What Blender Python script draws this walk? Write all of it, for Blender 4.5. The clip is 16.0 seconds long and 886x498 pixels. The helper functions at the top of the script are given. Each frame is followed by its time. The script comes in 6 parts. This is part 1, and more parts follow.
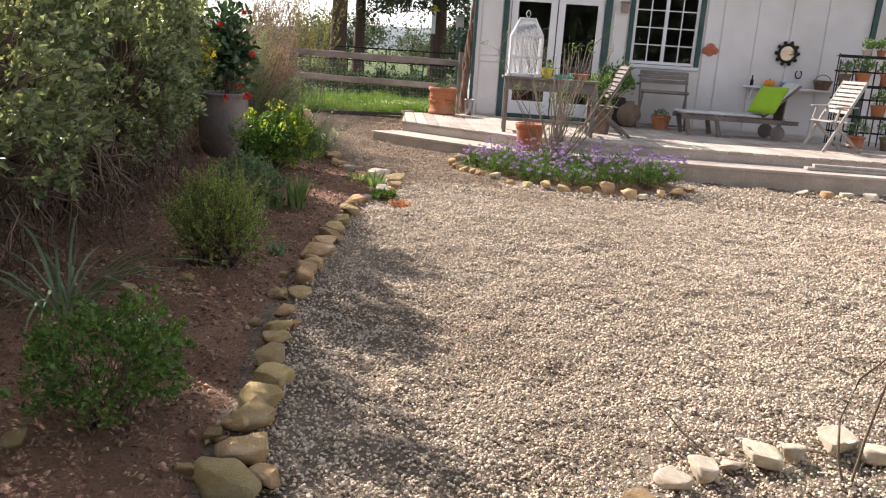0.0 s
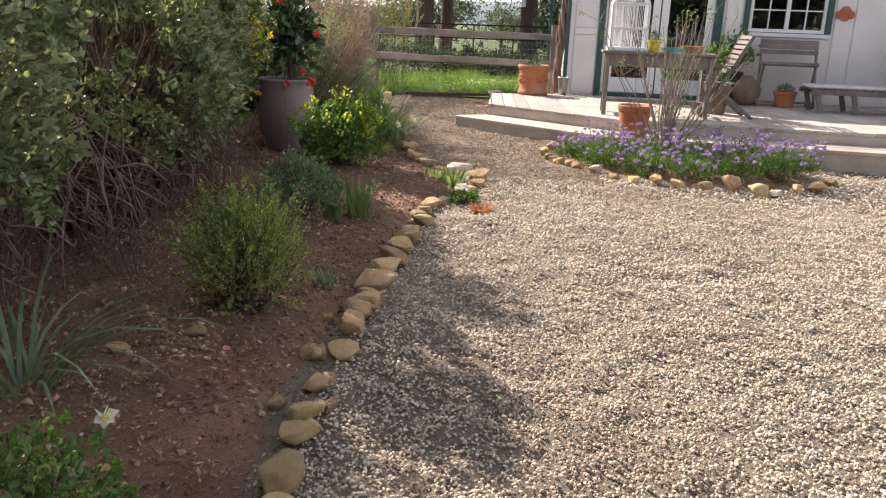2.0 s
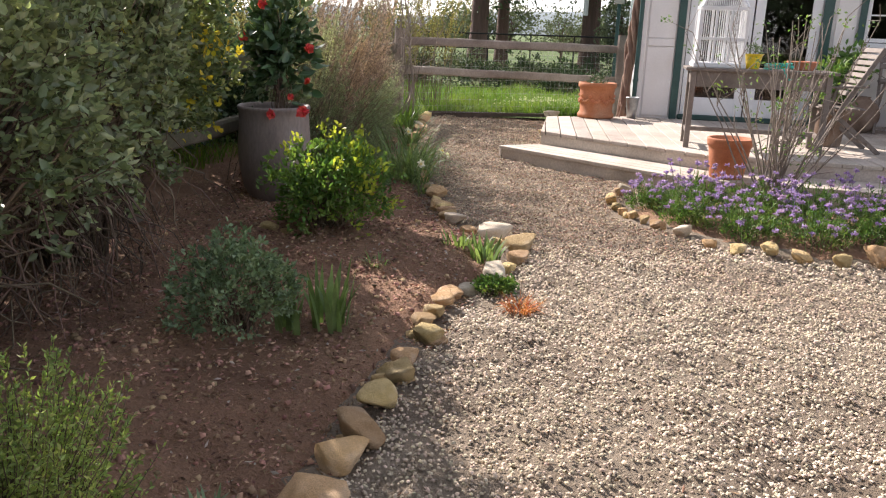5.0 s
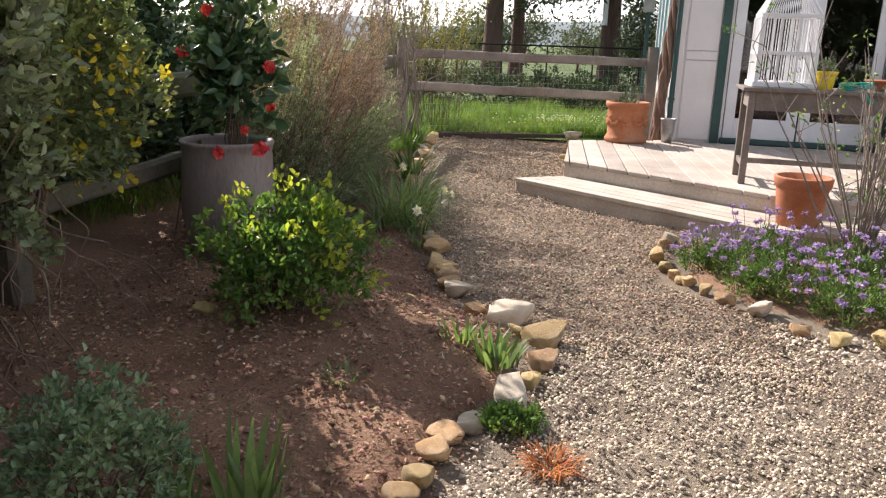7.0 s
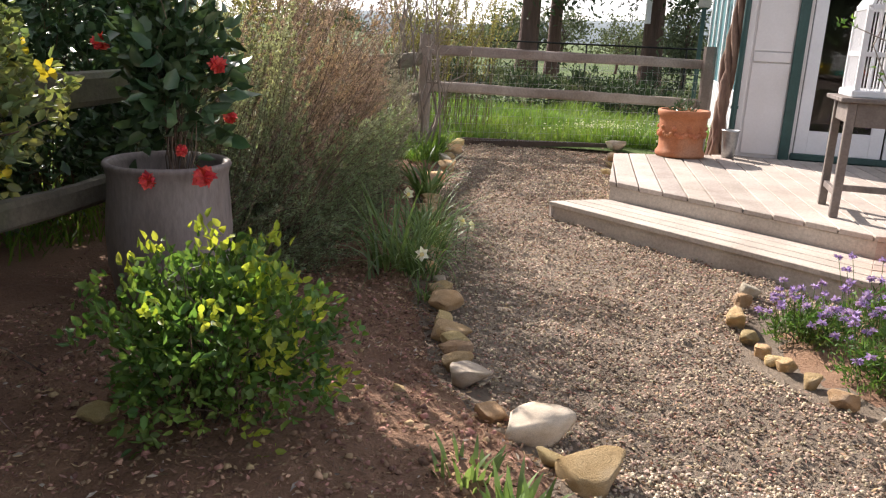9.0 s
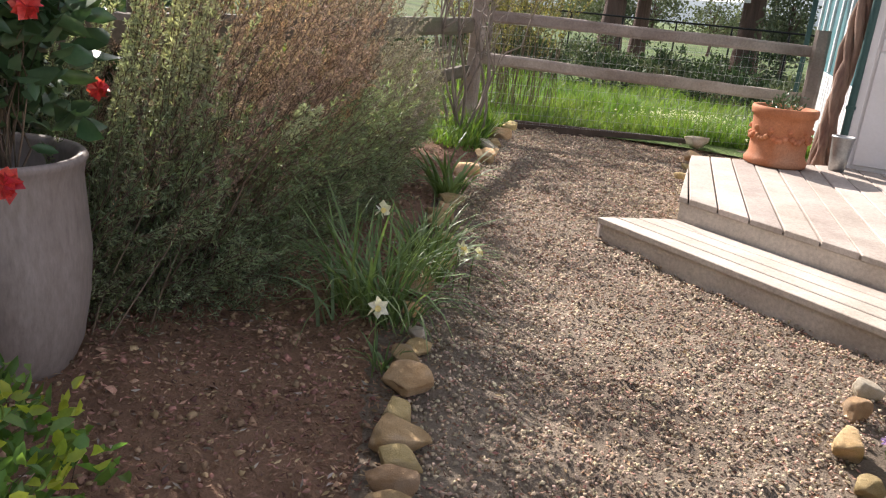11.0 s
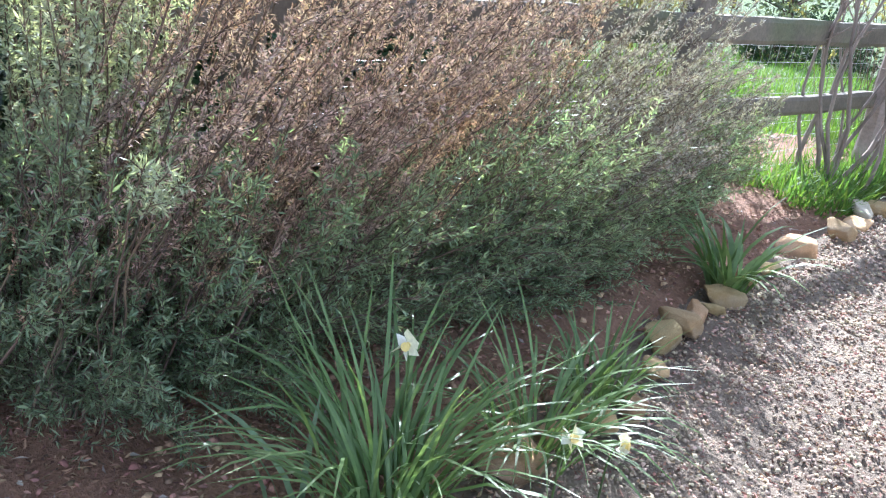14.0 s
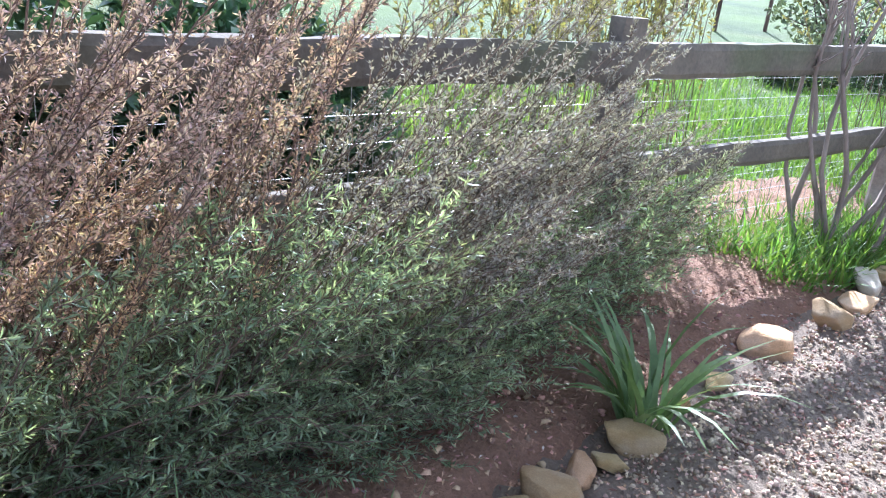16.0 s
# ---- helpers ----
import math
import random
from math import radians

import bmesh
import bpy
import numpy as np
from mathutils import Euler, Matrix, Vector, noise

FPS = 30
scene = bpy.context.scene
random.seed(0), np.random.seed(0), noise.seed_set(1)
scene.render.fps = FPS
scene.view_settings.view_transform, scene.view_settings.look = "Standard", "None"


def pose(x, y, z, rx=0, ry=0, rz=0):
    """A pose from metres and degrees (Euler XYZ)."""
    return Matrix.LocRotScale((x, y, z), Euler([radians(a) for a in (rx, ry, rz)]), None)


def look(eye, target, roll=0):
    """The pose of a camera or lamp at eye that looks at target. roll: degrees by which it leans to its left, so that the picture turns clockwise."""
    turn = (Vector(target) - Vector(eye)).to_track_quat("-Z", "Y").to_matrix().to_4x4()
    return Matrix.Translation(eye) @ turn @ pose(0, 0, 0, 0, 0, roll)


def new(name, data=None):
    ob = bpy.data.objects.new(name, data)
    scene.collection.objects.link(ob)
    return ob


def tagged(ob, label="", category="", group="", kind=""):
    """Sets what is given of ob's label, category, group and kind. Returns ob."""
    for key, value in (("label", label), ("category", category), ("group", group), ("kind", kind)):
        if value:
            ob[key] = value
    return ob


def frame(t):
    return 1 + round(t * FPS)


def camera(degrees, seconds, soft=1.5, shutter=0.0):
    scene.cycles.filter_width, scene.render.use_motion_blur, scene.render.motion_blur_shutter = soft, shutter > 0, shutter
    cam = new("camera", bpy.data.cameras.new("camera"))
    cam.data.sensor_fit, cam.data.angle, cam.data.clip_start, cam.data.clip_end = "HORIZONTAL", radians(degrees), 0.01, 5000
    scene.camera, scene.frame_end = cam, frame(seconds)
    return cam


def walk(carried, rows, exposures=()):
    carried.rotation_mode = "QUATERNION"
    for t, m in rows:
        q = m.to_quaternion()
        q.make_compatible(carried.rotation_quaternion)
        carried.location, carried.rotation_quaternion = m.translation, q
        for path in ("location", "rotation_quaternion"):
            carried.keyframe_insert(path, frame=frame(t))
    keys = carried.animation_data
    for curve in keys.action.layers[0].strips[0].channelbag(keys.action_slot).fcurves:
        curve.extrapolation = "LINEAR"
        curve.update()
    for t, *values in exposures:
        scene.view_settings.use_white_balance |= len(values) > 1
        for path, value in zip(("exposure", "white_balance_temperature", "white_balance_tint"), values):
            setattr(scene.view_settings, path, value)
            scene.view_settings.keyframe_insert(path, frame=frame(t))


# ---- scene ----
cam = camera(58.7, 16.0, soft=1.2)
PATH = [
    (0, (0.484, 0.486, 1.415), (0.383, 2.423, 0.929), 3.8),
    (0.5, (0.438, 0.734, 1.438), (0.395, 2.67, 0.937), 2.5),
    (1, (0.482, 1.049, 1.41), (0.4, 2.98, 0.893), 2.4),
    (1.5, (0.505, 1.351, 1.404), (0.184, 3.247, 0.854), 2.9),
    (2, (0.4, 1.698, 1.401), (0.077, 3.592, 0.848), 2.1),
    (2.5, (0.414, 2.038, 1.381), (0.065, 3.938, 0.863), 1.2),
    (3, (0.398, 2.366, 1.393), (0.001, 4.252, 0.86), 2.7),
    (3.5, (0.261, 2.707, 1.394), (-0.16, 4.594, 0.884), 1.7),
    (4, (0.217, 3.063, 1.371), (-0.217, 4.957, 0.899), 1.3),
    (4.2, (0.228, 3.205, 1.392), (-0.222, 5.093, 0.908), 1.4),
    (6.3, (0.073, 4.703, 1.413), (-0.396, 6.563, 0.847), 2.2),
    (6.5, (0.012, 4.861, 1.417), (-0.465, 6.718, 0.85), 2.1),
    (7, (-0.07, 5.181, 1.426), (-0.57, 7.048, 0.913), 1.9),
    (7.5, (-0.069, 5.51, 1.441), (-0.703, 7.347, 0.971), 2.9),
    (8, (-0.166, 5.846, 1.407), (-0.782, 7.684, 0.915), 3.1),
    (8.5, (-0.267, 6.13, 1.426), (-0.872, 7.968, 0.918), 2.2),
    (8.7, (-0.289, 6.249, 1.418), (-0.875, 8.09, 0.903), 2.3),
    (10.8, (-0.42, 7.728, 1.361), (-1.062, 9.532, 0.783), 5.8),
    (11, (-0.417, 7.869, 1.363), (-1.147, 9.63, 0.759), 5.7),
    (11.5, (-0.443, 8.249, 1.355), (-1.316, 9.931, 0.715), 5.5),
    (12, (-0.378, 8.572, 1.364), (-1.358, 10.203, 0.749), 6.4),
    (12.5, (-0.286, 8.857, 1.39), (-1.498, 10.302, 0.723), 9.1),
    (13, (-0.402, 9.18, 1.376), (-1.719, 10.504, 0.66), 9.0),
    (13.5, (-0.509, 9.472, 1.378), (-1.893, 10.726, 0.663), 8.5),
    (14, (-0.53, 9.777, 1.398), (-2.03, 10.878, 0.664), 7.6),
    (14.5, (-0.646, 10.054, 1.379), (-2.158, 11.114, 0.61), 7.5),
    (15, (-0.756, 10.34, 1.41), (-2.31, 11.37, 0.687), 5.8),
    (15.5, (-0.825, 10.707, 1.436), (-2.401, 11.752, 0.784), 6.0),
    (16, (-0.919, 11.037, 1.413), (-2.514, 12.039, 0.742), 5.0),
]
EXPOSURES = [(0, 1.07, 6500, 17), (1.5, 1.13, 6500, 17), (3, 1.24, 6500, 17), (5, 1.16, 6500, 17), (7, 1.06, 6500, 17), (8.5, 1.07, 6500, 17), (10.8, 1.14, 6450, 17), (11.5, 1.22, 6400, 17), (12, 1.22, 6350, 16), (12.5, 1.27, 6150, 15), (13, 1.62, 5650, 13), (14, 2.2, 5150, 13), (14.7, 2.32, 5050, 15), (15.4, 2.2, 5050, 17), (16, 2.08, 5050, 17)]
walk(cam, [(t, look(eye, target, roll)) for t, eye, target, roll in PATH], EXPOSURES)


# ---- world, sun and exposure ----
SUN_AZ, SUN_EL = radians(-52), radians(35)  # left of straight ahead, above the horizon
world = bpy.data.worlds.new("world")
scene.world = world
world.use_nodes = True
wn = world.node_tree.nodes
sky = wn.new("ShaderNodeTexSky")
sky.sky_type, sky.sun_disc = "NISHITA", False
sky.sun_elevation, sky.sun_rotation = SUN_EL, SUN_AZ
sky.dust_density, sky.air_density, sky.ozone_density = 0.6, 1.0, 1.0
# thin bright cloud over the blue, as a noise of the sky's directions
wl = world.node_tree.links.new
coord, cloud, veil, pale_sky, blend = wn.new("ShaderNodeTexCoord"), wn.new("ShaderNodeTexNoise"), wn.new("ShaderNodeMapRange"), wn.new("ShaderNodeHueSaturation"), wn.new("ShaderNodeMix")
cloud.inputs["Scale"].default_value, cloud.inputs["Detail"].default_value = 3.5, 6.0
veil.inputs["From Min"].default_value, veil.inputs["From Max"].default_value = 0.3, 0.55
pale_sky.inputs["Saturation"].default_value, pale_sky.inputs["Value"].default_value = 0.12, 1.1
blend.data_type = "RGBA"
wl(coord.outputs["Generated"], cloud.inputs["Vector"])
wl(cloud.outputs["Fac"], veil.inputs["Value"])
wl(sky.outputs[0], pale_sky.inputs["Color"])
wl(veil.outputs["Result"], blend.inputs["Factor"])
wl(sky.outputs[0], blend.inputs[6])
wl(pale_sky.outputs[0], blend.inputs[7])
wl(blend.outputs[2], wn["Background"].inputs["Color"])
wn["Background"].inputs["Strength"].default_value = 0.1
sun = new("sun", bpy.data.lights.new("sun", "SUN"))
sun.data.energy, sun.data.angle, sun.data.color = 4.4, radians(0.55), (1.0, 0.93, 0.82)
towards = Vector((math.sin(SUN_AZ) * math.cos(SUN_EL), math.cos(SUN_AZ) * math.cos(SUN_EL), math.sin(SUN_EL)))
sun.matrix_world = look(towards * 60, (0, 0, 0))


# ---- materials ----
def material(name, a, b, c=None, rough=0.8, scale=8.0, fine=60.0, bump=0.3, depth=0.01, metal=0.0, stretch=(1, 1, 1),
             vary=0.0, island=0.0, translucent=0.0, spec=0.5, coat=0.0, grain=0.27):
    """Colours a to b by coarse noise, towards c in stains; bump by fine noise; vary: by object; island: by loose piece."""
    m = bpy.data.materials.new(name)
    m.use_nodes = True
    n, link = m.node_tree.nodes, m.node_tree.links.new
    p = n["Principled BSDF"]
    co = n.new("ShaderNodeTexCoord")
    mp = n.new("ShaderNodeMapping")
    mp.inputs["Scale"].default_value = stretch
    link(co.outputs["Object"], mp.inputs["Vector"])

    def noise_node(s, detail, rou=0.6):
        t = n.new("ShaderNodeTexNoise")
        t.inputs["Scale"].default_value, t.inputs["Detail"].default_value, t.inputs["Roughness"].default_value = s, detail, rou
        link(mp.outputs[0], t.inputs["Vector"])
        return t

    def mix(f, x, y, kind="MIX"):
        k = n.new("ShaderNodeMix")
        k.data_type, k.blend_type = "RGBA", kind
        if isinstance(f, float):
            k.inputs["Factor"].default_value = f
        else:
            link(f, k.inputs["Factor"])
        for slot, v in ((6, x), (7, y)):
            if isinstance(v, tuple):
                k.inputs[slot].default_value = (*v, 1)
            else:
                link(v, k.inputs[slot])
        return k.outputs[2]

    def ramp(src, lo, hi):
        r = n.new("ShaderNodeMapRange")
        r.inputs["From Min"].default_value, r.inputs["From Max"].default_value = lo, hi
        link(src, r.inputs["Value"])
        return r.outputs["Result"]

    coarse, small = noise_node(scale, 5), noise_node(fine, 4, 0.7)
    col = mix(ramp(coarse.outputs["Fac"], 0.35, 0.65), a, b)
    if c:
        stain = noise_node(scale * 0.37, 3)
        col = mix(ramp(stain.outputs["Fac"], 0.52, 0.72), col, c)
    f = ramp(small.outputs["Fac"], 0.25, 0.75)
    dark = n.new("ShaderNodeMapRange")
    dark.inputs["To Min"].default_value, dark.inputs["To Max"].default_value = 1 - grain, 1 + grain * 0.8
    link(f, dark.inputs["Value"])
    hs = n.new("ShaderNodeHueSaturation")
    link(col, hs.inputs["Color"])
    val = dark.outputs["Result"]
    for amount, kind in ((vary, "o"), (island, "i")):
        if amount:
            src = n.new("ShaderNodeObjectInfo").outputs["Random"] if kind == "o" else n.new("ShaderNodeNewGeometry").outputs["Random Per Island"]
            r = n.new("ShaderNodeMapRange")
            r.inputs["To Min"].default_value, r.inputs["To Max"].default_value = 1 - amount, 1 + amount
            link(src, r.inputs["Value"])
            mul = n.new("ShaderNodeMath")
            mul.operation = "MULTIPLY"
            link(val, mul.inputs[0]), link(r.outputs["Result"], mul.inputs[1])
            val = mul.outputs[0]
            h = n.new("ShaderNodeMapRange")
            h.inputs["To Min"].default_value, h.inputs["To Max"].default_value = 0.5 - 0.06 * amount, 0.5 + 0.06 * amount
            w = n.new("ShaderNodeMath")
            w.operation, w.inputs[1].default_value = "MULTIPLY", 7.31
            fr = n.new("ShaderNodeMath")
            fr.operation = "FRACT"
            link(src, w.inputs[0]), link(w.outputs[0], fr.inputs[0]), link(fr.outputs[0], h.inputs["Value"])
            link(h.outputs["Result"], hs.inputs["Hue"])
    link(val, hs.inputs["Value"])
    link(hs.outputs["Color"], p.inputs["Base Color"])
    p.inputs["Roughness"].default_value, p.inputs["Metallic"].default_value = rough, metal
    p.inputs["Specular IOR Level"].default_value, p.inputs["Coat Weight"].default_value = spec, coat
    if bump:
        bp = n.new("ShaderNodeBump")
        bp.inputs["Strength"].default_value, bp.inputs["Distance"].default_value = bump, depth
        add = n.new("ShaderNodeMath")
        add.operation = "ADD"
        link(small.outputs["Fac"], add.inputs[0]), link(coarse.outputs["Fac"], add.inputs[1])
        link(add.outputs[0], bp.inputs["Height"])
        link(bp.outputs[0], p.inputs["Normal"])
    if translucent:
        tr = n.new("ShaderNodeBsdfTranslucent")
        gain = mix(1.0, hs.outputs["Color"], (1.3, 1.3, 0.7), "MULTIPLY")
        link(gain, tr.inputs["Color"])
        sh = n.new("ShaderNodeMixShader")
        sh.inputs[0].default_value = translucent
        link(p.outputs[0], sh.inputs[1]), link(tr.outputs[0], sh.inputs[2])
        link(sh.outputs[0], n["Material Output"].inputs["Surface"])
    return m


GRAVEL = material("gravel_bed", (0.19, 0.145, 0.105), (0.31, 0.25, 0.185), (0.16, 0.12, 0.085), 0.9, 1.2, 90, 1.0, 0.02)
PEBBLE = material("pebble", (0.5, 0.41, 0.305), (0.64, 0.54, 0.42), (0.42, 0.31, 0.22), 0.85, 0.9, 120, 0.2, 0.002, island=0.5)
PATH_PEBBLE = material("brown_path_pebble", (0.36, 0.275, 0.19), (0.49, 0.395, 0.29), (0.27, 0.19, 0.125), 0.85, 1.1, 120, 0.2, 0.002, island=0.58)
SOIL = material("mulched_soil", (0.25, 0.138, 0.085), (0.36, 0.21, 0.132), (0.42, 0.255, 0.15), 0.95, 2.0, 70, 1.0, 0.03)
CHIP = material("bark_chip", (0.25, 0.14, 0.09), (0.47, 0.3, 0.2), None, 0.9, 3.0, 90, 0.3, 0.003, island=0.6)
TWIG = material("dry_twig", (0.10, 0.07, 0.05), (0.22, 0.16, 0.11), None, 0.9, 5, 80, 0.4, 0.003, island=0.4)
STONE = material("sandstone", (0.54, 0.365, 0.165), (0.67, 0.485, 0.255), (0.62, 0.48, 0.31), 0.88, 3.0, 45, 0.9, 0.012, vary=0.3)
PALE_STONE = material("pale_stone", (0.50, 0.42, 0.32), (0.60, 0.52, 0.41), (0.42, 0.33, 0.22), 0.85, 5, 60, 0.5, 0.008, vary=0.2)
MEADOW = material("meadow_soil", (0.05, 0.09, 0.02), (0.10, 0.16, 0.03), (0.14, 0.15, 0.05), 0.95, 0.4, 30, 1.0, 0.05)
GRASS = material("grass_blade", (0.10, 0.185, 0.035), (0.16, 0.26, 0.05), (0.23, 0.29, 0.08), 0.6, 0.6, 10, 0, island=0.35, translucent=0.45)
OLD_WOOD = material("weathered_wood", (0.26, 0.21, 0.175), (0.37, 0.31, 0.27), (0.19, 0.145, 0.12), 0.85, 3, 45, 0.6, 0.006, stretch=(1, 1, 1), vary=0.18)
DECK_WOOD = material("deck_wood", (0.41, 0.35, 0.3), (0.53, 0.47, 0.41), (0.3, 0.245, 0.2), 0.8, 2.2, 50, 0.5, 0.004, vary=0.16)
GREY_WOOD = material("grey_teak", (0.15, 0.125, 0.11), (0.23, 0.195, 0.17), (0.11, 0.09, 0.08), 0.75, 5, 60, 0.4, 0.003, vary=0.12)
# mossy fence wood, darkened in colour for the shade the rails stand in
SHADED_MOSSY_WOOD = material("shaded_mossy_wood", (0.10, 0.085, 0.065), (0.17, 0.145, 0.11), (0.11, 0.125, 0.06), 0.9, 3, 45, 0.6, 0.006, vary=0.15)
# old timber painted dark: the shade on its near side is in the colour
EDGE_WOOD = material("shade_side_timber", (0.07, 0.05, 0.04), (0.12, 0.09, 0.07), None, 0.9, 5, 60, 0.6, 0.006)
PALE_WOOD = material("silvered_teak", (0.33, 0.3, 0.27), (0.45, 0.41, 0.37), (0.30, 0.26, 0.22), 0.7, 6, 60, 0.4, 0.003, vary=0.12)
WHITE_WALL = material("white_wall_paint", (0.70, 0.67, 0.655), (0.77, 0.74, 0.73), (0.62, 0.58, 0.54), 0.6, 1.6, 40, 0.12, 0.004, grain=0.05)
WHITE_TRIM = material("white_gloss_paint", (0.74, 0.74, 0.75), (0.80, 0.80, 0.81), None, 0.4, 3, 50, 0.1, 0.002, grain=0.05)
GREEN_TRIM = material("dark_green_paint", (0.02, 0.06, 0.055), (0.03, 0.085, 0.075), (0.05, 0.09, 0.085), 0.5, 4, 60, 0.2, 0.003)
TEAL_WALL = material("teal_paint", (0.02, 0.10, 0.12), (0.03, 0.15, 0.17), (0.05, 0.17, 0.18), 0.5, 3, 40, 0.2, 0.003)
TERRACOTTA = material("terracotta", (0.43, 0.145, 0.06), (0.54, 0.21, 0.1), (0.52, 0.28, 0.175), 0.8, 6, 70, 0.3, 0.003, vary=0.14)
URN_CLAY = material("grey_glazed_clay", (0.23, 0.19, 0.175), (0.31, 0.265, 0.25), (0.17, 0.13, 0.115), 0.6, 4, 50, 0.3, 0.004, stretch=(1, 1, 0.3))
BROWN_CLAY = material("brown_clay", (0.14, 0.09, 0.06), (0.22, 0.15, 0.11), (0.28, 0.23, 0.19), 0.7, 5, 60, 0.3, 0.004)
IRON = material("black_iron", (0.015, 0.015, 0.016), (0.03, 0.03, 0.03), None, 0.5, 8, 90, 0.2, 0.002, metal=0.6)
ZINC = material("zinc", (0.42, 0.43, 0.43), (0.52, 0.53, 0.53), (0.33, 0.34, 0.34), 0.45, 8, 60, 0.2, 0.002, metal=0.8)
WIRE = material("galvanised_wire", (0.30, 0.30, 0.29), (0.42, 0.42, 0.41), None, 0.5, 9, 60, 0, metal=0.7)
YELLOW = material("yellow_glaze", (0.75, 0.55, 0.02), (0.82, 0.62, 0.04), None, 0.3, 5, 60, 0.05, 0.001, coat=0.3)
LIME = material("lime_fabric", (0.26, 0.46, 0.015), (0.31, 0.52, 0.03), None, 0.9, 5, 260, 0.3, 0.002)
PAD = material("pale_canvas", (0.55, 0.55, 0.54), (0.66, 0.66, 0.65), (0.45, 0.45, 0.45), 0.9, 5, 200, 0.3, 0.002)
TEAL_HOSE = material("teal_plastic", (0.0, 0.30, 0.24), (0.01, 0.40, 0.32), None, 0.4, 5, 50, 0)
ORANGE = material("orange_skin", (0.75, 0.25, 0.02), (0.82, 0.33, 0.03), None, 0.5, 5, 50, 0.1, 0.002)
RED = material("red_petal", (0.66, 0.05, 0.065), (0.78, 0.11, 0.11), None, 0.55, 30, 80, 0, island=0.2, translucent=0.25)
PURPLE = material("lilac_petal", (0.38, 0.26, 0.62), (0.52, 0.39, 0.72), None, 0.7, 20, 60, 0, island=0.3, translucent=0.3)
WHITE_PETAL = material("white_petal", (0.78, 0.78, 0.66), (0.82, 0.82, 0.76), None, 0.6, 20, 60, 0, island=0.1, translucent=0.3)
YELLOW_PETAL = material("yellow_petal", (0.80, 0.68, 0.28), (0.85, 0.76, 0.4), None, 0.6, 20, 60, 0, translucent=0.3)
HEDGE_LEAF = material("grey_green_leaf", (0.21, 0.265, 0.15), (0.34, 0.385, 0.255), (0.36, 0.365, 0.185), 0.36, 2.0, 20, 0, island=0.55, translucent=0.4)
VINE_LEAF = material("yellowing_leaf", (0.12, 0.165, 0.075), (0.2, 0.245, 0.11), (0.25, 0.27, 0.08), 0.55, 3.0, 20, 0, island=0.5, translucent=0.35)
YELLOW_LEAF = material("yellow_leaf", (0.50, 0.40, 0.03), (0.62, 0.52, 0.06), (0.40, 0.38, 0.06), 0.5, 3, 20, 0, island=0.3, translucent=0.4)
CAMELLIA_LEAF = material("camellia_leaf", (0.05, 0.1, 0.045), (0.09, 0.155, 0.075), None, 0.28, 3, 20, 0, island=0.35, translucent=0.12)
LIME_LEAF = material("bright_leaf", (0.095, 0.19, 0.05), (0.17, 0.28, 0.07), (0.27, 0.36, 0.085), 0.45, 3.5, 20, 0, island=0.35, translucent=0.42)
SHRUB_LEAF = material("green_shrub_leaf", (0.09, 0.18, 0.045), (0.15, 0.25, 0.06), (0.21, 0.22, 0.07), 0.55, 4, 20, 0, island=0.4, translucent=0.3)
FEATHER_LEAF = material("feathery_leaf", (0.23, 0.32, 0.095), (0.34, 0.42, 0.14), (0.36, 0.35, 0.15), 0.6, 3, 20, 0, island=0.4, translucent=0.35)
GREY_LEAF = material("blue_grey_leaf", (0.16, 0.24, 0.13), (0.25, 0.33, 0.19), None, 0.6, 4, 20, 0, island=0.35, translucent=0.25)
ROSEMARY = material("rosemary_needle", (0.2, 0.27, 0.165), (0.3, 0.37, 0.24), (0.35, 0.385, 0.23), 0.45, 1.6, 20, 0, island=0.45, translucent=0.45)
PALE_SPRIG = material("pale_sprig", (0.34, 0.39, 0.26), (0.46, 0.5, 0.36), (0.5, 0.47, 0.3), 0.6, 2.5, 20, 0, island=0.35, translucent=0.3)
RUSSET = material("russet_sprig", (0.37, 0.27, 0.24), (0.5, 0.38, 0.335), (0.56, 0.37, 0.19), 0.75, 2.5, 20, 0, island=0.5, translucent=0.25)
DRIED = material("dried_sprig", (0.31, 0.285, 0.24), (0.43, 0.4, 0.345), (0.38, 0.37, 0.27), 0.75, 2.5, 20, 0, island=0.4, translucent=0.2)
# yellow leaf colour that stands in for sunlight on the shrub's tips
SUNLIT_LEAF = material("sunlit_yellow_leaf", (0.32, 0.42, 0.05), (0.46, 0.50, 0.09), (0.26, 0.38, 0.05), 0.45, 5, 20, 0, island=0.25, translucent=0.45)
STRAP = material("strap_leaf", (0.125, 0.215, 0.075), (0.195, 0.295, 0.12), (0.27, 0.345, 0.165), 0.45, 3, 20, 0, island=0.35, translucent=0.35, vary=0.3)
BLUE_STRAP = material("blue_strap_leaf", (0.13, 0.205, 0.105), (0.21, 0.29, 0.165), None, 0.5, 3, 20, 0, island=0.3, translucent=0.25, vary=0.25)
DRY_GRASS = material("rust_dry_tuft", (0.42, 0.15, 0.05), (0.52, 0.22, 0.08), None, 0.9, 5, 20, 0, island=0.3, translucent=0.2)
BARK = material("redwood_bark", (0.085, 0.05, 0.04), (0.16, 0.10, 0.08), (0.07, 0.05, 0.045), 0.95, 3, 18, 1.0, 0.05, stretch=(1, 1, 0.12))
SMOOTH_BARK = material("pale_smooth_bark", (0.20, 0.16, 0.13), (0.29, 0.24, 0.20), (0.15, 0.12, 0.10), 0.85, 8, 60, 0.4, 0.004, stretch=(1, 1, 0.3))
VINE_BARK = material("vine_bark", (0.17, 0.10, 0.075), (0.27, 0.18, 0.13), None, 0.95, 12, 50, 0.8, 0.01, stretch=(1, 1, 0.2))
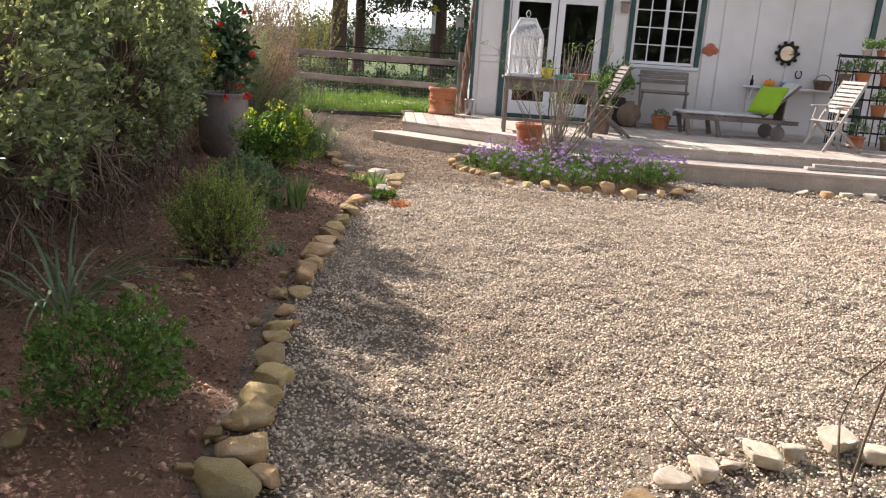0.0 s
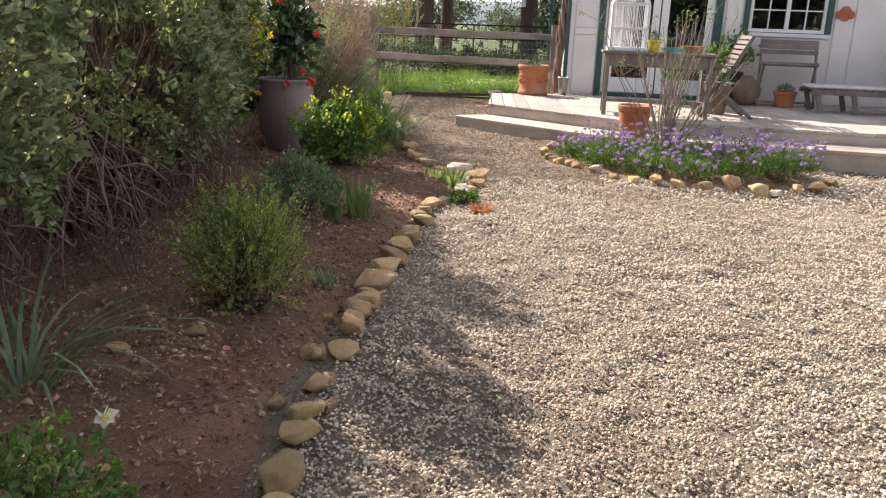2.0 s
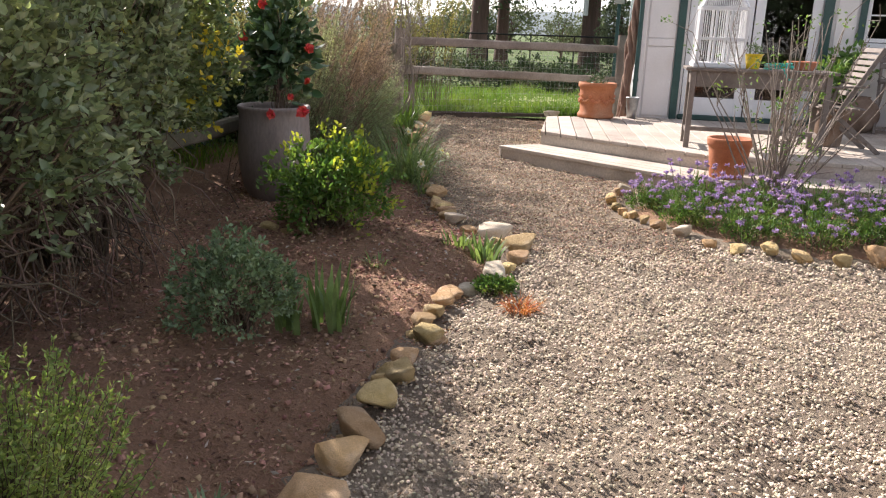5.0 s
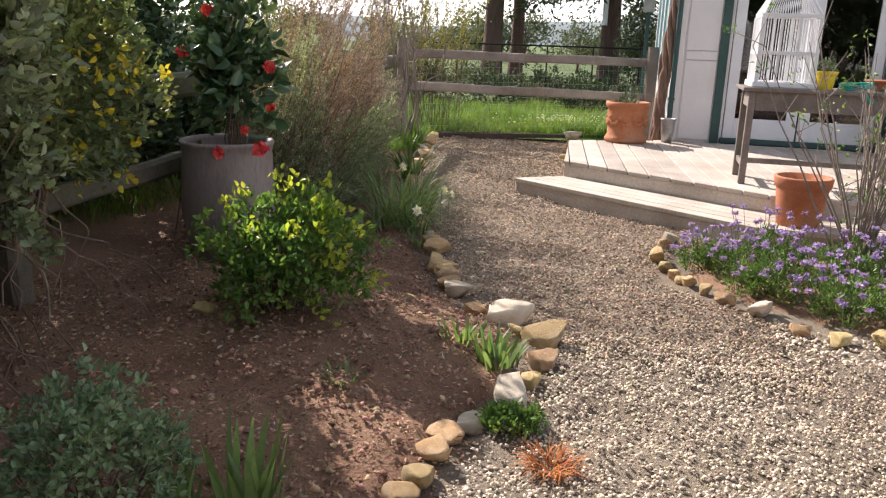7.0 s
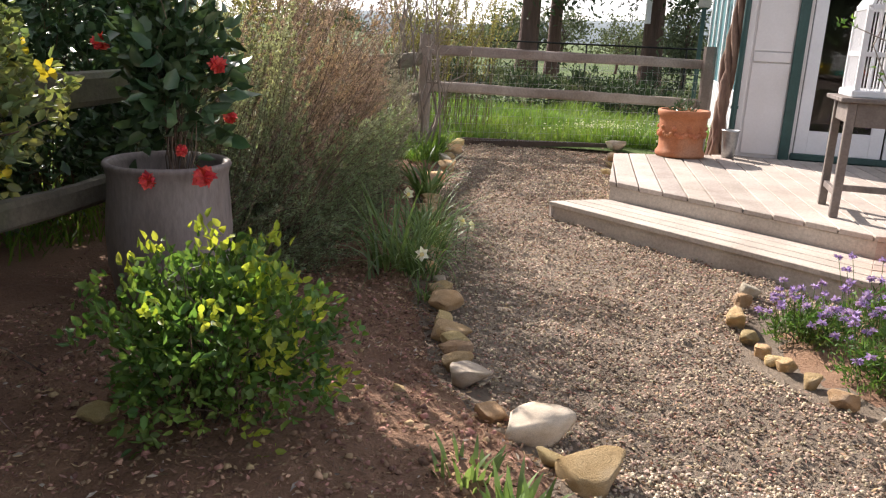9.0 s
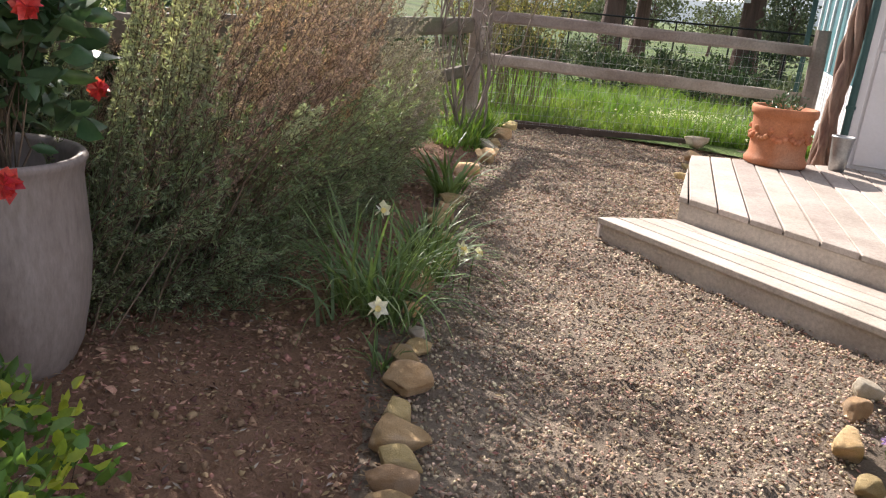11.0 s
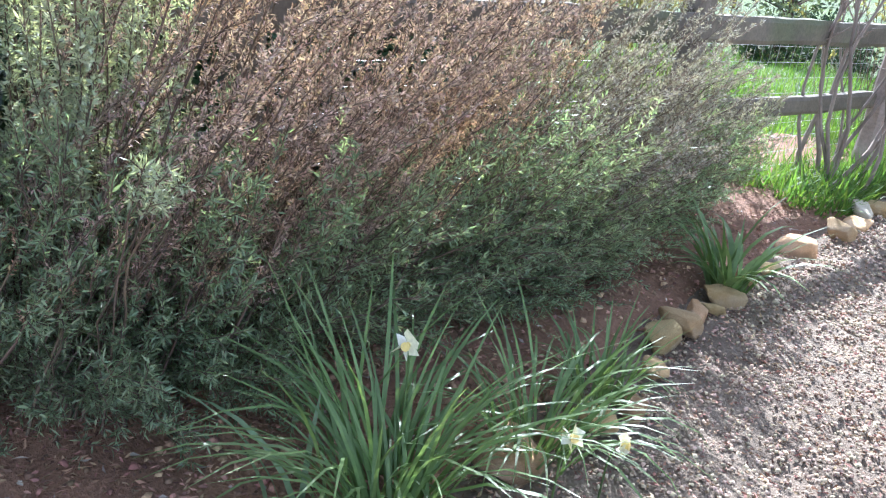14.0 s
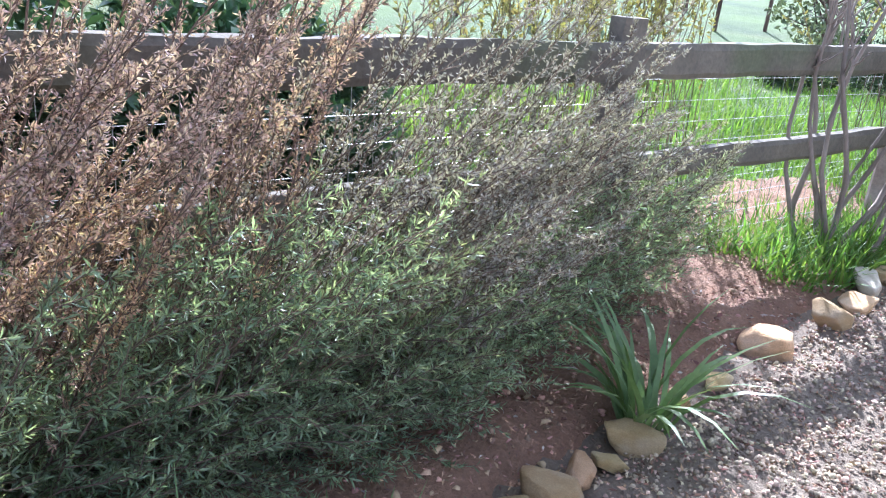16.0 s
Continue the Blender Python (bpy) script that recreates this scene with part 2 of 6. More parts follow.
TREE_LEAF = material("conifer_spray", (0.03, 0.055, 0.022), (0.055, 0.09, 0.035), None, 0.7, 0.4, 20, 0, island=0.4, translucent=0.15)
# greyed and lightened: the haze of distance is put into the leaf colour
FAR_LEAF = material("hazed_tree_leaf", (0.10, 0.13, 0.075), (0.17, 0.19, 0.12), (0.2, 0.18, 0.13), 0.8, 0.1, 20, 0, island=0.4, translucent=0.2)
OLIVE_LEAF = material("olive_shrub_leaf", (0.20, 0.19, 0.08), (0.30, 0.27, 0.11), (0.34, 0.28, 0.12), 0.7, 0.6, 20, 0, island=0.4, translucent=0.35)
# blue-grey of the hills is distance haze put into the colour
HILL = material("hazed_hill", (0.16, 0.20, 0.22), (0.20, 0.24, 0.26), None, 1.0, 0.01, 0.1, 0)
ROOF = material("roof_shingle", (0.10, 0.095, 0.09), (0.15, 0.14, 0.13), None, 0.9, 4, 50, 0.5, 0.01)
# near-black colour stands in for the shade of an unlit interior
DARK_ROOM = material("unlit_room", (0.06, 0.05, 0.042), (0.09, 0.075, 0.06), None, 0.9, 3, 40, 0.1, 0.003)
GLASS = bpy.data.materials.new("window_glass")
GLASS.use_nodes = True
gp = GLASS.node_tree.nodes["Principled BSDF"]
gp.inputs["Transmission Weight"].default_value, gp.inputs["Roughness"].default_value, gp.inputs["IOR"].default_value = 1.0, 0.01, 1.5
MIRROR = material("mirror_glass", (0.8, 0.8, 0.8), (0.85, 0.85, 0.85), None, 0.03, 5, 50, 0, metal=1.0)


# ---- building tools ----
rng = np.random.default_rng(7)


def mesh_np(name, verts, faces):
    """A mesh from arrays; all faces have the same number of corners."""
    me = bpy.data.meshes.new(name)
    verts, faces = np.asarray(verts, np.float32), np.asarray(faces, np.int32)
    k = faces.shape[1]
    me.vertices.add(len(verts))
    me.vertices.foreach_set("co", verts.ravel())
    me.loops.add(faces.size)
    me.loops.foreach_set("vertex_index", faces.ravel())
    me.polygons.add(len(faces))
    me.polygons.foreach_set("loop_start", np.arange(0, faces.size, k, dtype=np.int32))
    me.update(calc_edges=True)
    return me


def thing(name, label, category, at=(0, 0, 0), group="", kind="", rz=0.0):
    ob = new(name)
    ob.empty_display_size = 0.1
    ob.matrix_world = pose(*at, 0, 0, rz)
    return tagged(ob, label, category, group, kind)


def linked(name, me, mat, parent=None, label="", smooth=False):
    ob = new(name, me)
    if not me.materials:
        me.materials.append(mat)
    if smooth:
        me.polygons.foreach_set("use_smooth", np.ones(len(me.polygons), bool))
    if parent:
        ob.parent = parent
    if label:
        ob["label"] = label
    if name.endswith("tangle") or name in ("foliage", "young_growth", "crown", "bloom"):
        ob["kind"] = "stuff"
    return ob


def part(name, bm, mat, parent=None, label="", smooth=False):
    me = bpy.data.meshes.new(name)
    bm.to_mesh(me)
    bm.free()
    return linked(name, me, mat, parent, label, smooth)


def box(sx, sy, sz, at=(0, 0, 0), rot=(0, 0, 0), bevel=0.0, bm=None):
    """A box of that size; at is the middle of its base."""
    own = bmesh.new()
    bmesh.ops.create_cube(own, size=1, matrix=Matrix.Diagonal((sx, sy, sz, 1)))
    if bevel:
        bmesh.ops.bevel(own, geom=own.edges[:], offset=bevel, segments=1, affect="EDGES")
    own.transform(pose(*at, *rot) @ Matrix.Translation((0, 0, sz / 2)))
    if bm is None:
        return own
    me = bpy.data.meshes.new("tmp")
    own.to_mesh(me)
    own.free()
    bm.from_mesh(me)
    bpy.data.meshes.remove(me)
    return bm


def beam(a, b, w, h, bevel=0.006, bm=None, roll=0.0):
    """A squared bar from a to b, w wide and h high."""
    a, b = Vector(a), Vector(b)
    own = bmesh.new()
    bmesh.ops.create_cube(own, size=1, matrix=Matrix.Diagonal((w, h, (b - a).length, 1)))
    if bevel:
        bmesh.ops.bevel(own, geom=own.edges[:], offset=bevel, segments=1, affect="EDGES")
    q = (b - a).to_track_quat("Z", "Y").to_matrix().to_4x4()
    own.transform(Matrix.Translation((a + b) / 2) @ q @ pose(0, 0, 0, 0, 0, roll))
    if bm is None:
        return own
    me = bpy.data.meshes.new("tmp")
    own.to_mesh(me)
    own.free()
    bm.from_mesh(me)
    bpy.data.meshes.remove(me)
    return bm


def lathe(profile, seg=28, wobble=0.0):
    """A turned body from (radius, height) pairs."""
    n = len(profile)
    ang = np.linspace(0, 2 * math.pi, seg, endpoint=False)
    v, f = [], []
    for r, z in profile:
        k = 1 + wobble * np.sin(3 * ang + 9 * z)
        v += [(r * s * math.cos(t), r * s * math.sin(t), z) for t, s in zip(ang, k)]
    for i in range(n - 1):
        for j in range(seg):
            f.append((i * seg + j, i * seg + (j + 1) % seg, (i + 1) * seg + (j + 1) % seg, (i + 1) * seg + j))
    bm = bmesh.new()
    vs = [bm.verts.new(c) for c in v]
    for q in f:
        bm.faces.new([vs[i] for i in q])
    bm.faces.new([vs[j] for j in range(seg)][::-1])
    bm.faces.new([vs[(n - 1) * seg + j] for j in range(seg)])
    return bm


def tubes(paths, radii, sides=4):
    """Tapered tubes along polylines: paths (n, k, 3), radii (n, k)."""
    paths, radii = np.asarray(paths, float), np.asarray(radii, float)
    n, k, _ = paths.shape
    t = np.gradient(paths, axis=1)
    t /= np.linalg.norm(t, axis=2, keepdims=True) + 1e-9
    ref = np.where(np.abs(t[..., 2:]) > 0.9, np.array([1.0, 0, 0]), np.array([0, 0, 1.0]))
    u = np.cross(t, ref)
    u /= np.linalg.norm(u, axis=2, keepdims=True) + 1e-9
    w = np.cross(t, u)
    a = np.linspace(0, 2 * math.pi, sides, endpoint=False)
    ring = u[:, :, None, :] * np.cos(a)[None, None, :, None] + w[:, :, None, :] * np.sin(a)[None, None, :, None]
    v = paths[:, :, None, :] + ring * radii[:, :, None, None]
    idx = np.arange(n * k * sides).reshape(n, k, sides)
    nxt = np.roll(idx, -1, axis=2)
    f = np.stack([idx[:, :-1], nxt[:, :-1], nxt[:, 1:], idx[:, 1:]], axis=-1).reshape(-1, 4)
    return v.reshape(-1, 3), f


def unit(v):
    return v / (np.linalg.norm(v, axis=-1, keepdims=True) + 1e-9)


def leaves(at, along, length, width, droop=0.15, fold=0.25, oval=False):
    """Leaves folded along the midrib, kite-shaped or oval: at (n, 3), along (n, 3); length and width numbers or (n,)."""
    n = len(at)
    length, width = np.broadcast_to(length, n)[:, None], np.broadcast_to(width, n)[:, None]
    d = unit(along)
    side = unit(np.cross(d, rng.normal(0, 1, (n, 3))))
    up = np.cross(side, d)
    mid = at + d * length * 0.45
    tip = at + d * length - up * length * droop
    if oval:
        p, q = at + d * length * 0.28, at + d * length * 0.68 - up * length * droop * 0.5
        e, g = side * width * 0.47 + up * width * fold, side * width * 0.42 + up * width * fold
        v = np.stack([at, p + e, q + g, tip, q - g + up * width * fold * 2, p - e + up * width * fold * 2], axis=1).reshape(-1, 3)
        i = np.arange(n)[:, None] * 6
        return v, np.concatenate([i + [0, 1, 2, 3], i + [0, 3, 4, 5]], axis=0)
    v = np.stack([at, mid + side * width / 2 + up * width * fold, tip, mid - side * width / 2 + up * width * fold], axis=1).reshape(-1, 3)
    i = np.arange(n)[:, None] * 4
    f = np.concatenate([i + [0, 1, 2], i + [0, 2, 3]], axis=0)
    return v, f


def blades(base, lean, height, width, bend=0.5, steps=5):
    """Strap leaves that bend over: base (n, 3), lean (n, 2) unit directions."""
    n = len(base)
    s = np.linspace(0, 1, steps)
    height, width, bend = np.broadcast_to(height, n), np.broadcast_to(width, n), np.broadcast_to(bend, n)
    ang = bend[:, None] * s[None, :] * 1.9 + 0.12
    step = height[:, None] / (steps - 1)
    out = np.cumsum(np.concatenate([np.zeros((n, 1)), np.sin(ang[:, 1:]) * step], 1), 1)
    up = np.cumsum(np.concatenate([np.zeros((n, 1)), np.cos(ang[:, 1:]) * step], 1), 1)
    mid = np.stack([base[:, None, 0] + lean[:, None, 0] * out, base[:, None, 1] + lean[:, None, 1] * out, base[:, None, 2] + up], -1)
    side = np.stack([-lean[:, 1], lean[:, 0], np.zeros(n)], -1)
    turn = rng.uniform(-1, 1, n)
    side = unit(side + turn[:, None] * np.stack([lean[:, 0], lean[:, 1], np.zeros(n)], -1) * 0.6)
    w = width[:, None] * np.clip(1.25 * (1 - s[None, :] ** 2.5), 0.06, 1) / 2
    v = np.stack([mid - side[:, None] * w[..., None], mid + side[:, None] * w[..., None]], 2)
    i = np.arange(n * steps * 2).reshape(n, steps, 2)
    f = np.stack([i[:, :-1, 0], i[:, :-1, 1], i[:, 1:, 1], i[:, 1:, 0]], -1).reshape(-1, 4)
    return v.reshape(-1, 3), f


BORDER_Y = [-4, 2.6, 3.3, 4.2, 5.2, 6.3, 7.1, 7.7, 8.3, 8.75, 9.0, 9.4, 9.9, 10.3, 11.2, 12.3, 12.75, 13.8, 14.6, 15.8, 16.6, 18]
BORDER_X = [0.3, -0.26, -0.35, -0.52, -0.6, -0.67, -0.68, -0.64, -0.5, -0.5, -0.75, -1.12, -1.35, -1.55, -1.92, -2.3, -2.43, -2.71, -2.85, -3.2, -3.3, -3.4]


def border(y):
    return np.interp(y, BORDER_Y, BORDER_X)


def smooth(t):
    t = np.clip(t, 0, 1)
    return t * t * (3 - 2 * t)


def lumps(x, y, size, seed):
    """Smooth value noise, 0 to 1, with cells of that size."""
    x, y = np.asarray(x, float) / size, np.asarray(y, float) / size
    i, j = np.floor(x), np.floor(y)
    fx, fy = smooth(x - i), smooth(y - j)

    def corner(a, b):
        h = np.sin(a * 127.1 + b * 311.7 + seed * 74.7) * 43758.5453
        return h - np.floor(h)

    low = corner(i, j) * (1 - fx) + corner(i + 1, j) * fx
    return low * (1 - fy) + (corner(i, j + 1) * (1 - fx) + corner(i + 1, j + 1) * fx) * fy


def gravel_z(x, y):
    dip = -0.09 * smooth((x - 0.2) / 3.2) * smooth((y - 5) / 4)
    dip = dip + 0.034 * (lumps(x, y, 0.17, 1) - 0.5) + 0.026 * (lumps(x, y, 0.075, 2) - 0.5)
    return dip + 0.009 * np.sin(8.3 * x + 3.1 * y) * np.sin(7.1 * y - 2.7 * x) + 0.012 * np.sin(1.7 * x + 0.9 * y) + 0.010 * np.sin(2.9 * y - 1.3 * x) + 0.011 * (np.sin(17 * x + 5 * np.sin(4.3 * y)) * np.sin(15 * y + 4 * np.sin(3.7 * x))) ** 3


def bed_z(x, y):
    inside = border(y) - x
    return gravel_z(x, y) - 0.05 + 0.10 * smooth(inside / 0.25) + 0.02 * np.sin(3.1 * x + 2.2 * y) * smooth(inside / 0.5) + 0.05 * smooth((inside - 0.3) / 1.0)


def rosette_bush(name, label, category, at, radii, clusters, per, length, width, mat, twig=TWIG, seed=1, lift=0.5, low=-0.2, kind="", group="", inner=0.72, stems=60, up=0.5, oval=True, gaps=None):
    """A bush: twigs from its foot to leaf clusters near an uneven outline."""
    global rng
    rng = np.random.default_rng(seed)
    ob = thing(name, label, category, at, group, kind)
    r = np.array(radii)
    d = unit(rng.normal(0, 1, (clusters * 3, 3)))
    d = d[d[:, 2] > low][:clusters]
    lump = np.array([noise.noise(Vector(q) * 2.3 + Vector((seed * 3.1, 0, 0))) for q in d])
    lump2 = np.array([noise.noise(Vector(q) * 6.0 + Vector((seed * 1.7, 4, 0))) for q in d])
    if gaps is not None:
        open_ = np.array([noise.noise(Vector(q * r) * 3.2 + Vector((seed * 5.3, 2, 7))) for q in d]) > gaps
        d, lump, lump2 = d[open_], lump[open_], lump2[open_]
    s = rng.uniform(inner, 1.0, len(d)) * (1 + 0.22 * lump + 0.14 * lump2)
    c = d * s[:, None] * r + [0, 0, r[2] * lift]
    c[:, 2] = np.maximum(c[:, 2], 0.03)
    at_, al = [], []
    out = unit(d * [1, 1, 1] + [0, 0, up])
    pos = np.repeat(c, per, 0) + rng.normal(0, 1, (len(c) * per, 3)) * length * 0.55
    pos[:, 2] = np.maximum(pos[:, 2], 0.01)
    along = np.repeat(out, per, 0) + rng.normal(0, 0.75, (len(c) * per, 3))
    n = len(pos)
    v, f = leaves(pos, along, length * rng.uniform(0.5, 1.45, n), width * rng.uniform(0.6, 1.35, n), oval=oval)
    linked("foliage", mesh_np("foliage", v, f), mat, ob)
    pick = rng.choice(len(c), min(stems, len(c)), replace=False)
    end = c[pick]
    foot = np.stack([rng.normal(0, 0.12 * r[0], len(pick)), rng.normal(0, 0.12 * r[1], len(pick)), np.full(len(pick), -0.03)], 1)
    ts = np.linspace(0, 1, 6)[None, :, None]
    bow = foot[:, None] * (1 - ts) + end[:, None] * ts
    bow[..., 2] += (np.sin(ts[..., 0] * math.pi) * 0.12 * r[2])
    bow[:, 1:-1] += rng.normal(0, 0.06 * r.mean(), (len(pick), 4, 3))
    thick = np.linspace(1, 0.25, 6)[None, :] * rng.uniform(0.006, 0.012, (len(pick), 1)) * max(0.5, r.mean())
    v, f = tubes(bow, thick, 4)
    linked("twig_tangle", mesh_np("twig_tangle", v, f), twig, ob)
    return ob


def sprig_shrub(name, label, category, at, feet, heights, spread, mat, seed=1, needles=70, length=0.03, width=0.005, leaning=(0, 0), twig=TWIG, group="", tip=1.0, start=0.15):
    """A shrub of many upright sprigs set all along with needles. feet (n, 2) from the shrub's place."""
    global rng
    rng = np.random.default_rng(seed)
    ob = thing(name, label, category, at, group)
    n, k = len(feet), 7
    s = np.linspace(0, 1, k)
    lean = np.asarray(leaning) + rng.normal(0, spread, (n, 2))
    h = np.asarray(heights)
    x = feet[:, None, 0] + lean[:, None, 0] * h[:, None] * (s ** 1.4)[None, :]
    y = feet[:, None, 1] + lean[:, None, 1] * h[:, None] * (s ** 1.4)[None, :]
    z = h[:, None] * (s ** 0.9)[None, :] * (1 - 0.18 * np.linalg.norm(lean, axis=1)[:, None] * s[None, :])
    p = np.stack([x, y, z], -1)
    p[:, 1:] += rng.normal(0, 0.012, (n, k - 1, 3))
    v, f = tubes(p, np.linspace(0.005, 0.0015, k)[None, :] * np.ones((n, 1)), 3)
    linked("stem_tangle", mesh_np("stem_tangle", v, f), twig, ob)
    u = rng.uniform(start, 1, (n, needles)) ** 0.8
    i = np.minimum((u * (k - 1)).astype(int), k - 2)
    fr = (u * (k - 1) - i)[..., None]
    rows = np.arange(n)[:, None]
    pos = p[rows, i] * (1 - fr) + p[rows, i + 1] * fr
    tang = unit(p[rows, i + 1] - p[rows, i])
    out = unit(rng.normal(0, 1, (n, needles, 3)))
    al = (tang * tip + out).reshape(-1, 3)
    pos = pos.reshape(-1, 3)
    m = len(pos)
    v, f = leaves(pos, al, length * rng.uniform(0.6, 1.3, m), width * rng.uniform(0.7, 1.2, m), 0.05, 0.2)
    linked("foliage", mesh_np("foliage", v, f), mat, ob)
    return ob


def strap_clump(name, label, category, at, count, radius, height, width, mat, bend=(0.2, 0.8), seed=1, group=""):
    global rng
    rng = np.random.default_rng(seed)
    ob = thing(name, label, category, at, group)
    a = rng.uniform(0, 2 * math.pi, count)
    r = radius * np.sqrt(rng.uniform(0, 1, count))
    base = np.stack([r * np.cos(a), r * np.sin(a), np.full(count, -0.02)], 1)
    a2 = a + rng.normal(0, 0.7, count)
    v, f = blades(base, np.stack([np.cos(a2), np.sin(a2)], 1), height * rng.uniform(0.55, 1.15, count), width * rng.uniform(0.7, 1.2, count), rng.uniform(*bend, count), 6)
    if width < 0.008:
        linked("foliage", mesh_np("foliage", v, f), mat, ob)
        return ob
    each = 12
    f = f[:5] - f[:5].min()
    for i in range(count):
        linked("leaf", mesh_np("leaf", v[i * each:(i + 1) * each], f), mat, ob)
    return ob


def flower_head(name, at, petals, size, mat, parent, core=None, core_size=0.0, tilt=(0.5, 0, 0.9)):
    """A flower of petals round a cup."""
    ax = unit(np.array([tilt], float))[0]
    u = unit(np.cross(ax, [0.3, 0.9, 0.1])[None])[0]
    w = np.cross(ax, u)
    a = np.arange(petals) / petals * 2 * math.pi + rng.uniform(0, 1)
    d = u[None] * np.cos(a)[:, None] + w[None] * np.sin(a)[:, None] + ax[None] * rng.uniform(0.1, 0.5, (petals, 1))
    v, f = leaves(np.repeat(np.array([at], float), petals, 0), d, size * rng.uniform(0.75, 1.05, petals), size * (0.75 if petals < 8 else 1.0), 0.1, 0.12)
    ob = linked(name, mesh_np(name, v, f), mat, parent)
    if core:
        bm = lathe([(core_size * 0.5, 0), (core_size * 0.6, core_size), (core_size * 0.85, core_size * 1.5)], 10)
        bm.transform(Matrix.Translation(at) @ Vector(ax).to_track_quat("Z", "Y").to_matrix().to_4x4())
        part("cup", bm, core, ob)
    return ob


def sprig_mound(name, label, at, radii, count, sprig, needles, length, width, mat, seed, bias=(0, 0, 0.8), lift=0.45, low=-0.3, inner=0.5, twig=TWIG, curl=0.0, tip=1.0, group=""):
    """A shrub whose outline is made of short sprigs set with needles; bias turns the sprigs."""
    global rng
    rng = np.random.default_rng(seed)
    ob = thing(name, label, "shrub", at, group)
    r = np.array(radii)
    d = unit(rng.normal(0, 1, (count * 3, 3)))
    d = d[d[:, 2] > low][:count]
    n = len(d)
    lump = np.array([noise.noise(Vector(q) * 2.6 + Vector((seed * 2.3, 1, 0))) for q in d])
    base = d * (rng.uniform(inner, 0.95, n) * (1 + 0.3 * lump))[:, None] * r + [0, 0, r[2] * lift]
    base[:, 2] = np.maximum(base[:, 2], 0.02)
    way = unit(d * 0.8 + np.array(bias) + rng.normal(0, 0.28, (n, 3)))
    ln = sprig * rng.uniform(0.55, 1.25, n)
    k = 5
    s = np.linspace(0, 1, k)
    p = base[:, None] + way[:, None] * (ln[:, None] * s)[..., None]
    p[..., 2] += (ln[:, None] * (s ** 2) * (0.25 - curl))
    p[:, 1:] += rng.normal(0, 0.006, (n, k - 1, 3))
    v, f = tubes(p, np.linspace(0.0022, 0.001, k)[None, :] * np.ones((n, 1)), 3)
    linked("stem_tangle", mesh_np("stem_tangle", v, f), twig, ob)
    needles, width = int(needles * 0.82), width * 1.14
    u = rng.uniform(0.02, 1, (n, needles)) ** 0.85
    i = np.minimum((u * (k - 1)).astype(int), k - 2)
    fr = (u * (k - 1) - i)[..., None]
    rows = np.arange(n)[:, None]
    pos = p[rows, i] * (1 - fr) + p[rows, i + 1] * fr
    tang = unit(p[rows, i + 1] - p[rows, i])
    al = (tang * tip + unit(rng.normal(0, 1, (n, needles, 3)))).reshape(-1, 3)
    pos = pos.reshape(-1, 3)
    m = len(pos)
    v, f = leaves(pos, al, length * rng.uniform(0.6, 1.3, m), width * rng.uniform(0.7, 1.2, m), 0.05, 0.2)
    linked("foliage", mesh_np("foliage", v, f), mat, ob)
    limbs = 60
    e = base[rng.choice(n, limbs)]
    foot = e * [0.25, 0.25, 0] + [0, 0, -0.04]
    t = np.linspace(0, 1, 6)[None, :, None]
    q = foot[:, None] * (1 - t) + e[:, None] * t
    q[:, 1:-1] += rng.normal(0, 0.03, (limbs, 4, 3))
    v, f = tubes(q, np.linspace(0.011, 0.004, 6)[None, :] * np.ones((limbs, 1)), 5)
    linked("limb_tangle", mesh_np("limb_tangle", v, f), twig, ob)
    return ob


# ---- large structure ----
def grid(name, x0, x1, y0, y1, step, height):
    xs, ys = np.arange(x0, x1 + step / 2, step), np.arange(y0, y1 + step / 2, step)
    gx, gy = np.meshgrid(xs, ys)
    v = np.stack([gx, gy, height(gx, gy)], -1).reshape(-1, 3)
    i = np.arange(len(xs) * len(ys)).reshape(len(ys), len(xs))
    f = np.stack([i[:-1, :-1], i[:-1, 1:], i[1:, 1:], i[1:, :-1]], -1).reshape(-1, 4)
    return mesh_np(name, v, f)


def rough(x, y, a):
    return a * (np.sin(23 * x + 7 * y) * np.sin(19 * y - 5 * x) + 0.6 * np.sin(41 * x - 13 * y) * np.sin(37 * y + 11 * x))


ground = linked("ground", grid("ground", -420, 420, -60, 780, 20, lambda x, y: -0.16 + 0 * x), MEADOW)
tagged(ground, "green meadow ground reaching to the horizon", "ground", kind="structure")
gravel = linked("gravel_yard", grid("gravel_yard", -3.6, 13, -8, 17.4, 0.07, lambda x, y: gravel_z(x, y) + rough(x, y, 0.004)), GRAVEL, smooth=True)
tagged(gravel, "pale tan gravel yard with small pebbles", "gravel", kind="structure")
bed = linked("planting_bed", grid("planting_bed", -4.6, 0.9, -8, 16.8, 0.08, lambda x, y: bed_z(x, y) + rough(x, y, 0.006)), SOIL, smooth=True)
tagged(bed, "dark brown mulched soil of the planting bed", "soil", kind="structure")
lawn = linked("lawn", grid("lawn", -3.4, 0.6, 16.9, 40, 0.3, lambda x, y: 0.03 + 0.02 * np.sin(x * 2 + y)), MEADOW, smooth=True)
tagged(lawn, "bright green grass lawn behind the timber edging", "lawn", kind="structure")
field = linked("field", grid("field", -60, -3.4, -30, 60, 0.5, lambda x, y: 0.04 * np.sin(x * 0.9 + y * 0.7) + 0.1 * np.maximum(0, -10 - x)), MEADOW, smooth=True)
tagged(field, "bright green field behind the side fence", "field", kind="structure")

# House: front wall with a double door and a window, room behind, roof
WY, DECK_Z, STEP_Z = 15.4, 0.31, 0.16
house = thing("house", "white wooden garden house with dark green trim", "house", (0, WY, 0))


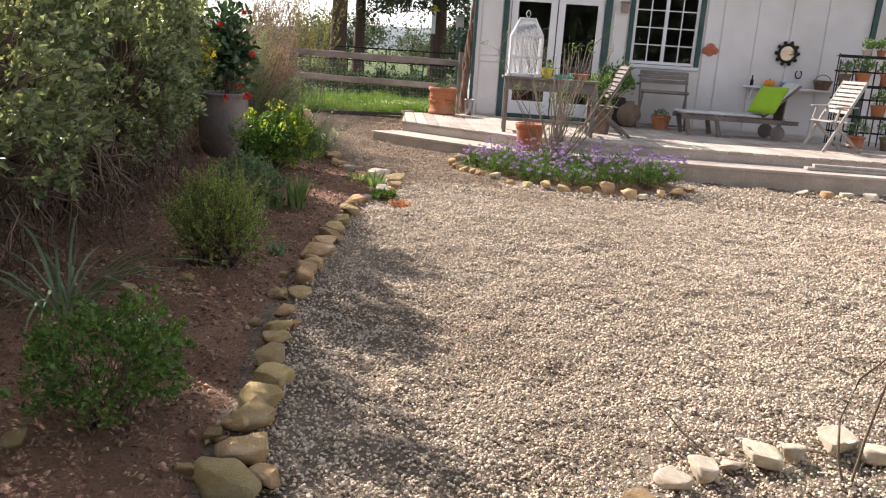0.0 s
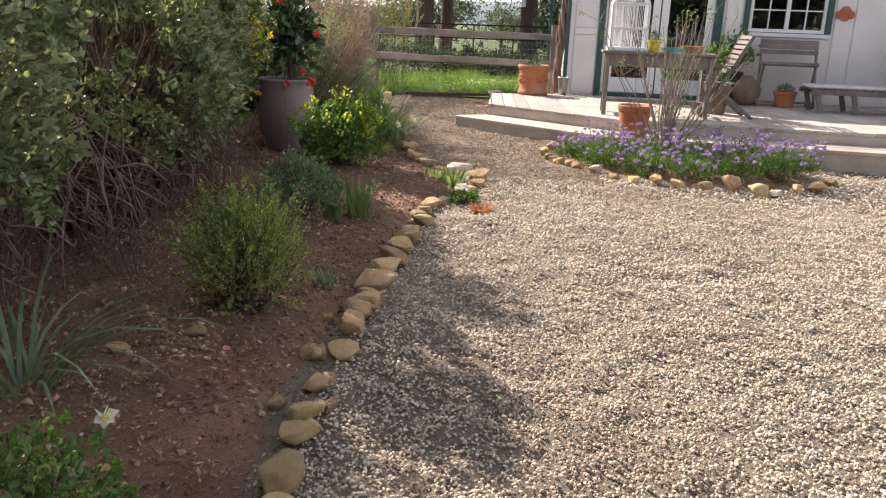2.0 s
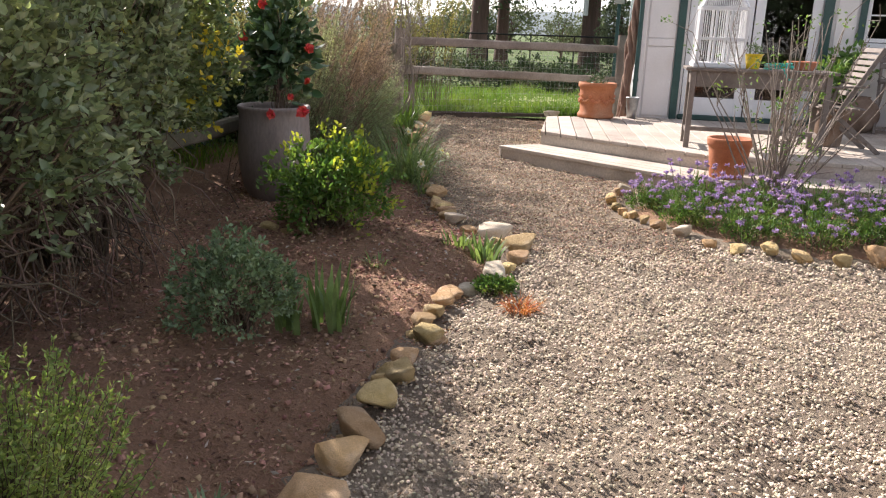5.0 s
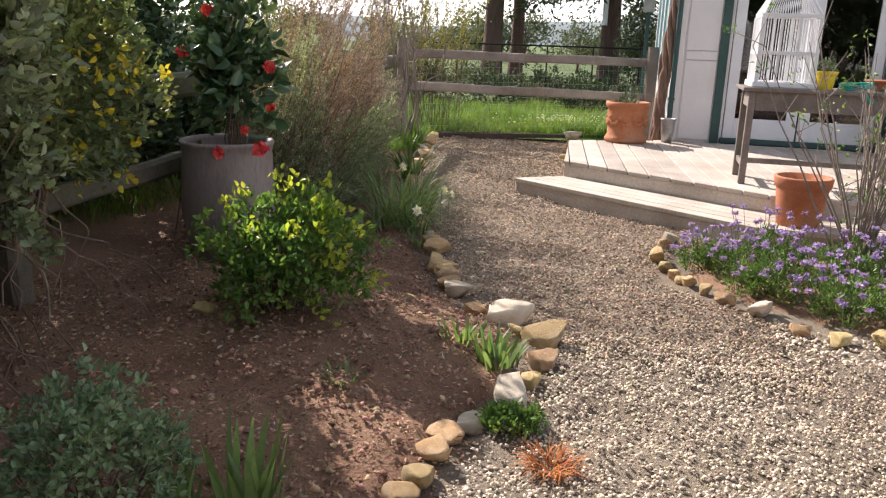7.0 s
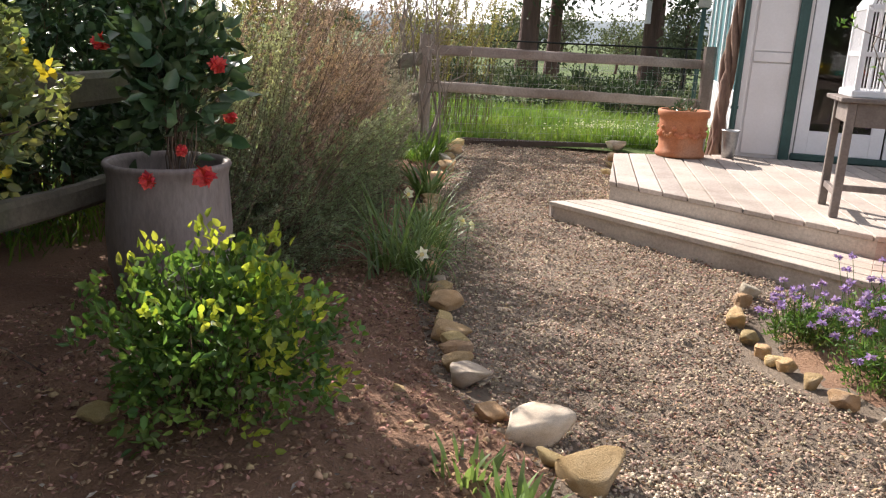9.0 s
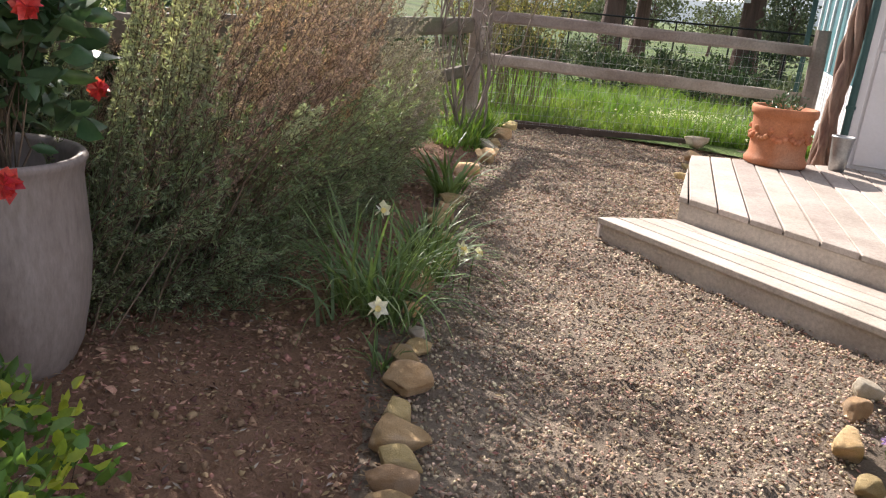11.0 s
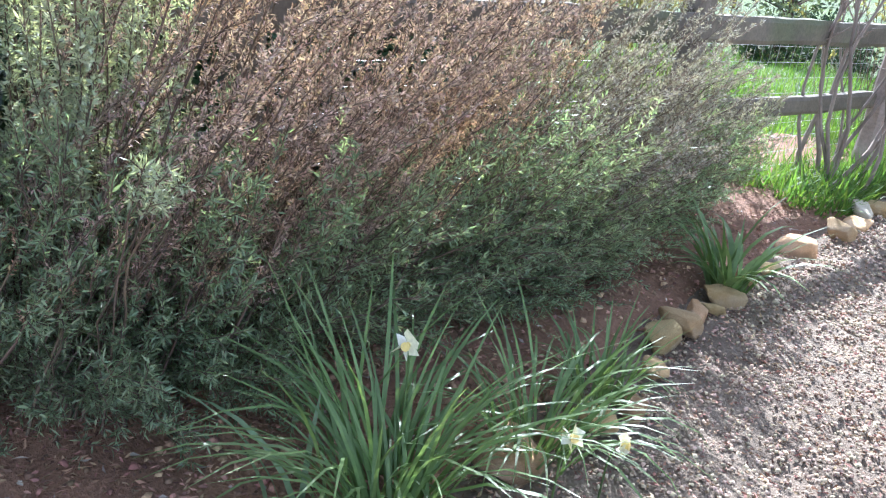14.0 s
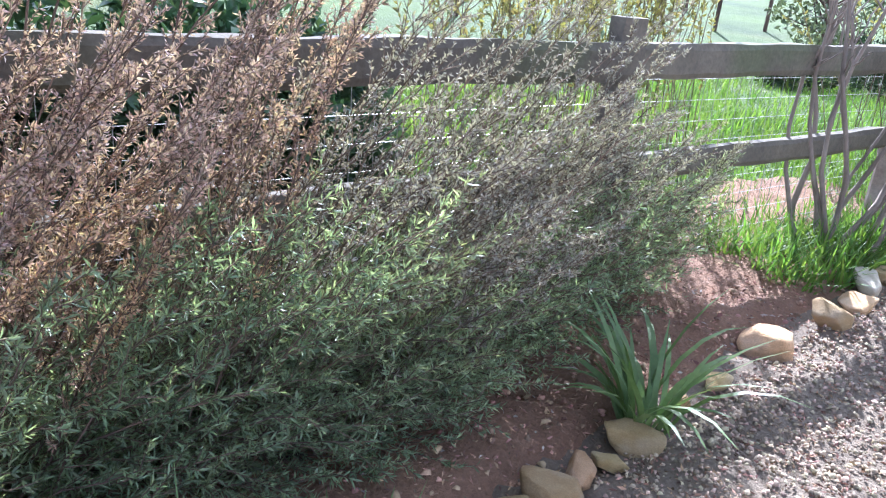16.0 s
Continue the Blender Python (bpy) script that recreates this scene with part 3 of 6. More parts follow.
def wall_piece(x0, x1, z0, z1):
    return part("wall", box(x1 - x0, 0.12, z1 - z0, ((x0 + x1) / 2, 0.08, z0)), WHITE_WALL, house)


wall_piece(0.1, 0.66, 0, 3.0)
wall_piece(0.66, 2.34, 2.55, 3.0)
wall_piece(2.34, 2.86, 0, 3.0)
wall_piece(2.86, 4.02, 0, 1.42)
wall_piece(2.86, 4.02, 2.72, 3.0)
wall_piece(4.02, 7.0, 0, 3.0)
# siding sheets, 8 mm gaps
for x0, x1, z0, z1 in ((0.14, 0.52, 0.34, 1.28), (0.14, 0.52, 1.40, 2.98), (2.50, 2.76, 0.34, 2.98), (2.77, 4.12, 0.34, 1.33), (4.14, 4.42, 0.34, 2.98), (4.43, 5.02, 0.34, 2.98), (5.03, 5.62, 0.34, 2.98), (5.63, 6.22, 0.34, 2.98), (6.23, 6.90, 0.34, 2.98)):
    part("siding_panel", box(x1 - x0 - 0.012, 0.02, z1 - z0, ((x0 + x1) / 2, 0.012, z0), bevel=0.004), WHITE_WALL, house)
part("rail_board", box(0.36, 0.03, 0.1, (0.33, 0.008, 1.29), bevel=0.005), WHITE_WALL, house)
part("side_wall", box(0.12, 5.0, 3.0, (7.06, 2.6, 0)), WHITE_WALL, house)
# unseen room shell in dark colour; the ceiling is added to keep sun out
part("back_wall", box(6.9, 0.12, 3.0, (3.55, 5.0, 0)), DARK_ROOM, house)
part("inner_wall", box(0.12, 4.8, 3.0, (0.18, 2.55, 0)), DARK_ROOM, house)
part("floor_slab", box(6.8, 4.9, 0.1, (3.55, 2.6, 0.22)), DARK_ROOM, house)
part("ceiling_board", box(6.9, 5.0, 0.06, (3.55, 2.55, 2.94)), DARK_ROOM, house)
part("wing_wall", box(3.6, 0.12, 3.0, (8.9, 0.9, 0)), WHITE_WALL, house)
bm = bmesh.new()
rv = [bm.verts.new(c) for c in ((-0.1, -0.15, 2.92), (7.4, -0.15, 2.92), (7.4, 2.5, 4.0), (-0.1, 2.5, 4.0), (7.4, 5.2, 2.92), (-0.1, 5.2, 2.92))]
bm.faces.new((rv[0], rv[1], rv[2], rv[3]))
bm.faces.new((rv[3], rv[2], rv[4], rv[5]))
bmesh.ops.solidify(bm, geom=bm.faces[:], thickness=0.12)
part("roof", bm, ROOF, house)
for x, w in ((0.575, 0.10), (2.40, 0.12)):
    part("door_trim", box(w, 0.05, 2.4, (x, 0.0, 0.3), bevel=0.006), GREEN_TRIM, house, "dark green door trim")
part("corner_trim", box(0.07, 0.05, 2.7, (0.085, -0.004, 0.3), bevel=0.005), WHITE_WALL, house)
part("corner_board", box(0.09, 0.06, 2.7, (7.0, 0.0, 0.3), rot=(0, 1.5, 0), bevel=0.005), GREEN_TRIM, house, "dark green corner board")
part("threshold", box(1.72, 0.1, 0.07, (1.50, 0.05, 0.31), bevel=0.01), GREEN_TRIM, house)


def door_leaf(x0, x1, handle):
    """A glazed white door leaf: stiles, rails, pane."""
    w = x1 - x0
    d = part("door", box(0.12, 0.045, 2.16, (x0 + 0.06, 0.05, 0.38), bevel=0.004), WHITE_TRIM, house, "white glazed door leaf, closed")
    part("stile", box(0.12, 0.045, 2.16, (x1 - 0.06, 0.05, 0.38), bevel=0.004), WHITE_TRIM, d)
    part("bottom_rail", box(w - 0.24, 0.04, 0.24, ((x0 + x1) / 2, 0.05, 0.38), bevel=0.004), WHITE_TRIM, d)
    part("top_rail", box(w - 0.24, 0.04, 0.16, ((x0 + x1) / 2, 0.05, 2.38), bevel=0.004), WHITE_TRIM, d)
    pane = part("pane", box(w - 0.24, 0.006, 1.76, ((x0 + x1) / 2, 0.055, 0.62)), GLASS, d)
    pane.visible_shadow = False
    if handle:
        for z in (1.36, 1.22):
            k = lathe([(0.03, 0), (0.035, 0.02), (0.02, 0.045)], 12)
            k.transform(pose(x1 - 0.06, 0.02, z, 90))
            part("knob", k, IRON, d, "black door knob")
    return d


door_leaf(0.67, 1.49, True)
door_leaf(1.51, 2.33, False)
# window: green casing, white frame, bars, panes
win = part("window", box(1.32, 0.05, 0.06, (3.44, -0.005, 1.36), bevel=0.005), WHITE_TRIM, house, "white barred window with dark green casing")
for x in (2.82, 4.06):
    part("casing", box(0.08, 0.05, 1.32, (x, 0.0, 1.42), bevel=0.005), GREEN_TRIM, win)
for x, w in ((2.89, 0.05), (3.44, 0.06), (3.99, 0.05)):
    part("frame_post", box(w, 0.05, 1.3, (x, 0.04, 1.43), bevel=0.004), WHITE_TRIM, win)
for x0, x1 in ((2.915, 3.41), (3.47, 3.965)):
    part("frame_foot", box(x1 - x0, 0.045, 0.05, ((x0 + x1) / 2, 0.04, 1.43), bevel=0.003), WHITE_TRIM, win)
    part("glazing_bar", box(0.018, 0.03, 1.25, ((x0 + x1) / 2, 0.041, 1.47)), WHITE_TRIM, win)
    for z in (1.76, 2.06, 2.36):
        part("glazing_bar", box(x1 - x0, 0.028, 0.018, ((x0 + x1) / 2, 0.043, z)), WHITE_TRIM, win)
    pane = part("pane", box(x1 - x0, 0.005, 1.25, ((x0 + x1) / 2, 0.06, 1.47)), GLASS, win)
    pane.visible_shadow = False
# lantern by the door
lantern = thing("wall_lantern", "small brown wooden wall lantern box", "lantern", (2.67, WY - 0.06, 2.28))
part("body", box(0.12, 0.11, 0.17, (0, 0, 0), bevel=0.01), OLD_WOOD, lantern)
part("cap", box(0.16, 0.15, 0.03, (0, 0, 0.17), bevel=0.01), OLD_WOOD, lantern)

# teal side building
shed = thing("teal_shed", "teal boarded outbuilding with white battens and corrugated skirt", "shed", (0.12, 15.75, 0), rz=4.0)
part("wall", box(0.12, 6.0, 3.4, (0.06, 3.0, 0)), TEAL_WALL, shed)
for k in range(7):
    part("batten", box(0.03, 0.10, 2.5, (-0.016, 0.25 + k * 0.92, 0.95), bevel=0.004), WHITE_TRIM, shed, "white batten")
for k in range(48):
    part("skirt_rib", box(0.018 if k % 2 else 0.034, 0.122, 0.9, (-0.012, 0.1 + k * 0.122, 0.03), bevel=0.006), WHITE_TRIM, shed)
part("eave_board", box(0.1, 6.2, 0.16, (-0.02, 3.0, 3.3), bevel=0.01), WHITE_TRIM, shed)
part("shed_roof", box(3.2, 6.4, 0.1, (1.4, 3.1, 3.46)), ROOF, shed)
part("end_wall", box(2.8, 0.12, 3.4, (1.5, 6.0, 0)), TEAL_WALL, shed)

# downspout and vine trunk at the house corner
spout = thing("downspout", "dark green metal downspout on the house corner", "downspout", (0.03, WY - 0.04, 0.3))
v, f = tubes([[(0, 0, 0.02), (0, 0, 0.8), (0.0, 0, 1.6), (0, 0, 2.6)]], [[0.032] * 4], 10)
linked("pipe", mesh_np("pipe", v, f), GREEN_TRIM, spout, smooth=True)
for z in (0.5, 1.7):
    part("bracket", lathe([(0.04, z), (0.04, z + 0.03)], 12), GREEN_TRIM, spout)

# Deck and step: convex outlines cut into boards
DECK_OUT = [(-0.95, 12.98), (0.85, 11.86), (8.6, 11.72), (8.6, WY - 0.01), (0.06, WY - 0.01), (-1.10, 14.72)]
STEP_OUT = [(-1.38, 12.64), (0.72, 11.26), (8.6, 11.12), (8.6, 11.72), (0.85, 11.86), (-0.95, 12.98)]


def clip(poly, p, n):
    """The part of a polygon on the side of the line through p to which n points."""
    out = []
    for a, b in zip(poly, poly[1:] + poly[:1]):
        da, db = (a[0] - p[0]) * n[0] + (a[1] - p[1]) * n[1], (b[0] - p[0]) * n[0] + (b[1] - p[1]) * n[1]
        if da >= 0:
            out.append(a)
        if da * db < 0:
            t = da / (da - db)
            out.append((a[0] + (b[0] - a[0]) * t, a[1] + (b[1] - a[1]) * t))
    return out


def slab(poly, z0, z1, mat, name, parent, bevel=0.004):
    bm = bmesh.new()
    top = [bm.verts.new((x, y, z1)) for x, y in poly]
    bot = [bm.verts.new((x, y, z0)) for x, y in poly]
    face = bm.faces.new(top)
    bm.faces.new(bot[::-1])
    k = len(poly)
    for i in range(k):
        bm.faces.new((top[i], bot[i], bot[(i + 1) % k], top[(i + 1) % k]))
    bmesh.ops.recalc_face_normals(bm, faces=bm.faces[:])
    bmesh.ops.bevel(bm, geom=list(face.edges), offset=bevel, segments=1, affect="EDGES")
    return part(name, bm, mat, parent)


deck = thing("deck", "weathered pale wooden deck in front of the house", "deck", kind="structure")
ux, uy = -0.13, 0.9915
nx, ny = uy, -ux
for k in range(64):
    lo = -0.579 + k * 0.1735
    p0, p1 = (lo * nx, lo * ny), ((lo + 0.162) * nx, (lo + 0.162) * ny)
    poly = clip(clip(DECK_OUT, p0, (nx, ny)), p1, (-nx, -ny))
    if len(poly) >= 3:
        rise = rng.uniform(-0.003, 0.003)
        slab(poly, DECK_Z - 0.035, DECK_Z + rise, DECK_WOOD, "deck_board", deck)
step = thing("deck_step", "weathered wooden step along the deck", "step", kind="structure")


def inset_band(a0, a1, b0, b1, t0, t1):
    """A strip between the lines a0-a1 (front) and b0-b1 (back)."""
    mix2 = lambda p, q, t: (p[0] + (q[0] - p[0]) * t, p[1] + (q[1] - p[1]) * t)
    return [mix2(a0, b0, t0), mix2(a1, b1, t0), mix2(a1, b1, t1), mix2(a0, b0, t1)]


SF, SB = STEP_OUT[:3], [STEP_OUT[5], STEP_OUT[4], STEP_OUT[3]]
for k in range(4):
    for j in range(2):
        slab(inset_band(SF[j], SF[j + 1], SB[j], SB[j + 1], k * 0.25 + 0.012, k * 0.25 + 0.236), STEP_Z - 0.035, STEP_Z + rng.uniform(-0.002, 0.002), DECK_WOOD, "tread_board", step)


def fascia(pts, z0, z1, parent, name):
    for a, b in zip(pts, pts[1:]):
        d = unit(np.array([b[0] - a[0], b[1] - a[1]], float))
        n = np.array([-d[1], d[0]]) * 0.03
        poly = [a, b, (b[0] + n[0], b[1] + n[1]), (a[0] + n[0], a[1] + n[1])]
        slab(poly, z0, z1, DECK_WOOD, name, parent)


off = 0.03
fascia([(x, y + off) for x, y in SF], -0.2, STEP_Z - 0.037, step, "riser")
fascia([(DECK_OUT[5][0] + 0.01, DECK_OUT[5][1]), (DECK_OUT[0][0] + 0.01, DECK_OUT[0][1] + 0.01), (0.85, 11.875), (8.6, 11.735)], STEP_Z - 0.02, DECK_Z - 0.037, deck, "riser")
fascia([(0.06, 15.36), (-1.08, 14.70)], -0.1, DECK_Z - 0.037, deck, "skirt_board")
fascia([(-1.09, 14.72), (-0.94, 12.99)], -0.1, STEP_Z - 0.022, deck, "skirt_board")
fascia([(-0.93, 12.985), (-1.37, 12.65)], -0.1, STEP_Z - 0.037, step, "riser")
plank = linked("loose_plank", bpy.data.meshes.new("loose_plank"), PALE_WOOD)
bm = box(3.2, 0.14, 0.04, (6.4, 11.55, STEP_Z + 0.004), bevel=0.004)
box(3.2, 0.10, 0.04, (6.5, 11.56, STEP_Z + 0.045), bevel=0.004, bm=bm)
bm.to_mesh(plank.data)
bm.free()
tagged(plank, "pale loose planks stacked on the deck step", "plank")

# timber edging
edge = linked("timber_edging", bpy.data.meshes.new("timber_edging"), EDGE_WOOD)
bm = beam((-3.32, 16.62, 0.02), (-1.35, 17.28, 0.02), 0.06, 0.16, 0.01)
bm.to_mesh(edge.data)
bm.free()
tagged(edge, "old timber edging between gravel and grass, coloured dark as its shadow side", "edging", kind="structure")


# ---- fences ----
def rough_beam(a, b, w, h, seed):
    """A split rail with an uneven surface."""
    r = random.Random(seed)
    a, b = Vector(a), Vector(b)
    bm = bmesh.new()
    n = 14
    rings = []
    d = (b - a).normalized()
    s = d.cross(Vector((0, 0, 1)) if abs(d.z) < 0.9 else Vector((0, 1, 0))).normalized()
    u = s.cross(d)
    for i in range(n + 1):
        c = a + (b - a) * i / n + u * 0.004 * math.sin(i * 0.9 + seed)
        ring = []
        for k in range(8):
            t = k / 8 * 2 * math.pi + math.pi / 8
            x, y = math.copysign(abs(math.cos(t)) ** 0.5, math.cos(t)), math.copysign(abs(math.sin(t)) ** 0.5, math.sin(t))
            ring.append(bm.verts.new(c + s * (x * w / 2 * r.uniform(0.88, 1.05)) + u * (y * h / 2 * r.uniform(0.9, 1.06))))
        rings.append(ring)
    for p, q in zip(rings, rings[1:]):
        for k in range(8):
            bm.faces.new((p[k], p[(k + 1) % 8], q[(k + 1) % 8], q[k]))
    bm.faces.new(rings[0][::-1])
    bm.faces.new(rings[-1])
    return bm


def wire_panel(a, b, z0, z1, dx, dz, parent, droop=0.0):
    a, b = np.array(a, float), np.array(b, float)
    n, m = int(np.linalg.norm(b - a) / dx), int((z1 - z0) / dz)
    paths = []
    for i in range(n + 1):
        p = a + (b - a) * i / n
        paths.append([(p[0], p[1], z0), (p[0], p[1], (z0 + z1) / 2), (p[0], p[1], z1)])
    for j in range(m + 1):
        z = z0 + (z1 - z0) * j / m
        q = (a + b) / 2
        paths.append([(a[0], a[1], z), (q[0], q[1], z + 0.01), (b[0], b[1], z)])
    v, f = tubes(paths, np.full((len(paths), 3), 0.0016), 3)
    return linked("wire_mesh", mesh_np("wire_mesh", v, f), WIRE, parent, "galvanised wire mesh")


back_fence = thing("rail_fence", "weathered grey split-rail fence with wire mesh", "fence", kind="structure")
FA, FB = (-3.66, 16.05), (-0.27, 17.65)
part("post", rough_beam((FA[0], FA[1], -0.1), (FA[0], FA[1], 1.42), 0.15, 0.15, 3), OLD_WOOD, back_fence)
part("post", rough_beam((FB[0], FB[1], -0.1), (FB[0], FB[1], 1.42), 0.17, 0.17, 4), OLD_WOOD, back_fence)
part("rail", rough_beam((FA[0], FA[1] + 0.05, 1.23), (FB[0], FB[1] + 0.05, 1.19), 0.08, 0.13, 5), OLD_WOOD, back_fence)
part("rail", rough_beam((FA[0], FA[1] + 0.05, 0.78), (FB[0], FB[1] + 0.05, 0.68), 0.08, 0.13, 6), OLD_WOOD, back_fence)
wire_panel((FA[0], FA[1] + 0.11), (FB[0], FB[1] + 0.11), 0.1, 1.16, 0.075, 0.1, back_fence)


def side_x(y):
    return -3.0 - 0.096 * (y - 8.15)


side_fence = thing("side_fence", "weathered grey split-rail fence along the bed", "fence", kind="structure")
ys = [0.4, 2.95, 5.5, 8.15, 10.8, 13.5, 16.0]
for i, (y0, y1) in enumerate(zip(ys, ys[1:])):
    part("post", rough_beam((side_x(y0), y0, -0.1), (side_x(y0), y0, 1.28), 0.14, 0.14, 10 + i), SHADED_MOSSY_WOOD, side_fence)
    for z, h in ((0.52 + 0.02 * i, 0.13), (1.04 + 0.012 * i, 0.17)):
        part("rail", rough_beam((side_x(y0) + 0.03, y0 - 0.05, z), (side_x(y1) + 0.03, y1 + 0.05, z + 0.015), 0.09, h, 30 + i + int(z * 50)), SHADED_MOSSY_WOOD, side_fence)
wire_panel((side_x(10.8) - 0.07, 10.8), (side_x(16) - 0.07, 16), 0.05, 1.1, 0.1, 0.1, side_fence)


# ---- stones ----
def stone_mesh(seed):
    r = random.Random(seed)
    bm = bmesh.new()
    bmesh.ops.create_icosphere(bm, subdivisions=3, radius=0.5)
    off = Vector((r.uniform(-9, 9), r.uniform(-9, 9), r.uniform(-9, 9)))
    cuts = [(Vector((r.gauss(0, 1), r.gauss(0, 1), r.gauss(0, 0.7))).normalized(), r.uniform(0.2, 0.37)) for _ in range(12)]
    cuts.append((Vector((r.uniform(-0.2, 0.2), r.uniform(-0.2, 0.2), 1)).normalized(), 0.24))
    for w in bm.verts:
        p = w.co.copy()
        for n, d in cuts:
            e = p.dot(n) - d
            if e > 0:
                p -= n * e * 0.96
        p *= 1.12 + 0.10 * noise.noise(w.co * 2.2 + off) + 0.045 * noise.noise(w.co * 6 + off)
        w.co = p
    me = bpy.data.meshes.new("stone")
    bm.to_mesh(me)
    bm.free()
    me.polygons.foreach_set("use_smooth", np.ones(len(me.polygons), bool))
    return me


STONES, PALES = [stone_mesh(s) for s in range(9)], [stone_mesh(40 + s) for s in range(5)]
for me in STONES:
    me.materials.append(STONE)
for me in PALES:
    me.materials.append(PALE_STONE)
srand = random.Random(5)


def stone(x, y, size, parent, z=None, flat=0.62, pale=False):
    me = srand.choice(PALES if pale else STONES)
    ob = new("stone", me)
    ob.parent = parent
    z = float(gravel_z(x, y)) if z is None else z
    sx, sy, sz = size * srand.uniform(1.1, 1.35), size * srand.uniform(0.85, 1.1), size * 1.1 * flat * srand.uniform(0.85, 1.15)
    ob.matrix_world = pose(x, y, z + sz * 0.36, srand.uniform(-12, 12), srand.uniform(-12, 12), srand.uniform(0, 360)) @ Matrix.Diagonal((sx, sy, sz, 1))
    return ob


near_border = thing("stone_border", "row of ochre sandstone rocks edging the bed", "stones", kind="structure")
NEAR = [(-0.26, 2.65, 0.17), (-0.15, 2.72, 0.13), (-0.27, 2.88, 0.2), (-0.32, 3.11, 0.18), (-0.35, 3.29, 0.17), (-0.36, 3.53, 0.17), (-0.43, 3.73, 0.16), (-0.48, 4.02, 0.13), (-0.52, 4.17, 0.13), (-0.53, 4.36, 0.1), (-0.54, 4.73, 0.15), (-0.56, 4.95, 0.15), (-0.61, 5.21, 0.17), (-0.60, 5.39, 0.14), (-0.64, 5.5, 0.11), (-0.65, 5.69, 0.21), (-0.67, 5.97, 0.15), (-0.66, 6.13, 0.19), (-0.67, 6.41, 0.16), (-0.68, 6.65, 0.16), (-0.69, 6.85, 0.12), (-0.70, 7.14, 0.14)]
for x, y, s in NEAR:
    stone(x, y, s * 1.16, near_border)
for k in range(34):
    y = srand.uniform(2.4, 7.2)
    stone(float(border(y)) + srand.gauss(0.0, 0.06), y, srand.uniform(0.05, 0.1), near_border, flat=0.7)
mid_border = thing("stone_border", "row of tan and pale rocks edging the bed", "stones", kind="structure")
MIDDLE = [(-0.75, 7.29, 0.12), (-0.72, 7.42, 0.12), (-0.72, 7.58, 0.14), (-0.70, 7.72, 0.14), (-0.65, 7.88, 0.14), (-0.55, 8.10, 0.21), (-0.49, 8.30, 0.1), (-0.48, 8.52, 0.14), (-0.52, 8.78, 0.2), (-0.65, 8.84, 0.09), (-0.74, 9.0, 0.23), (-0.92, 9.1, 0.14), (-1.11, 9.38, 0.19), (-1.19, 9.52, 0.14), (-1.24, 9.63, 0.14), (-1.28, 9.75, 0.15), (-1.35, 9.88, 0.16), (-1.41, 10.01, 0.14), (-1.46, 10.15, 0.17), (-1.55, 10.33, 0.15), (-1.57, 10.49, 0.12), (-1.64, 10.62, 0.1)]
for i, (x, y, s) in enumerate(MIDDLE):
    stone(x, y, s * 1.1, mid_border, pale=i in (4, 5, 10, 12, 21))
far_border = thing("stone_border", "row of tan rocks edging the far bed", "stones", kind="structure")
FAR = [(-1.74, 10.8, 0.12), (-1.89, 11.1, 0.2), (-1.93, 11.3, 0.14), (-1.95, 11.5, 0.13), (-1.95, 11.68, 0.12), (-2.1, 11.95, 0.13), (-2.24, 12.16, 0.17), (-2.29, 12.32, 0.17), (-2.34, 12.47, 0.13), (-2.35, 12.6, 0.11), (-2.43, 12.75, 0.16), (-2.56, 13.1, 0.12), (-2.60, 13.36, 0.11), (-2.72, 13.84, 0.23), (-2.78, 14.3, 0.2), (-2.86, 14.65, 0.22), (-3.0, 14.95, 0.22), (-3.05, 15.25, 0.2), (-3.2, 15.84, 0.24), (-3.28, 16.4, 0.2), (-1.3, 17.05, 0.26), (-1.22, 16.4, 0.22), (-1.16, 15.6, 0.16), (-1.18, 15.2, 0.15)]
for i, (x, y, s) in enumerate(FAR):
    stone(x, y, s * 1.08, far_border, pale=i in (16, 20))
ring = thing("stone_ring", "ring of tan rocks round the flower patch", "stones", kind="structure")
RING = [(0.09, 11.2, 0.17), (0.04, 11.0, 0.17), (0.0, 10.66, 0.2), (0.06, 10.45, 0.16), (0.1, 10.28, 0.14), (0.17, 10.2, 0.13), (0.2, 10.08, 0.14), (0.28, 9.92, 0.12), (0.38, 9.76, 0.16), (0.57, 9.64, 0.22), (0.75, 9.42, 0.15), (0.92, 9.36, 0.17), (1.12, 9.38, 0.18), (1.32, 9.32, 0.19), (1.6, 9.34, 0.2), (1.85, 9.48, 0.31), (2.08, 9.4, 0.26), (2.25, 9.41, 0.15), (2.48, 9.6, 0.2), (2.72, 9.85, 0.24), (2.95, 10.2, 0.18)]
for i, (x, y, s) in enumerate(RING):
    stone(x, y, s * 0.74, ring, pale=i in (0, 9, 17), flat=0.8)
patch = thing("stone_patch", "pale rocks edging a small dry bed", "stones", kind="structure")
for x, y, s in [(1.32, 3.07, 0.19), (1.45, 3.16, 0.12), (1.56, 3.21, 0.17), (1.71, 3.27, 0.16), (1.90, 3.35, 0.19), (2.03, 3.29, 0.17), (1.21, 2.99, 0.14), (1.08, 2.86, 0.15), (2.2, 3.3, 0.18), (2.4, 3.25, 0.16)]:
    stone(x, y, s * 0.85, patch, pale=srand.random() < 0.6)
right_patch = thing("stone_patch", "pale rocks at the foot of the deck step", "stones", kind="structure")
for x, y, s in [(4.55, 10.85, 0.2), (4.85, 10.8, 0.24), (5.1, 10.85, 0.22), (5.4, 10.8, 0.24), (5.7, 10.85, 0.22)]:
    stone(x, y, s * 0.8, right_patch, pale=srand.random() < 0.4)
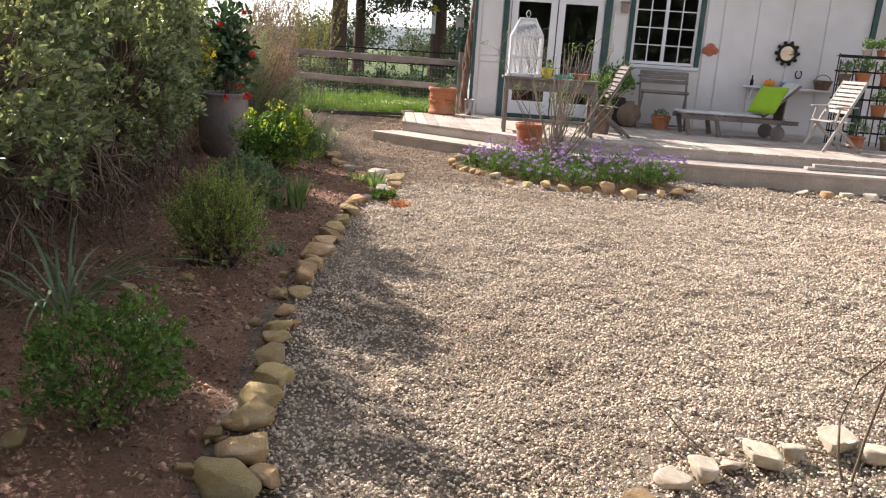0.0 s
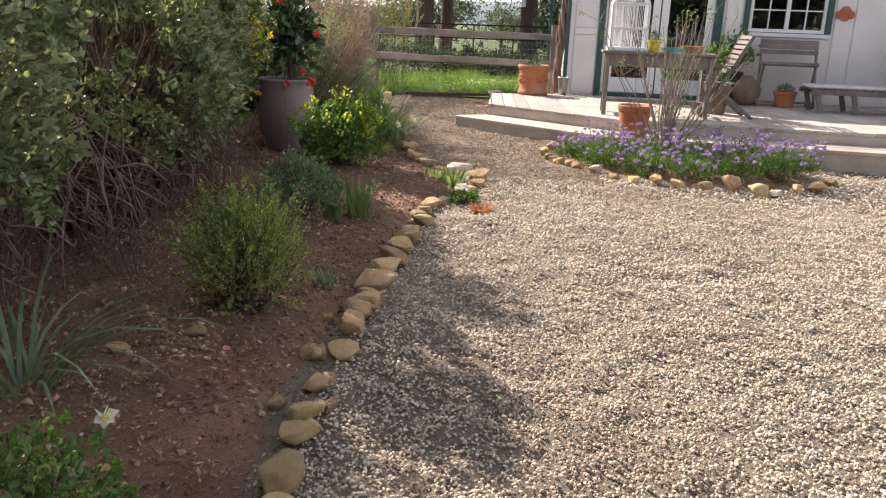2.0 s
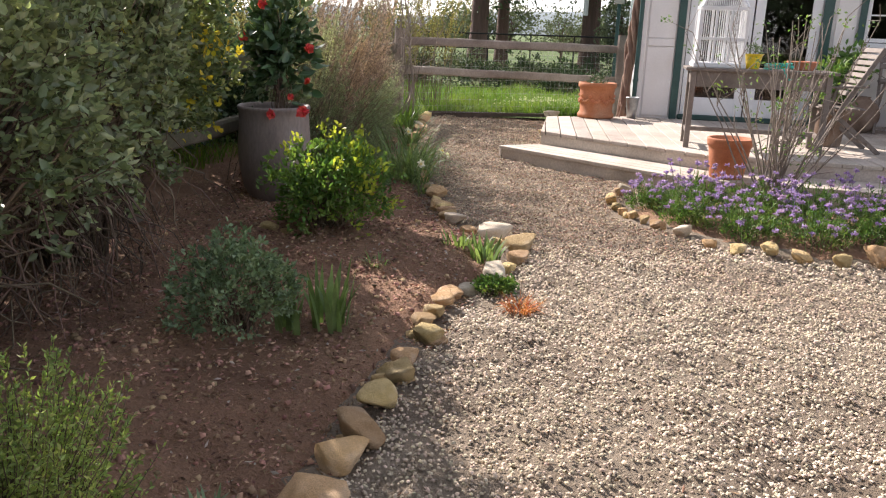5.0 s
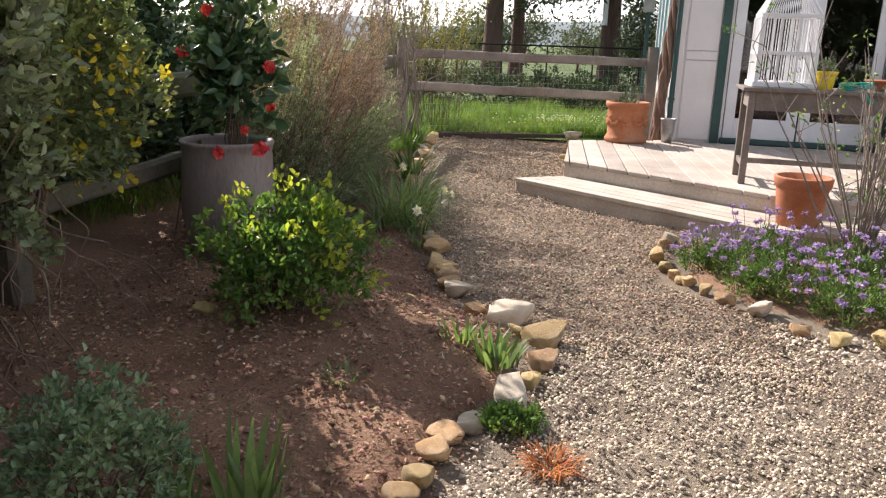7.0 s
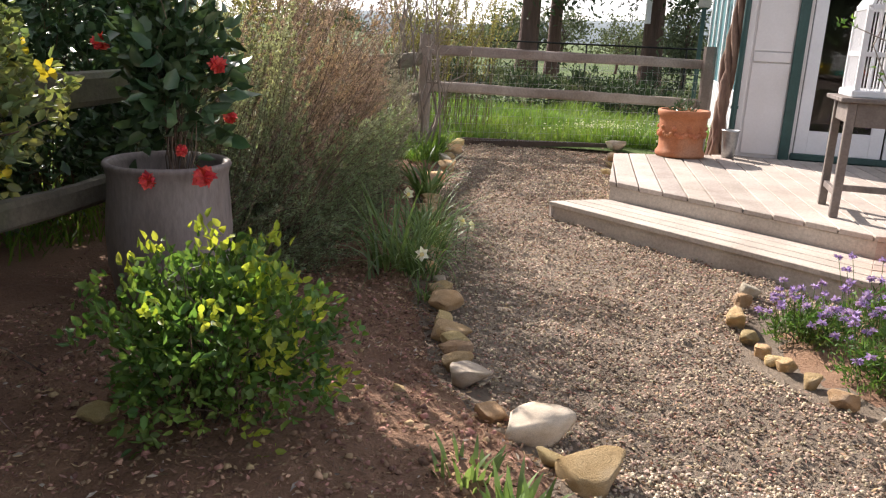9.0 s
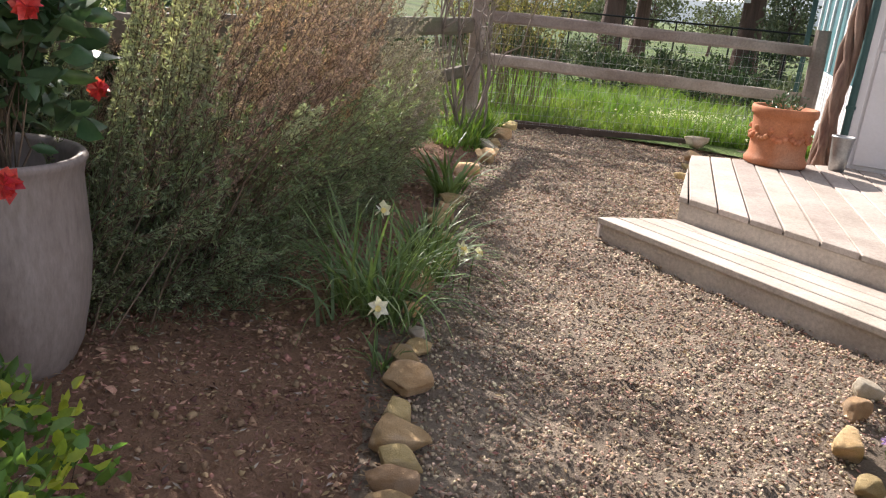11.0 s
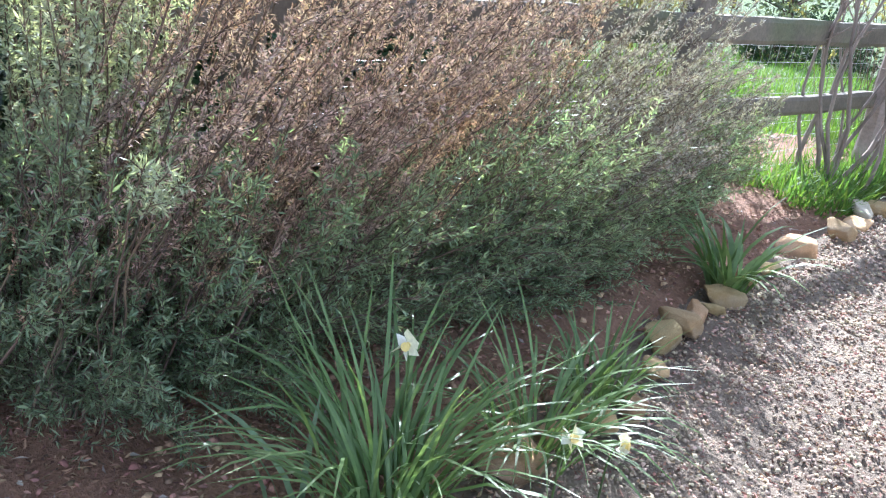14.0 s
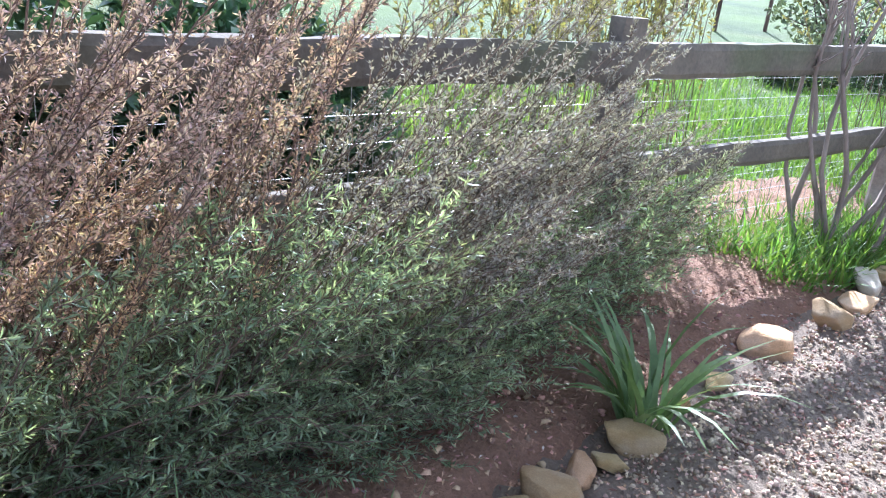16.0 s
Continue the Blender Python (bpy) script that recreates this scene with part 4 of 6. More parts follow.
lone = stone(-2.12, 8.42, 0.15, None, z=0.07, flat=0.55)
lone.name = "stone"
tagged(lone, "lone tan rock on the mulch under the shrub", "stone")
for x, y, s in [(-1.35, 4.35, 0.09), (-0.95, 3.6, 0.08), (-1.15, 4.6, 0.1), (-1.0, 2.75, 0.12), (-0.72, 4.2, 0.06), (-0.62, 4.5, 0.06), (-1.98, 8.36, 0.1), (-1.3, 9.1, 0.06)]:
    tagged(stone(x, y, s, None, z=float(bed_z(x, y)) - 0.01), "small brown stone on the mulch", "stone", "stones on the mulch")


# ---- planting: hedge and bed, near to far ----
HEDGE = [((-2.62, 1.5, 0.05), (1.02, 1.3, 1.36), 11), ((-2.48, 4.05, 0.05), (0.98, 1.4, 1.26), 12), ((-2.62, 6.05, 0.05), (0.86, 1.05, 1.1), 13), ((-2.74, 7.3, 0.05), (0.62, 0.62, 1.22), 19)]
DEAD_TWIG = material("dead_branch", (0.11, 0.075, 0.055), (0.24, 0.17, 0.125), None, 0.9, 5, 80, 0.4, 0.003, island=0.5)
for at, r, seed in HEDGE:
    hedge = rosette_bush("hedge_shrub", "dense grey-green evergreen hedge shrub over bare brown twigs", "shrub", at, r, int(2000 * r[0] * r[2]), 16, 0.046, 0.027, HEDGE_LEAF, seed=seed, lift=1.0, low=-0.6, stems=420, inner=0.7, gaps=-0.06, group="hedge along the fence")
    # bare branches that arch out from under the leaves to the soil
    n = int((120 if seed != 19 else 25) * r[1])
    t = np.linspace(0, 1, 8)[None, :, None]
    yy = rng.uniform(-0.95, 0.95, n) * r[1]
    top = np.stack([rng.uniform(-0.1, 0.55, n) * r[0], yy, rng.uniform(0.5, 0.95, n)], 1)
    low_end = np.stack([rng.uniform(0.3, 0.74, n) * r[0], yy + rng.normal(0, 0.45, n), rng.uniform(0.0, 0.35, n)], 1)
    knee = (top + low_end) / 2 + np.stack([rng.uniform(0.05, 0.3, n), rng.normal(0, 0.1, n), rng.uniform(0.0, 0.2, n)], 1)
    q = top[:, None] * (1 - t) ** 2 + knee[:, None] * 2 * t * (1 - t) + low_end[:, None] * t ** 2 + rng.normal(0, 0.026, (n, 8, 3))
    v, f = tubes(q, np.linspace(1, 0.4, 8)[None, :] * rng.uniform(0.004, 0.009, (n, 1)), 5)
    linked("branch_tangle", mesh_np("branch_tangle", v, f), DEAD_TWIG, hedge, "bare dry brown branches")
# dark backing behind the rails; height and number added to block sun from the bed
for x, y, rr3, seed in ((-4.5, 5.6, (0.8, 1.3, 1.35), 14), (-4.4, 7.5, (0.75, 1.2, 1.35), 15), (-4.35, 9.2, (0.75, 1.1, 1.35), 16), (-4.4, 10.5, (0.7, 0.95, 1.3), 17), (-4.5, 12.0, (0.5, 0.9, 0.6), 18)):
    rosette_bush("dark_shrub", "dark shaded evergreen shrub behind the side fence", "shrub", (x, y, 0.0), rr3, 1150, 11, 0.08, 0.05, CAMELLIA_LEAF, seed=seed, lift=0.95, low=-0.85, stems=80, inner=0.55, oval=False, group="shrubs behind the fence")
rosette_bush("vine_shrub", "yellowing leafy shrub sprawling over the fence", "shrub", (-2.88, 8.05, 0.58), (0.58, 0.88, 0.8), 1150, 12, 0.042, 0.027, VINE_LEAF, seed=21, lift=0.85, low=-0.75, stems=120, inner=0.5)
sprawl = bpy.data.objects["vine_shrub"]
d = unit(rng.normal(0, 1, (70, 3)) + [0.4, -0.2, 0.2])
c = np.repeat(d * [0.6, 0.9, 0.66] * rng.uniform(0.75, 1.05, (70, 1)) + [0, 0, 0.56], 7, 0) + rng.normal(0, 0.03, (490, 3))
v, f = leaves(c, rng.normal(0, 1, c.shape) + [0.3, -0.3, 0.3], 0.04, 0.03, oval=True)
linked("yellow_leaves", mesh_np("yellow_leaves", v, f), YELLOW_LEAF, sprawl, "scattered yellow leaves")
rosette_bush("small_shrub", "small green shrub with yellowish tips in the mulch", "shrub", (-0.8, 2.97, 0.05), (0.29, 0.27, 0.27), 300, 12, 0.022, 0.014, SHRUB_LEAF, seed=31, lift=0.85, low=-0.6, stems=60, inner=0.5)
sprig_mound("feathery_shrub", "feathery yellow-green shrub in the mulch", (-1.11, 5.02, 0.06), (0.24, 0.24, 0.26), 460, 0.19, 50, 0.018, 0.0066, FEATHER_LEAF, 32, (0, 0, 0.8), 0.8, -0.75, 0.3)
rosette_bush("grey_shrub", "blue-grey small-leaved shrub in the mulch", "shrub", (-1.5, 6.78, 0.06), (0.3, 0.3, 0.26), 320, 12, 0.024, 0.015, GREY_LEAF, seed=33, lift=0.8, low=-0.6, stems=60, inner=0.45)
rosette_bush("lime_shrub", "bright yellow-green leafy shrub with sunlit tips", "shrub", (-1.78, 8.56, 0.06), (0.44, 0.35, 0.36), 400, 10, 0.038, 0.022, LIME_LEAF, seed=34, lift=0.88, low=-0.75, stems=90, inner=0.35, up=0.9)
yl = bpy.data.objects["lime_shrub"]
rng = np.random.default_rng(340)
# yellow leaves on the top and right side paint the sunlit part of the shrub
d = unit(rng.normal(0, 0.6, (34, 3)) + [0.75, -0.1, 0.75])
c = d * [0.42, 0.33, 0.39] * rng.uniform(0.8, 1.12, (34, 1)) + [0, 0, 0.31]
v, f = leaves(np.repeat(c, 11, 0) + rng.normal(0, 0.025, (374, 3)), np.repeat(d + [0, 0, 0.5], 11, 0) + rng.normal(0, 0.75, (374, 3)), 0.038, 0.022, oval=True)
linked("young_growth", mesh_np("young_growth", v, f), SUNLIT_LEAF, yl, "yellow leaf tips with sunlight put into their colour")
strap_clump("iris_clump", "upright green iris leaves in the mulch", "iris", (-1.12, 7.0, 0.06), 26, 0.09, 0.3, 0.028, STRAP, (0.0, 0.3), 35)
strap_clump("iris_clump", "upright green iris leaves in the mulch", "iris", (-1.28, 6.9, 0.06), 18, 0.07, 0.26, 0.026, STRAP, (0.0, 0.3), 36)
strap_clump("strap_plant", "grey-green arching strap leaves under the hedge", "plant", (-1.5, 3.97, 0.05), 40, 0.09, 0.74, 0.017, BLUE_STRAP, (0.65, 1.12), 37)
strap_clump("grey_tuft", "small grey-green tuft beside the rocks", "plant", (-0.86, 5.45, 0.05), 40, 0.05, 0.13, 0.012, BLUE_STRAP, (0.3, 0.9), 38)
strap_clump("dark_tuft", "small dark green tuft in the mulch", "plant", (-1.22, 7.95, 0.06), 40, 0.05, 0.11, 0.01, STRAP, (0.3, 0.9), 39)
strap_clump("bulb_shoots", "young green bulb shoots behind the rocks", "plant", (-0.66, 8.42, 0.04), 34, 0.1, 0.17, 0.026, STRAP, (0.05, 0.4), 40)
strap_clump("bulb_shoots", "young green bulb shoots behind the rocks", "plant", (-0.88, 8.62, 0.04), 30, 0.1, 0.14, 0.02, STRAP, (0.1, 0.5), 41)
rosette_bush("ground_cover", "low bright green herb patch against the rocks", "plant", (-0.50, 7.9, 0.0), (0.11, 0.09, 0.05), 90, 8, 0.022, 0.016, SHRUB_LEAF, seed=42, lift=0.5, low=-0.1, stems=20)
strap_clump("dry_tuft", "rust-coloured dry tuft lying on the gravel", "plant", (-0.32, 7.66, 0.0), 170, 0.07, 0.12, 0.005, DRY_GRASS, (0.5, 1.1), 43)


def daffodil(x, y, z, facing, h):
    """A nodding cream daffodil on a thin stalk."""
    d = thing("daffodil", "cream white daffodil flower with a pale yellow cup", "flower", (x, y, z), "daffodils")
    p = np.array([[(0, 0, -0.03), (0.0, 0.0, h * 0.5), (facing[0] * 0.01, facing[1] * 0.01, h * 0.93), (facing[0] * 0.03, facing[1] * 0.03, h)]])
    v, f = tubes(p, np.full((1, 4), 0.003), 5)
    linked("stalk", mesh_np("stalk", v, f), STRAP, d)
    flower_head("petals", (facing[0] * 0.03, facing[1] * 0.03, h), 6, 0.047, WHITE_PETAL, d, YELLOW_PETAL, 0.014, (facing[0], facing[1], 0.15))
    return d


CLUMPS = [(-1.93, 10.7, 130, 0.16, 0.64, 51), (-1.76, 10.62, 60, 0.1, 0.52, 52), (-1.9, 11.2, 90, 0.13, 0.5, 53), (-1.60, 10.25, 22, 0.04, 0.16, 54), (-2.05, 11.6, 90, 0.1, 0.34, 55)]
for x, y, n, r, h, s in CLUMPS:
    strap_clump("daffodil_clump", "arching dark green daffodil leaves at the bed edge", "plant", (x, y, 0.05), n, r, h, 0.0108, STRAP, (0.25, 1.25), s, "daffodil clumps")
strap_clump("strap_plant", "broad green arching strap leaves by the rocks", "plant", (-2.5, 12.88, 0.05), 52, 0.09, 0.5, 0.026, STRAP, (0.3, 1.0), 56)
lying = thing("strap_plant", "few grey-green strap leaves lying on the soil", "plant", (-1.97, 10.45, 0.06))
rng = np.random.default_rng(58)
v, f = blades(np.array([[0, 0, -0.02], [0.02, 0.03, -0.02], [-0.02, -0.03, -0.02], [0.0, 0.05, -0.02]]), unit(np.array([[-0.5, -0.87], [-0.85, -0.5], [0.2, -0.95], [-0.7, 0.7]])), np.array([0.46, 0.46, 0.3, 0.3]), 0.016, np.array([0.5, 0.85, 0.25, 0.2]), 6)
for i in range(4):
    linked("leaf", mesh_np("leaf", v[i * 12:(i + 1) * 12], f[:5] - f[:5].min()), BLUE_STRAP, lying)
daffodil(-1.9, 10.73, 0.05, (0.6, -0.8), 0.45)
daffodil(-1.62, 10.21, 0.04, (0.5, -0.8), 0.26)
daffodil(-1.68, 11.08, 0.05, (0.9, -0.3), 0.24)
daffodil(-1.66, 11.24, 0.04, (0.8, 0.4), 0.18)
daffodil(-0.98, 3.68, 0.05, (0.6, -0.7), 0.16)

# rosemary bank along the fence
r8 = np.random.default_rng(8)


def feet_in(n, x0, x1, y0, y1, cx=0, cy=0):
    return np.stack([r8.uniform(x0, x1, n) - cx, r8.uniform(y0, y1, n) - cy], 1)


def plume_bush(name, label, feet, tips, side, sprig, needles, length, width, mat, seed, start=0.35, arch=0.6, group="", twig=TWIG):
    """A shrub of long arching branches; each carries side sprigs set with needles."""
    global rng
    rng = np.random.default_rng(seed)
    c = np.array([feet[:, 0].mean(), feet[:, 1].mean(), 0.05])
    ob = thing(name, label, "shrub", tuple(c), group)
    foot = np.concatenate([feet - c[:2], np.full((len(feet), 1), -0.04)], 1)
    tip = tips - c
    n, k = len(foot), 10
    t = np.linspace(0, 1, k)[None, :, None]
    knee = foot + (tip - foot) * [0.3, 0.3, arch] + rng.normal(0, 0.05, (n, 3))
    p = foot[:, None] * (1 - t) ** 2 + knee[:, None] * 2 * t * (1 - t) + tip[:, None] * t ** 2
    p[:, 1:] += rng.normal(0, 0.008, (n, k - 1, 3))
    v, f = tubes(p, np.linspace(1, 0.25, k)[None, :] * rng.uniform(0.003, 0.0055, (n, 1)), 4)
    linked("branch_tangle", mesh_np("branch_tangle", v, f), twig, ob)
    rows = np.arange(n)[:, None]
    u = np.linspace(start, 0.995, side)[None, :] + rng.uniform(-0.02, 0.005, (n, side))
    i = np.minimum((u * (k - 1)).astype(int), k - 2)
    fr = (u * (k - 1) - i)[..., None]
    at_ = p[rows, i] * (1 - fr) + p[rows, i + 1] * fr
    tang = unit(p[rows, i + 1] - p[rows, i])
    out = unit(tang * 1.25 + unit(rng.normal(0, 1, at_.shape)) * 0.8 + [0, 0, 0.12])
    ln = sprig * rng.uniform(0.6, 1.3, (n, side)) * (1.15 - 0.55 * u)
    a0, d0, ln = at_.reshape(-1, 3), out.reshape(-1, 3), ln.reshape(-1)
    m = len(a0)
    s3 = np.linspace(0, 1, 3)
    v, f = tubes(a0[:, None] + d0[:, None] * (ln[:, None] * s3)[..., None], np.array([[0.0018, 0.0015, 0.001]]) * np.ones((m, 1)), 3)
    linked("sprig_tangle", mesh_np("sprig_tangle", v, f), twig, ob)
    w = rng.uniform(0.05, 1.0, (m, needles))
    pos = (a0[:, None] + d0[:, None] * (ln[:, None] * w)[..., None]).reshape(-1, 3)
    al = (d0[:, None] * 0.9 + unit(rng.normal(0, 1, (m, needles, 3)))).reshape(-1, 3)
    v, f = leaves(pos, al, length * rng.uniform(0.6, 1.3, len(pos)), width * rng.uniform(0.7, 1.25, len(pos)), 0.05, 0.2)
    linked("foliage", mesh_np("foliage", v, f), mat, ob)
    return ob


def spots(n, *ranges):
    """n random points, one pair of bounds for each axis."""
    return np.stack([r8.uniform(a, b, n) for a, b in ranges], 1)


BANK_Y = [9.4, 9.65, 9.8, 10.1, 10.3, 10.8, 11.4, 12.0, 12.7, 13.2, 13.8, 14.3]
BANK_X = [-2.6, -2.42, -2.3, -2.05, -1.98, -2.06, -2.3, -2.36, -2.52, -2.74, -3.02, -3.2]


def face_x(y, z):
    """The front of the bank: it overhangs its foot a little."""
    return np.interp(y, BANK_Y, BANK_X) - 0.2 * np.clip((0.55 - z) / 0.55, 0, 1)


def bank_tips(n, y0, y1, z0, z1, deep):
    y, z = r8.uniform(y0, y1, n), r8.uniform(z0, z1, n)
    return np.stack([face_x(y, z) - deep * r8.uniform(0, 1, n) ** 1.3, y, z], 1)


def bank_feet(tips, back, lean, lo, hi):
    """Feet behind the tips, against the lean, kept between two lines along the bed."""
    n = len(tips)
    x = np.clip(tips[:, 0] - back * r8.uniform(0.6, 1.2, n), lo, hi)
    return np.stack([x, tips[:, 1] - lean * r8.uniform(0.6, 1.3, n)], 1)


for y0, y1, n, lean, seed, lo in ((9.72, 10.75, 110, 0.05, 61, -2.8), (10.9, 12.3, 125, 0.45, 62, -2.9), (12.2, 14.0, 90, 0.45, 63, -3.45)):
    tips = np.concatenate([bank_tips(n, y0, y1, 0.35, 0.95 if seed != 63 else 0.75, 0.5), bank_tips(n // 2, y0, y1, 0.05, 0.4, 0.3)])
    plume_bush("rosemary", "dark green sprawling rosemary bush", bank_feet(tips, 0.6, lean, lo, -2.5), tips, 20, 0.125, 15, 0.029, 0.0054, ROSEMARY, seed, 0.12, 0.5, "rosemary bushes")
tips = np.concatenate([spots(40, (-2.55, -2.2), (9.85, 10.35), (1.0, 1.55)), spots(24, (-2.9, -2.5), (9.9, 10.5), (1.1, 1.8))])
plume_bush("pale_shrub", "pale grey-green upright shrub with woolly sprigs", tips[:, :2] + r8.normal(0, 0.07, (len(tips), 2)) - [0.42, -0.05], tips, 56, 0.034, 11, 0.021, 0.006, PALE_SPRIG, 64, 0.4, 0.35)
tips = np.concatenate([bank_tips(80, 10.35, 11.6, 0.95, 1.3, 0.35), bank_tips(90, 10.4, 12.1, 1.2, 1.95, 0.75)])
plume_bush("russet_shrub", "russet dried heather-like shrub plumes", bank_feet(tips, 0.45, 0.6, -3.0, -2.45), tips, 44, 0.066, 18, 0.015, 0.0046, RUSSET, 65, 0.36, 0.55)
tips = np.concatenate([bank_tips(100, 11.9, 13.8, 0.65, 1.1, 0.5), bank_tips(50, 11.8, 13.6, 1.0, 1.5, 0.6) - [0.15, 0, 0]])
plume_bush("dried_shrub", "grey-brown dried shrub with pale tips", bank_feet(tips, 0.4, 0.6, -3.4, -2.5), tips, 34, 0.08, 15, 0.016, 0.005, DRIED, 66, 0.3, 0.6)
tips = np.array([-1.83, 10.14, 0.97]) + r8.normal(0, 0.03, (3, 3))
plume_bush("rosemary", "rosemary branch with yellow-green young tips", bank_feet(tips, 0.6, 0.0, -2.6, -2.4), tips, 12, 0.055, 14, 0.022, 0.0045, PALE_SPRIG, 69, 0.84, 0.6, "rosemary bushes")
sprig_mound("rosemary", "dark inner mass of the sprawling rosemary", (-2.75, 10.45, 0.05), (0.36, 0.6, 0.34), 420, 0.2, 60, 0.028, 0.0053, ROSEMARY, 67, low=-0.85, group="rosemary bushes")
sprig_mound("rosemary", "dark inner mass of the sprawling rosemary", (-2.9, 11.8, 0.05), (0.3, 0.75, 0.34), 420, 0.2, 60, 0.028, 0.0053, ROSEMARY, 68, (0.4, 0.5, 0.5), low=-0.85, group="rosemary bushes")

# grey urn with a camellia
urn = thing("urn_planter", "tall grey-brown glazed clay urn", "planter", (-2.61, 9.48, 0.03))
part("body", lathe([(0.17, 0), (0.2, 0.03), (0.25, 0.14), (0.278, 0.3), (0.285, 0.45), (0.274, 0.6), (0.268, 0.7), (0.276, 0.74), (0.285, 0.755), (0.276, 0.77), (0.255, 0.765), (0.24, 0.74), (0.235, 0.66)], 40, 0.008), URN_CLAY, urn, smooth=True)
part("potting_soil", lathe([(0.232, 0.655), (0.1, 0.675)], 24), SOIL, urn)
cam_plant = rosette_bush("camellia", "dark glossy camellia shrub with red blooms", "shrub", (-2.55, 9.48, 0.69), (0.25, 0.25, 0.56), 115, 8, 0.085, 0.055, CAMELLIA_LEAF, seed=71, lift=0.98, low=-0.8, stems=34, inner=0.25)
for dx, dy, z, s in ((-0.17, -0.25, 0.62, 0.05), (0.3, -0.12, 0.55, 0.045), (0.06, -0.3, 0.07, 0.045), (0.27, -0.2, 0.09, 0.06), (0.2, -0.25, 0.2, 0.032), (0.08, 0.306, 0.288, 0.042), (-0.02, -0.22, 0.85, 0.045), (0.14, 0.1, 1.0, 0.04)):
    rng = np.random.default_rng(int(z * 1000))
    flower_head("bloom", (dx, dy, z), 18, s, RED, cam_plant, tilt=(0.5, -0.8, 0.4))

# bare trunks of a crape shrub at the fence corner
rng = np.random.default_rng(72)
crape = thing("crape_shrub", "bare pale-barked multi-stem shrub by the fence post", "shrub", (-3.5, 15.3, 0.04))
paths, rad = [], []
for i in range(13):
    a = rng.uniform(0, 2 * math.pi)
    b = np.array([0.16 * math.cos(a), 0.22 * math.sin(a), -0.05])
    e = b * rng.uniform(1.5, 3.2) + [rng.normal(0, 0.12), rng.normal(0, 0.18), rng.uniform(1.5, 2.4)]
    s = np.linspace(0, 1, 9)[:, None]
    p = b * (1 - s) + e * s + rng.normal(0, 0.03, (9, 3)) * s + np.array([0.07, 0.05, 0]) * np.sin(s * 7 + i * 1.7)
    paths.append(p), rad.append(np.linspace(rng.uniform(0.011, 0.024), 0.005, 9))
    for _ in range(9):
        j = rng.integers(4, 9)
        q = p[j] + rng.normal(0, 0.2, 3) + [0, 0, 0.3]
        paths.append(p[j] * (1 - s) + q * s + rng.normal(0, 0.012, (9, 3)) * s), rad.append(np.linspace(0.006, 0.002, 9))
for i in range(13):
    v, f = tubes(paths[i * 10:i * 10 + 10], rad[i * 10:i * 10 + 10], 6)
    linked("stem", mesh_np("stem", v, f), SMOOTH_BARK, crape, smooth=True)
rng = np.random.default_rng(73)
sprig_shrub("olive_shrub", "tall sparse olive-brown shrub behind the fence", "shrub", (-4.0, 17.6, 0.0), feet_in(130, -0.8, 0.7, -0.5, 0.8), r8.uniform(1.4, 2.7, 130), 0.18, OLIVE_LEAF, 74, 60, 0.05, 0.02, start=0.4)
sprig_shrub("olive_shrub", "tall sparse olive-brown shrub behind the fence", "shrub", (-5.2, 14.6, 0.0), feet_in(130, -0.8, 0.7, -1.0, 1.0), r8.uniform(1.2, 2.5, 130), 0.18, OLIVE_LEAF, 75, 60, 0.05, 0.02, start=0.4)

# flower patch inside the stone ring
patch_soil = linked("flower_bed", grid("flower_bed", -0.05, 3.1, 9.3, 11.3, 0.08, lambda x, y: gravel_z(x, y) - 0.03 + 0.07 * smooth(1.15 - ((x - 1.45) / 1.5) ** 2 - ((y - 10.45) / 1.05) ** 2)), SOIL, smooth=True)
tagged(patch_soil, "dark soil of the flower patch", "soil", kind="structure")


def flower_mound(x, y, r, h, seed):
    """A mound of fine green leaves with lilac heads on thin stalks."""
    ob = rosette_bush("flower_mound", "green mound of lilac pincushion flowers", "flowers", (x, y, -0.04), (r, r, h), 130, 12, 0.035, 0.009, SHRUB_LEAF, seed=seed, lift=0.4, low=-0.05, stems=30, inner=0.3, up=1.2, group="lilac flower mounds")
    n = 38
    a, q = rng.uniform(0, 2 * math.pi, n), r * 1.15 * np.sqrt(rng.uniform(0, 1, n))
    tops = np.stack([q * np.cos(a), q * np.sin(a), h * rng.uniform(0.8, 2.0, n)], 1)
    s = np.linspace(0, 1, 4)[None, :, None]
    foot = tops * [0.6, 0.6, 0]
    v, f = tubes(foot[:, None] * (1 - s) + tops[:, None] * s, np.full((n, 4), 0.0018), 3)
    linked("stalk_tangle", mesh_np("stalk_tangle", v, f), STRAP, ob)
    d = unit(rng.normal(0, 1, (n, 26, 3)) * [1, 1, 0.45]).reshape(-1, 3)
    v, f = leaves(np.repeat(tops, 26, 0), d, 0.028, 0.013, 0.05, 0.1)
    linked("bloom", mesh_np("bloom", v, f), PURPLE, ob, "lilac flower heads")


for i, (x, y, r, h) in enumerate([(0.35, 10.6, 0.24, 0.17), (0.62, 10.1, 0.28, 0.2), (0.72, 10.7, 0.28, 0.22), (1.05, 9.8, 0.3, 0.2), (1.15, 10.4, 0.3, 0.24), (1.5, 9.8, 0.3, 0.2), (1.6, 10.45, 0.32, 0.25), (1.95, 9.95, 0.3, 0.22), (2.1, 10.5, 0.3, 0.24), (2.4, 10.1, 0.3, 0.22), (2.65, 10.55, 0.28, 0.2)]):
    flower_mound(x, y, r, h, 80 + i)


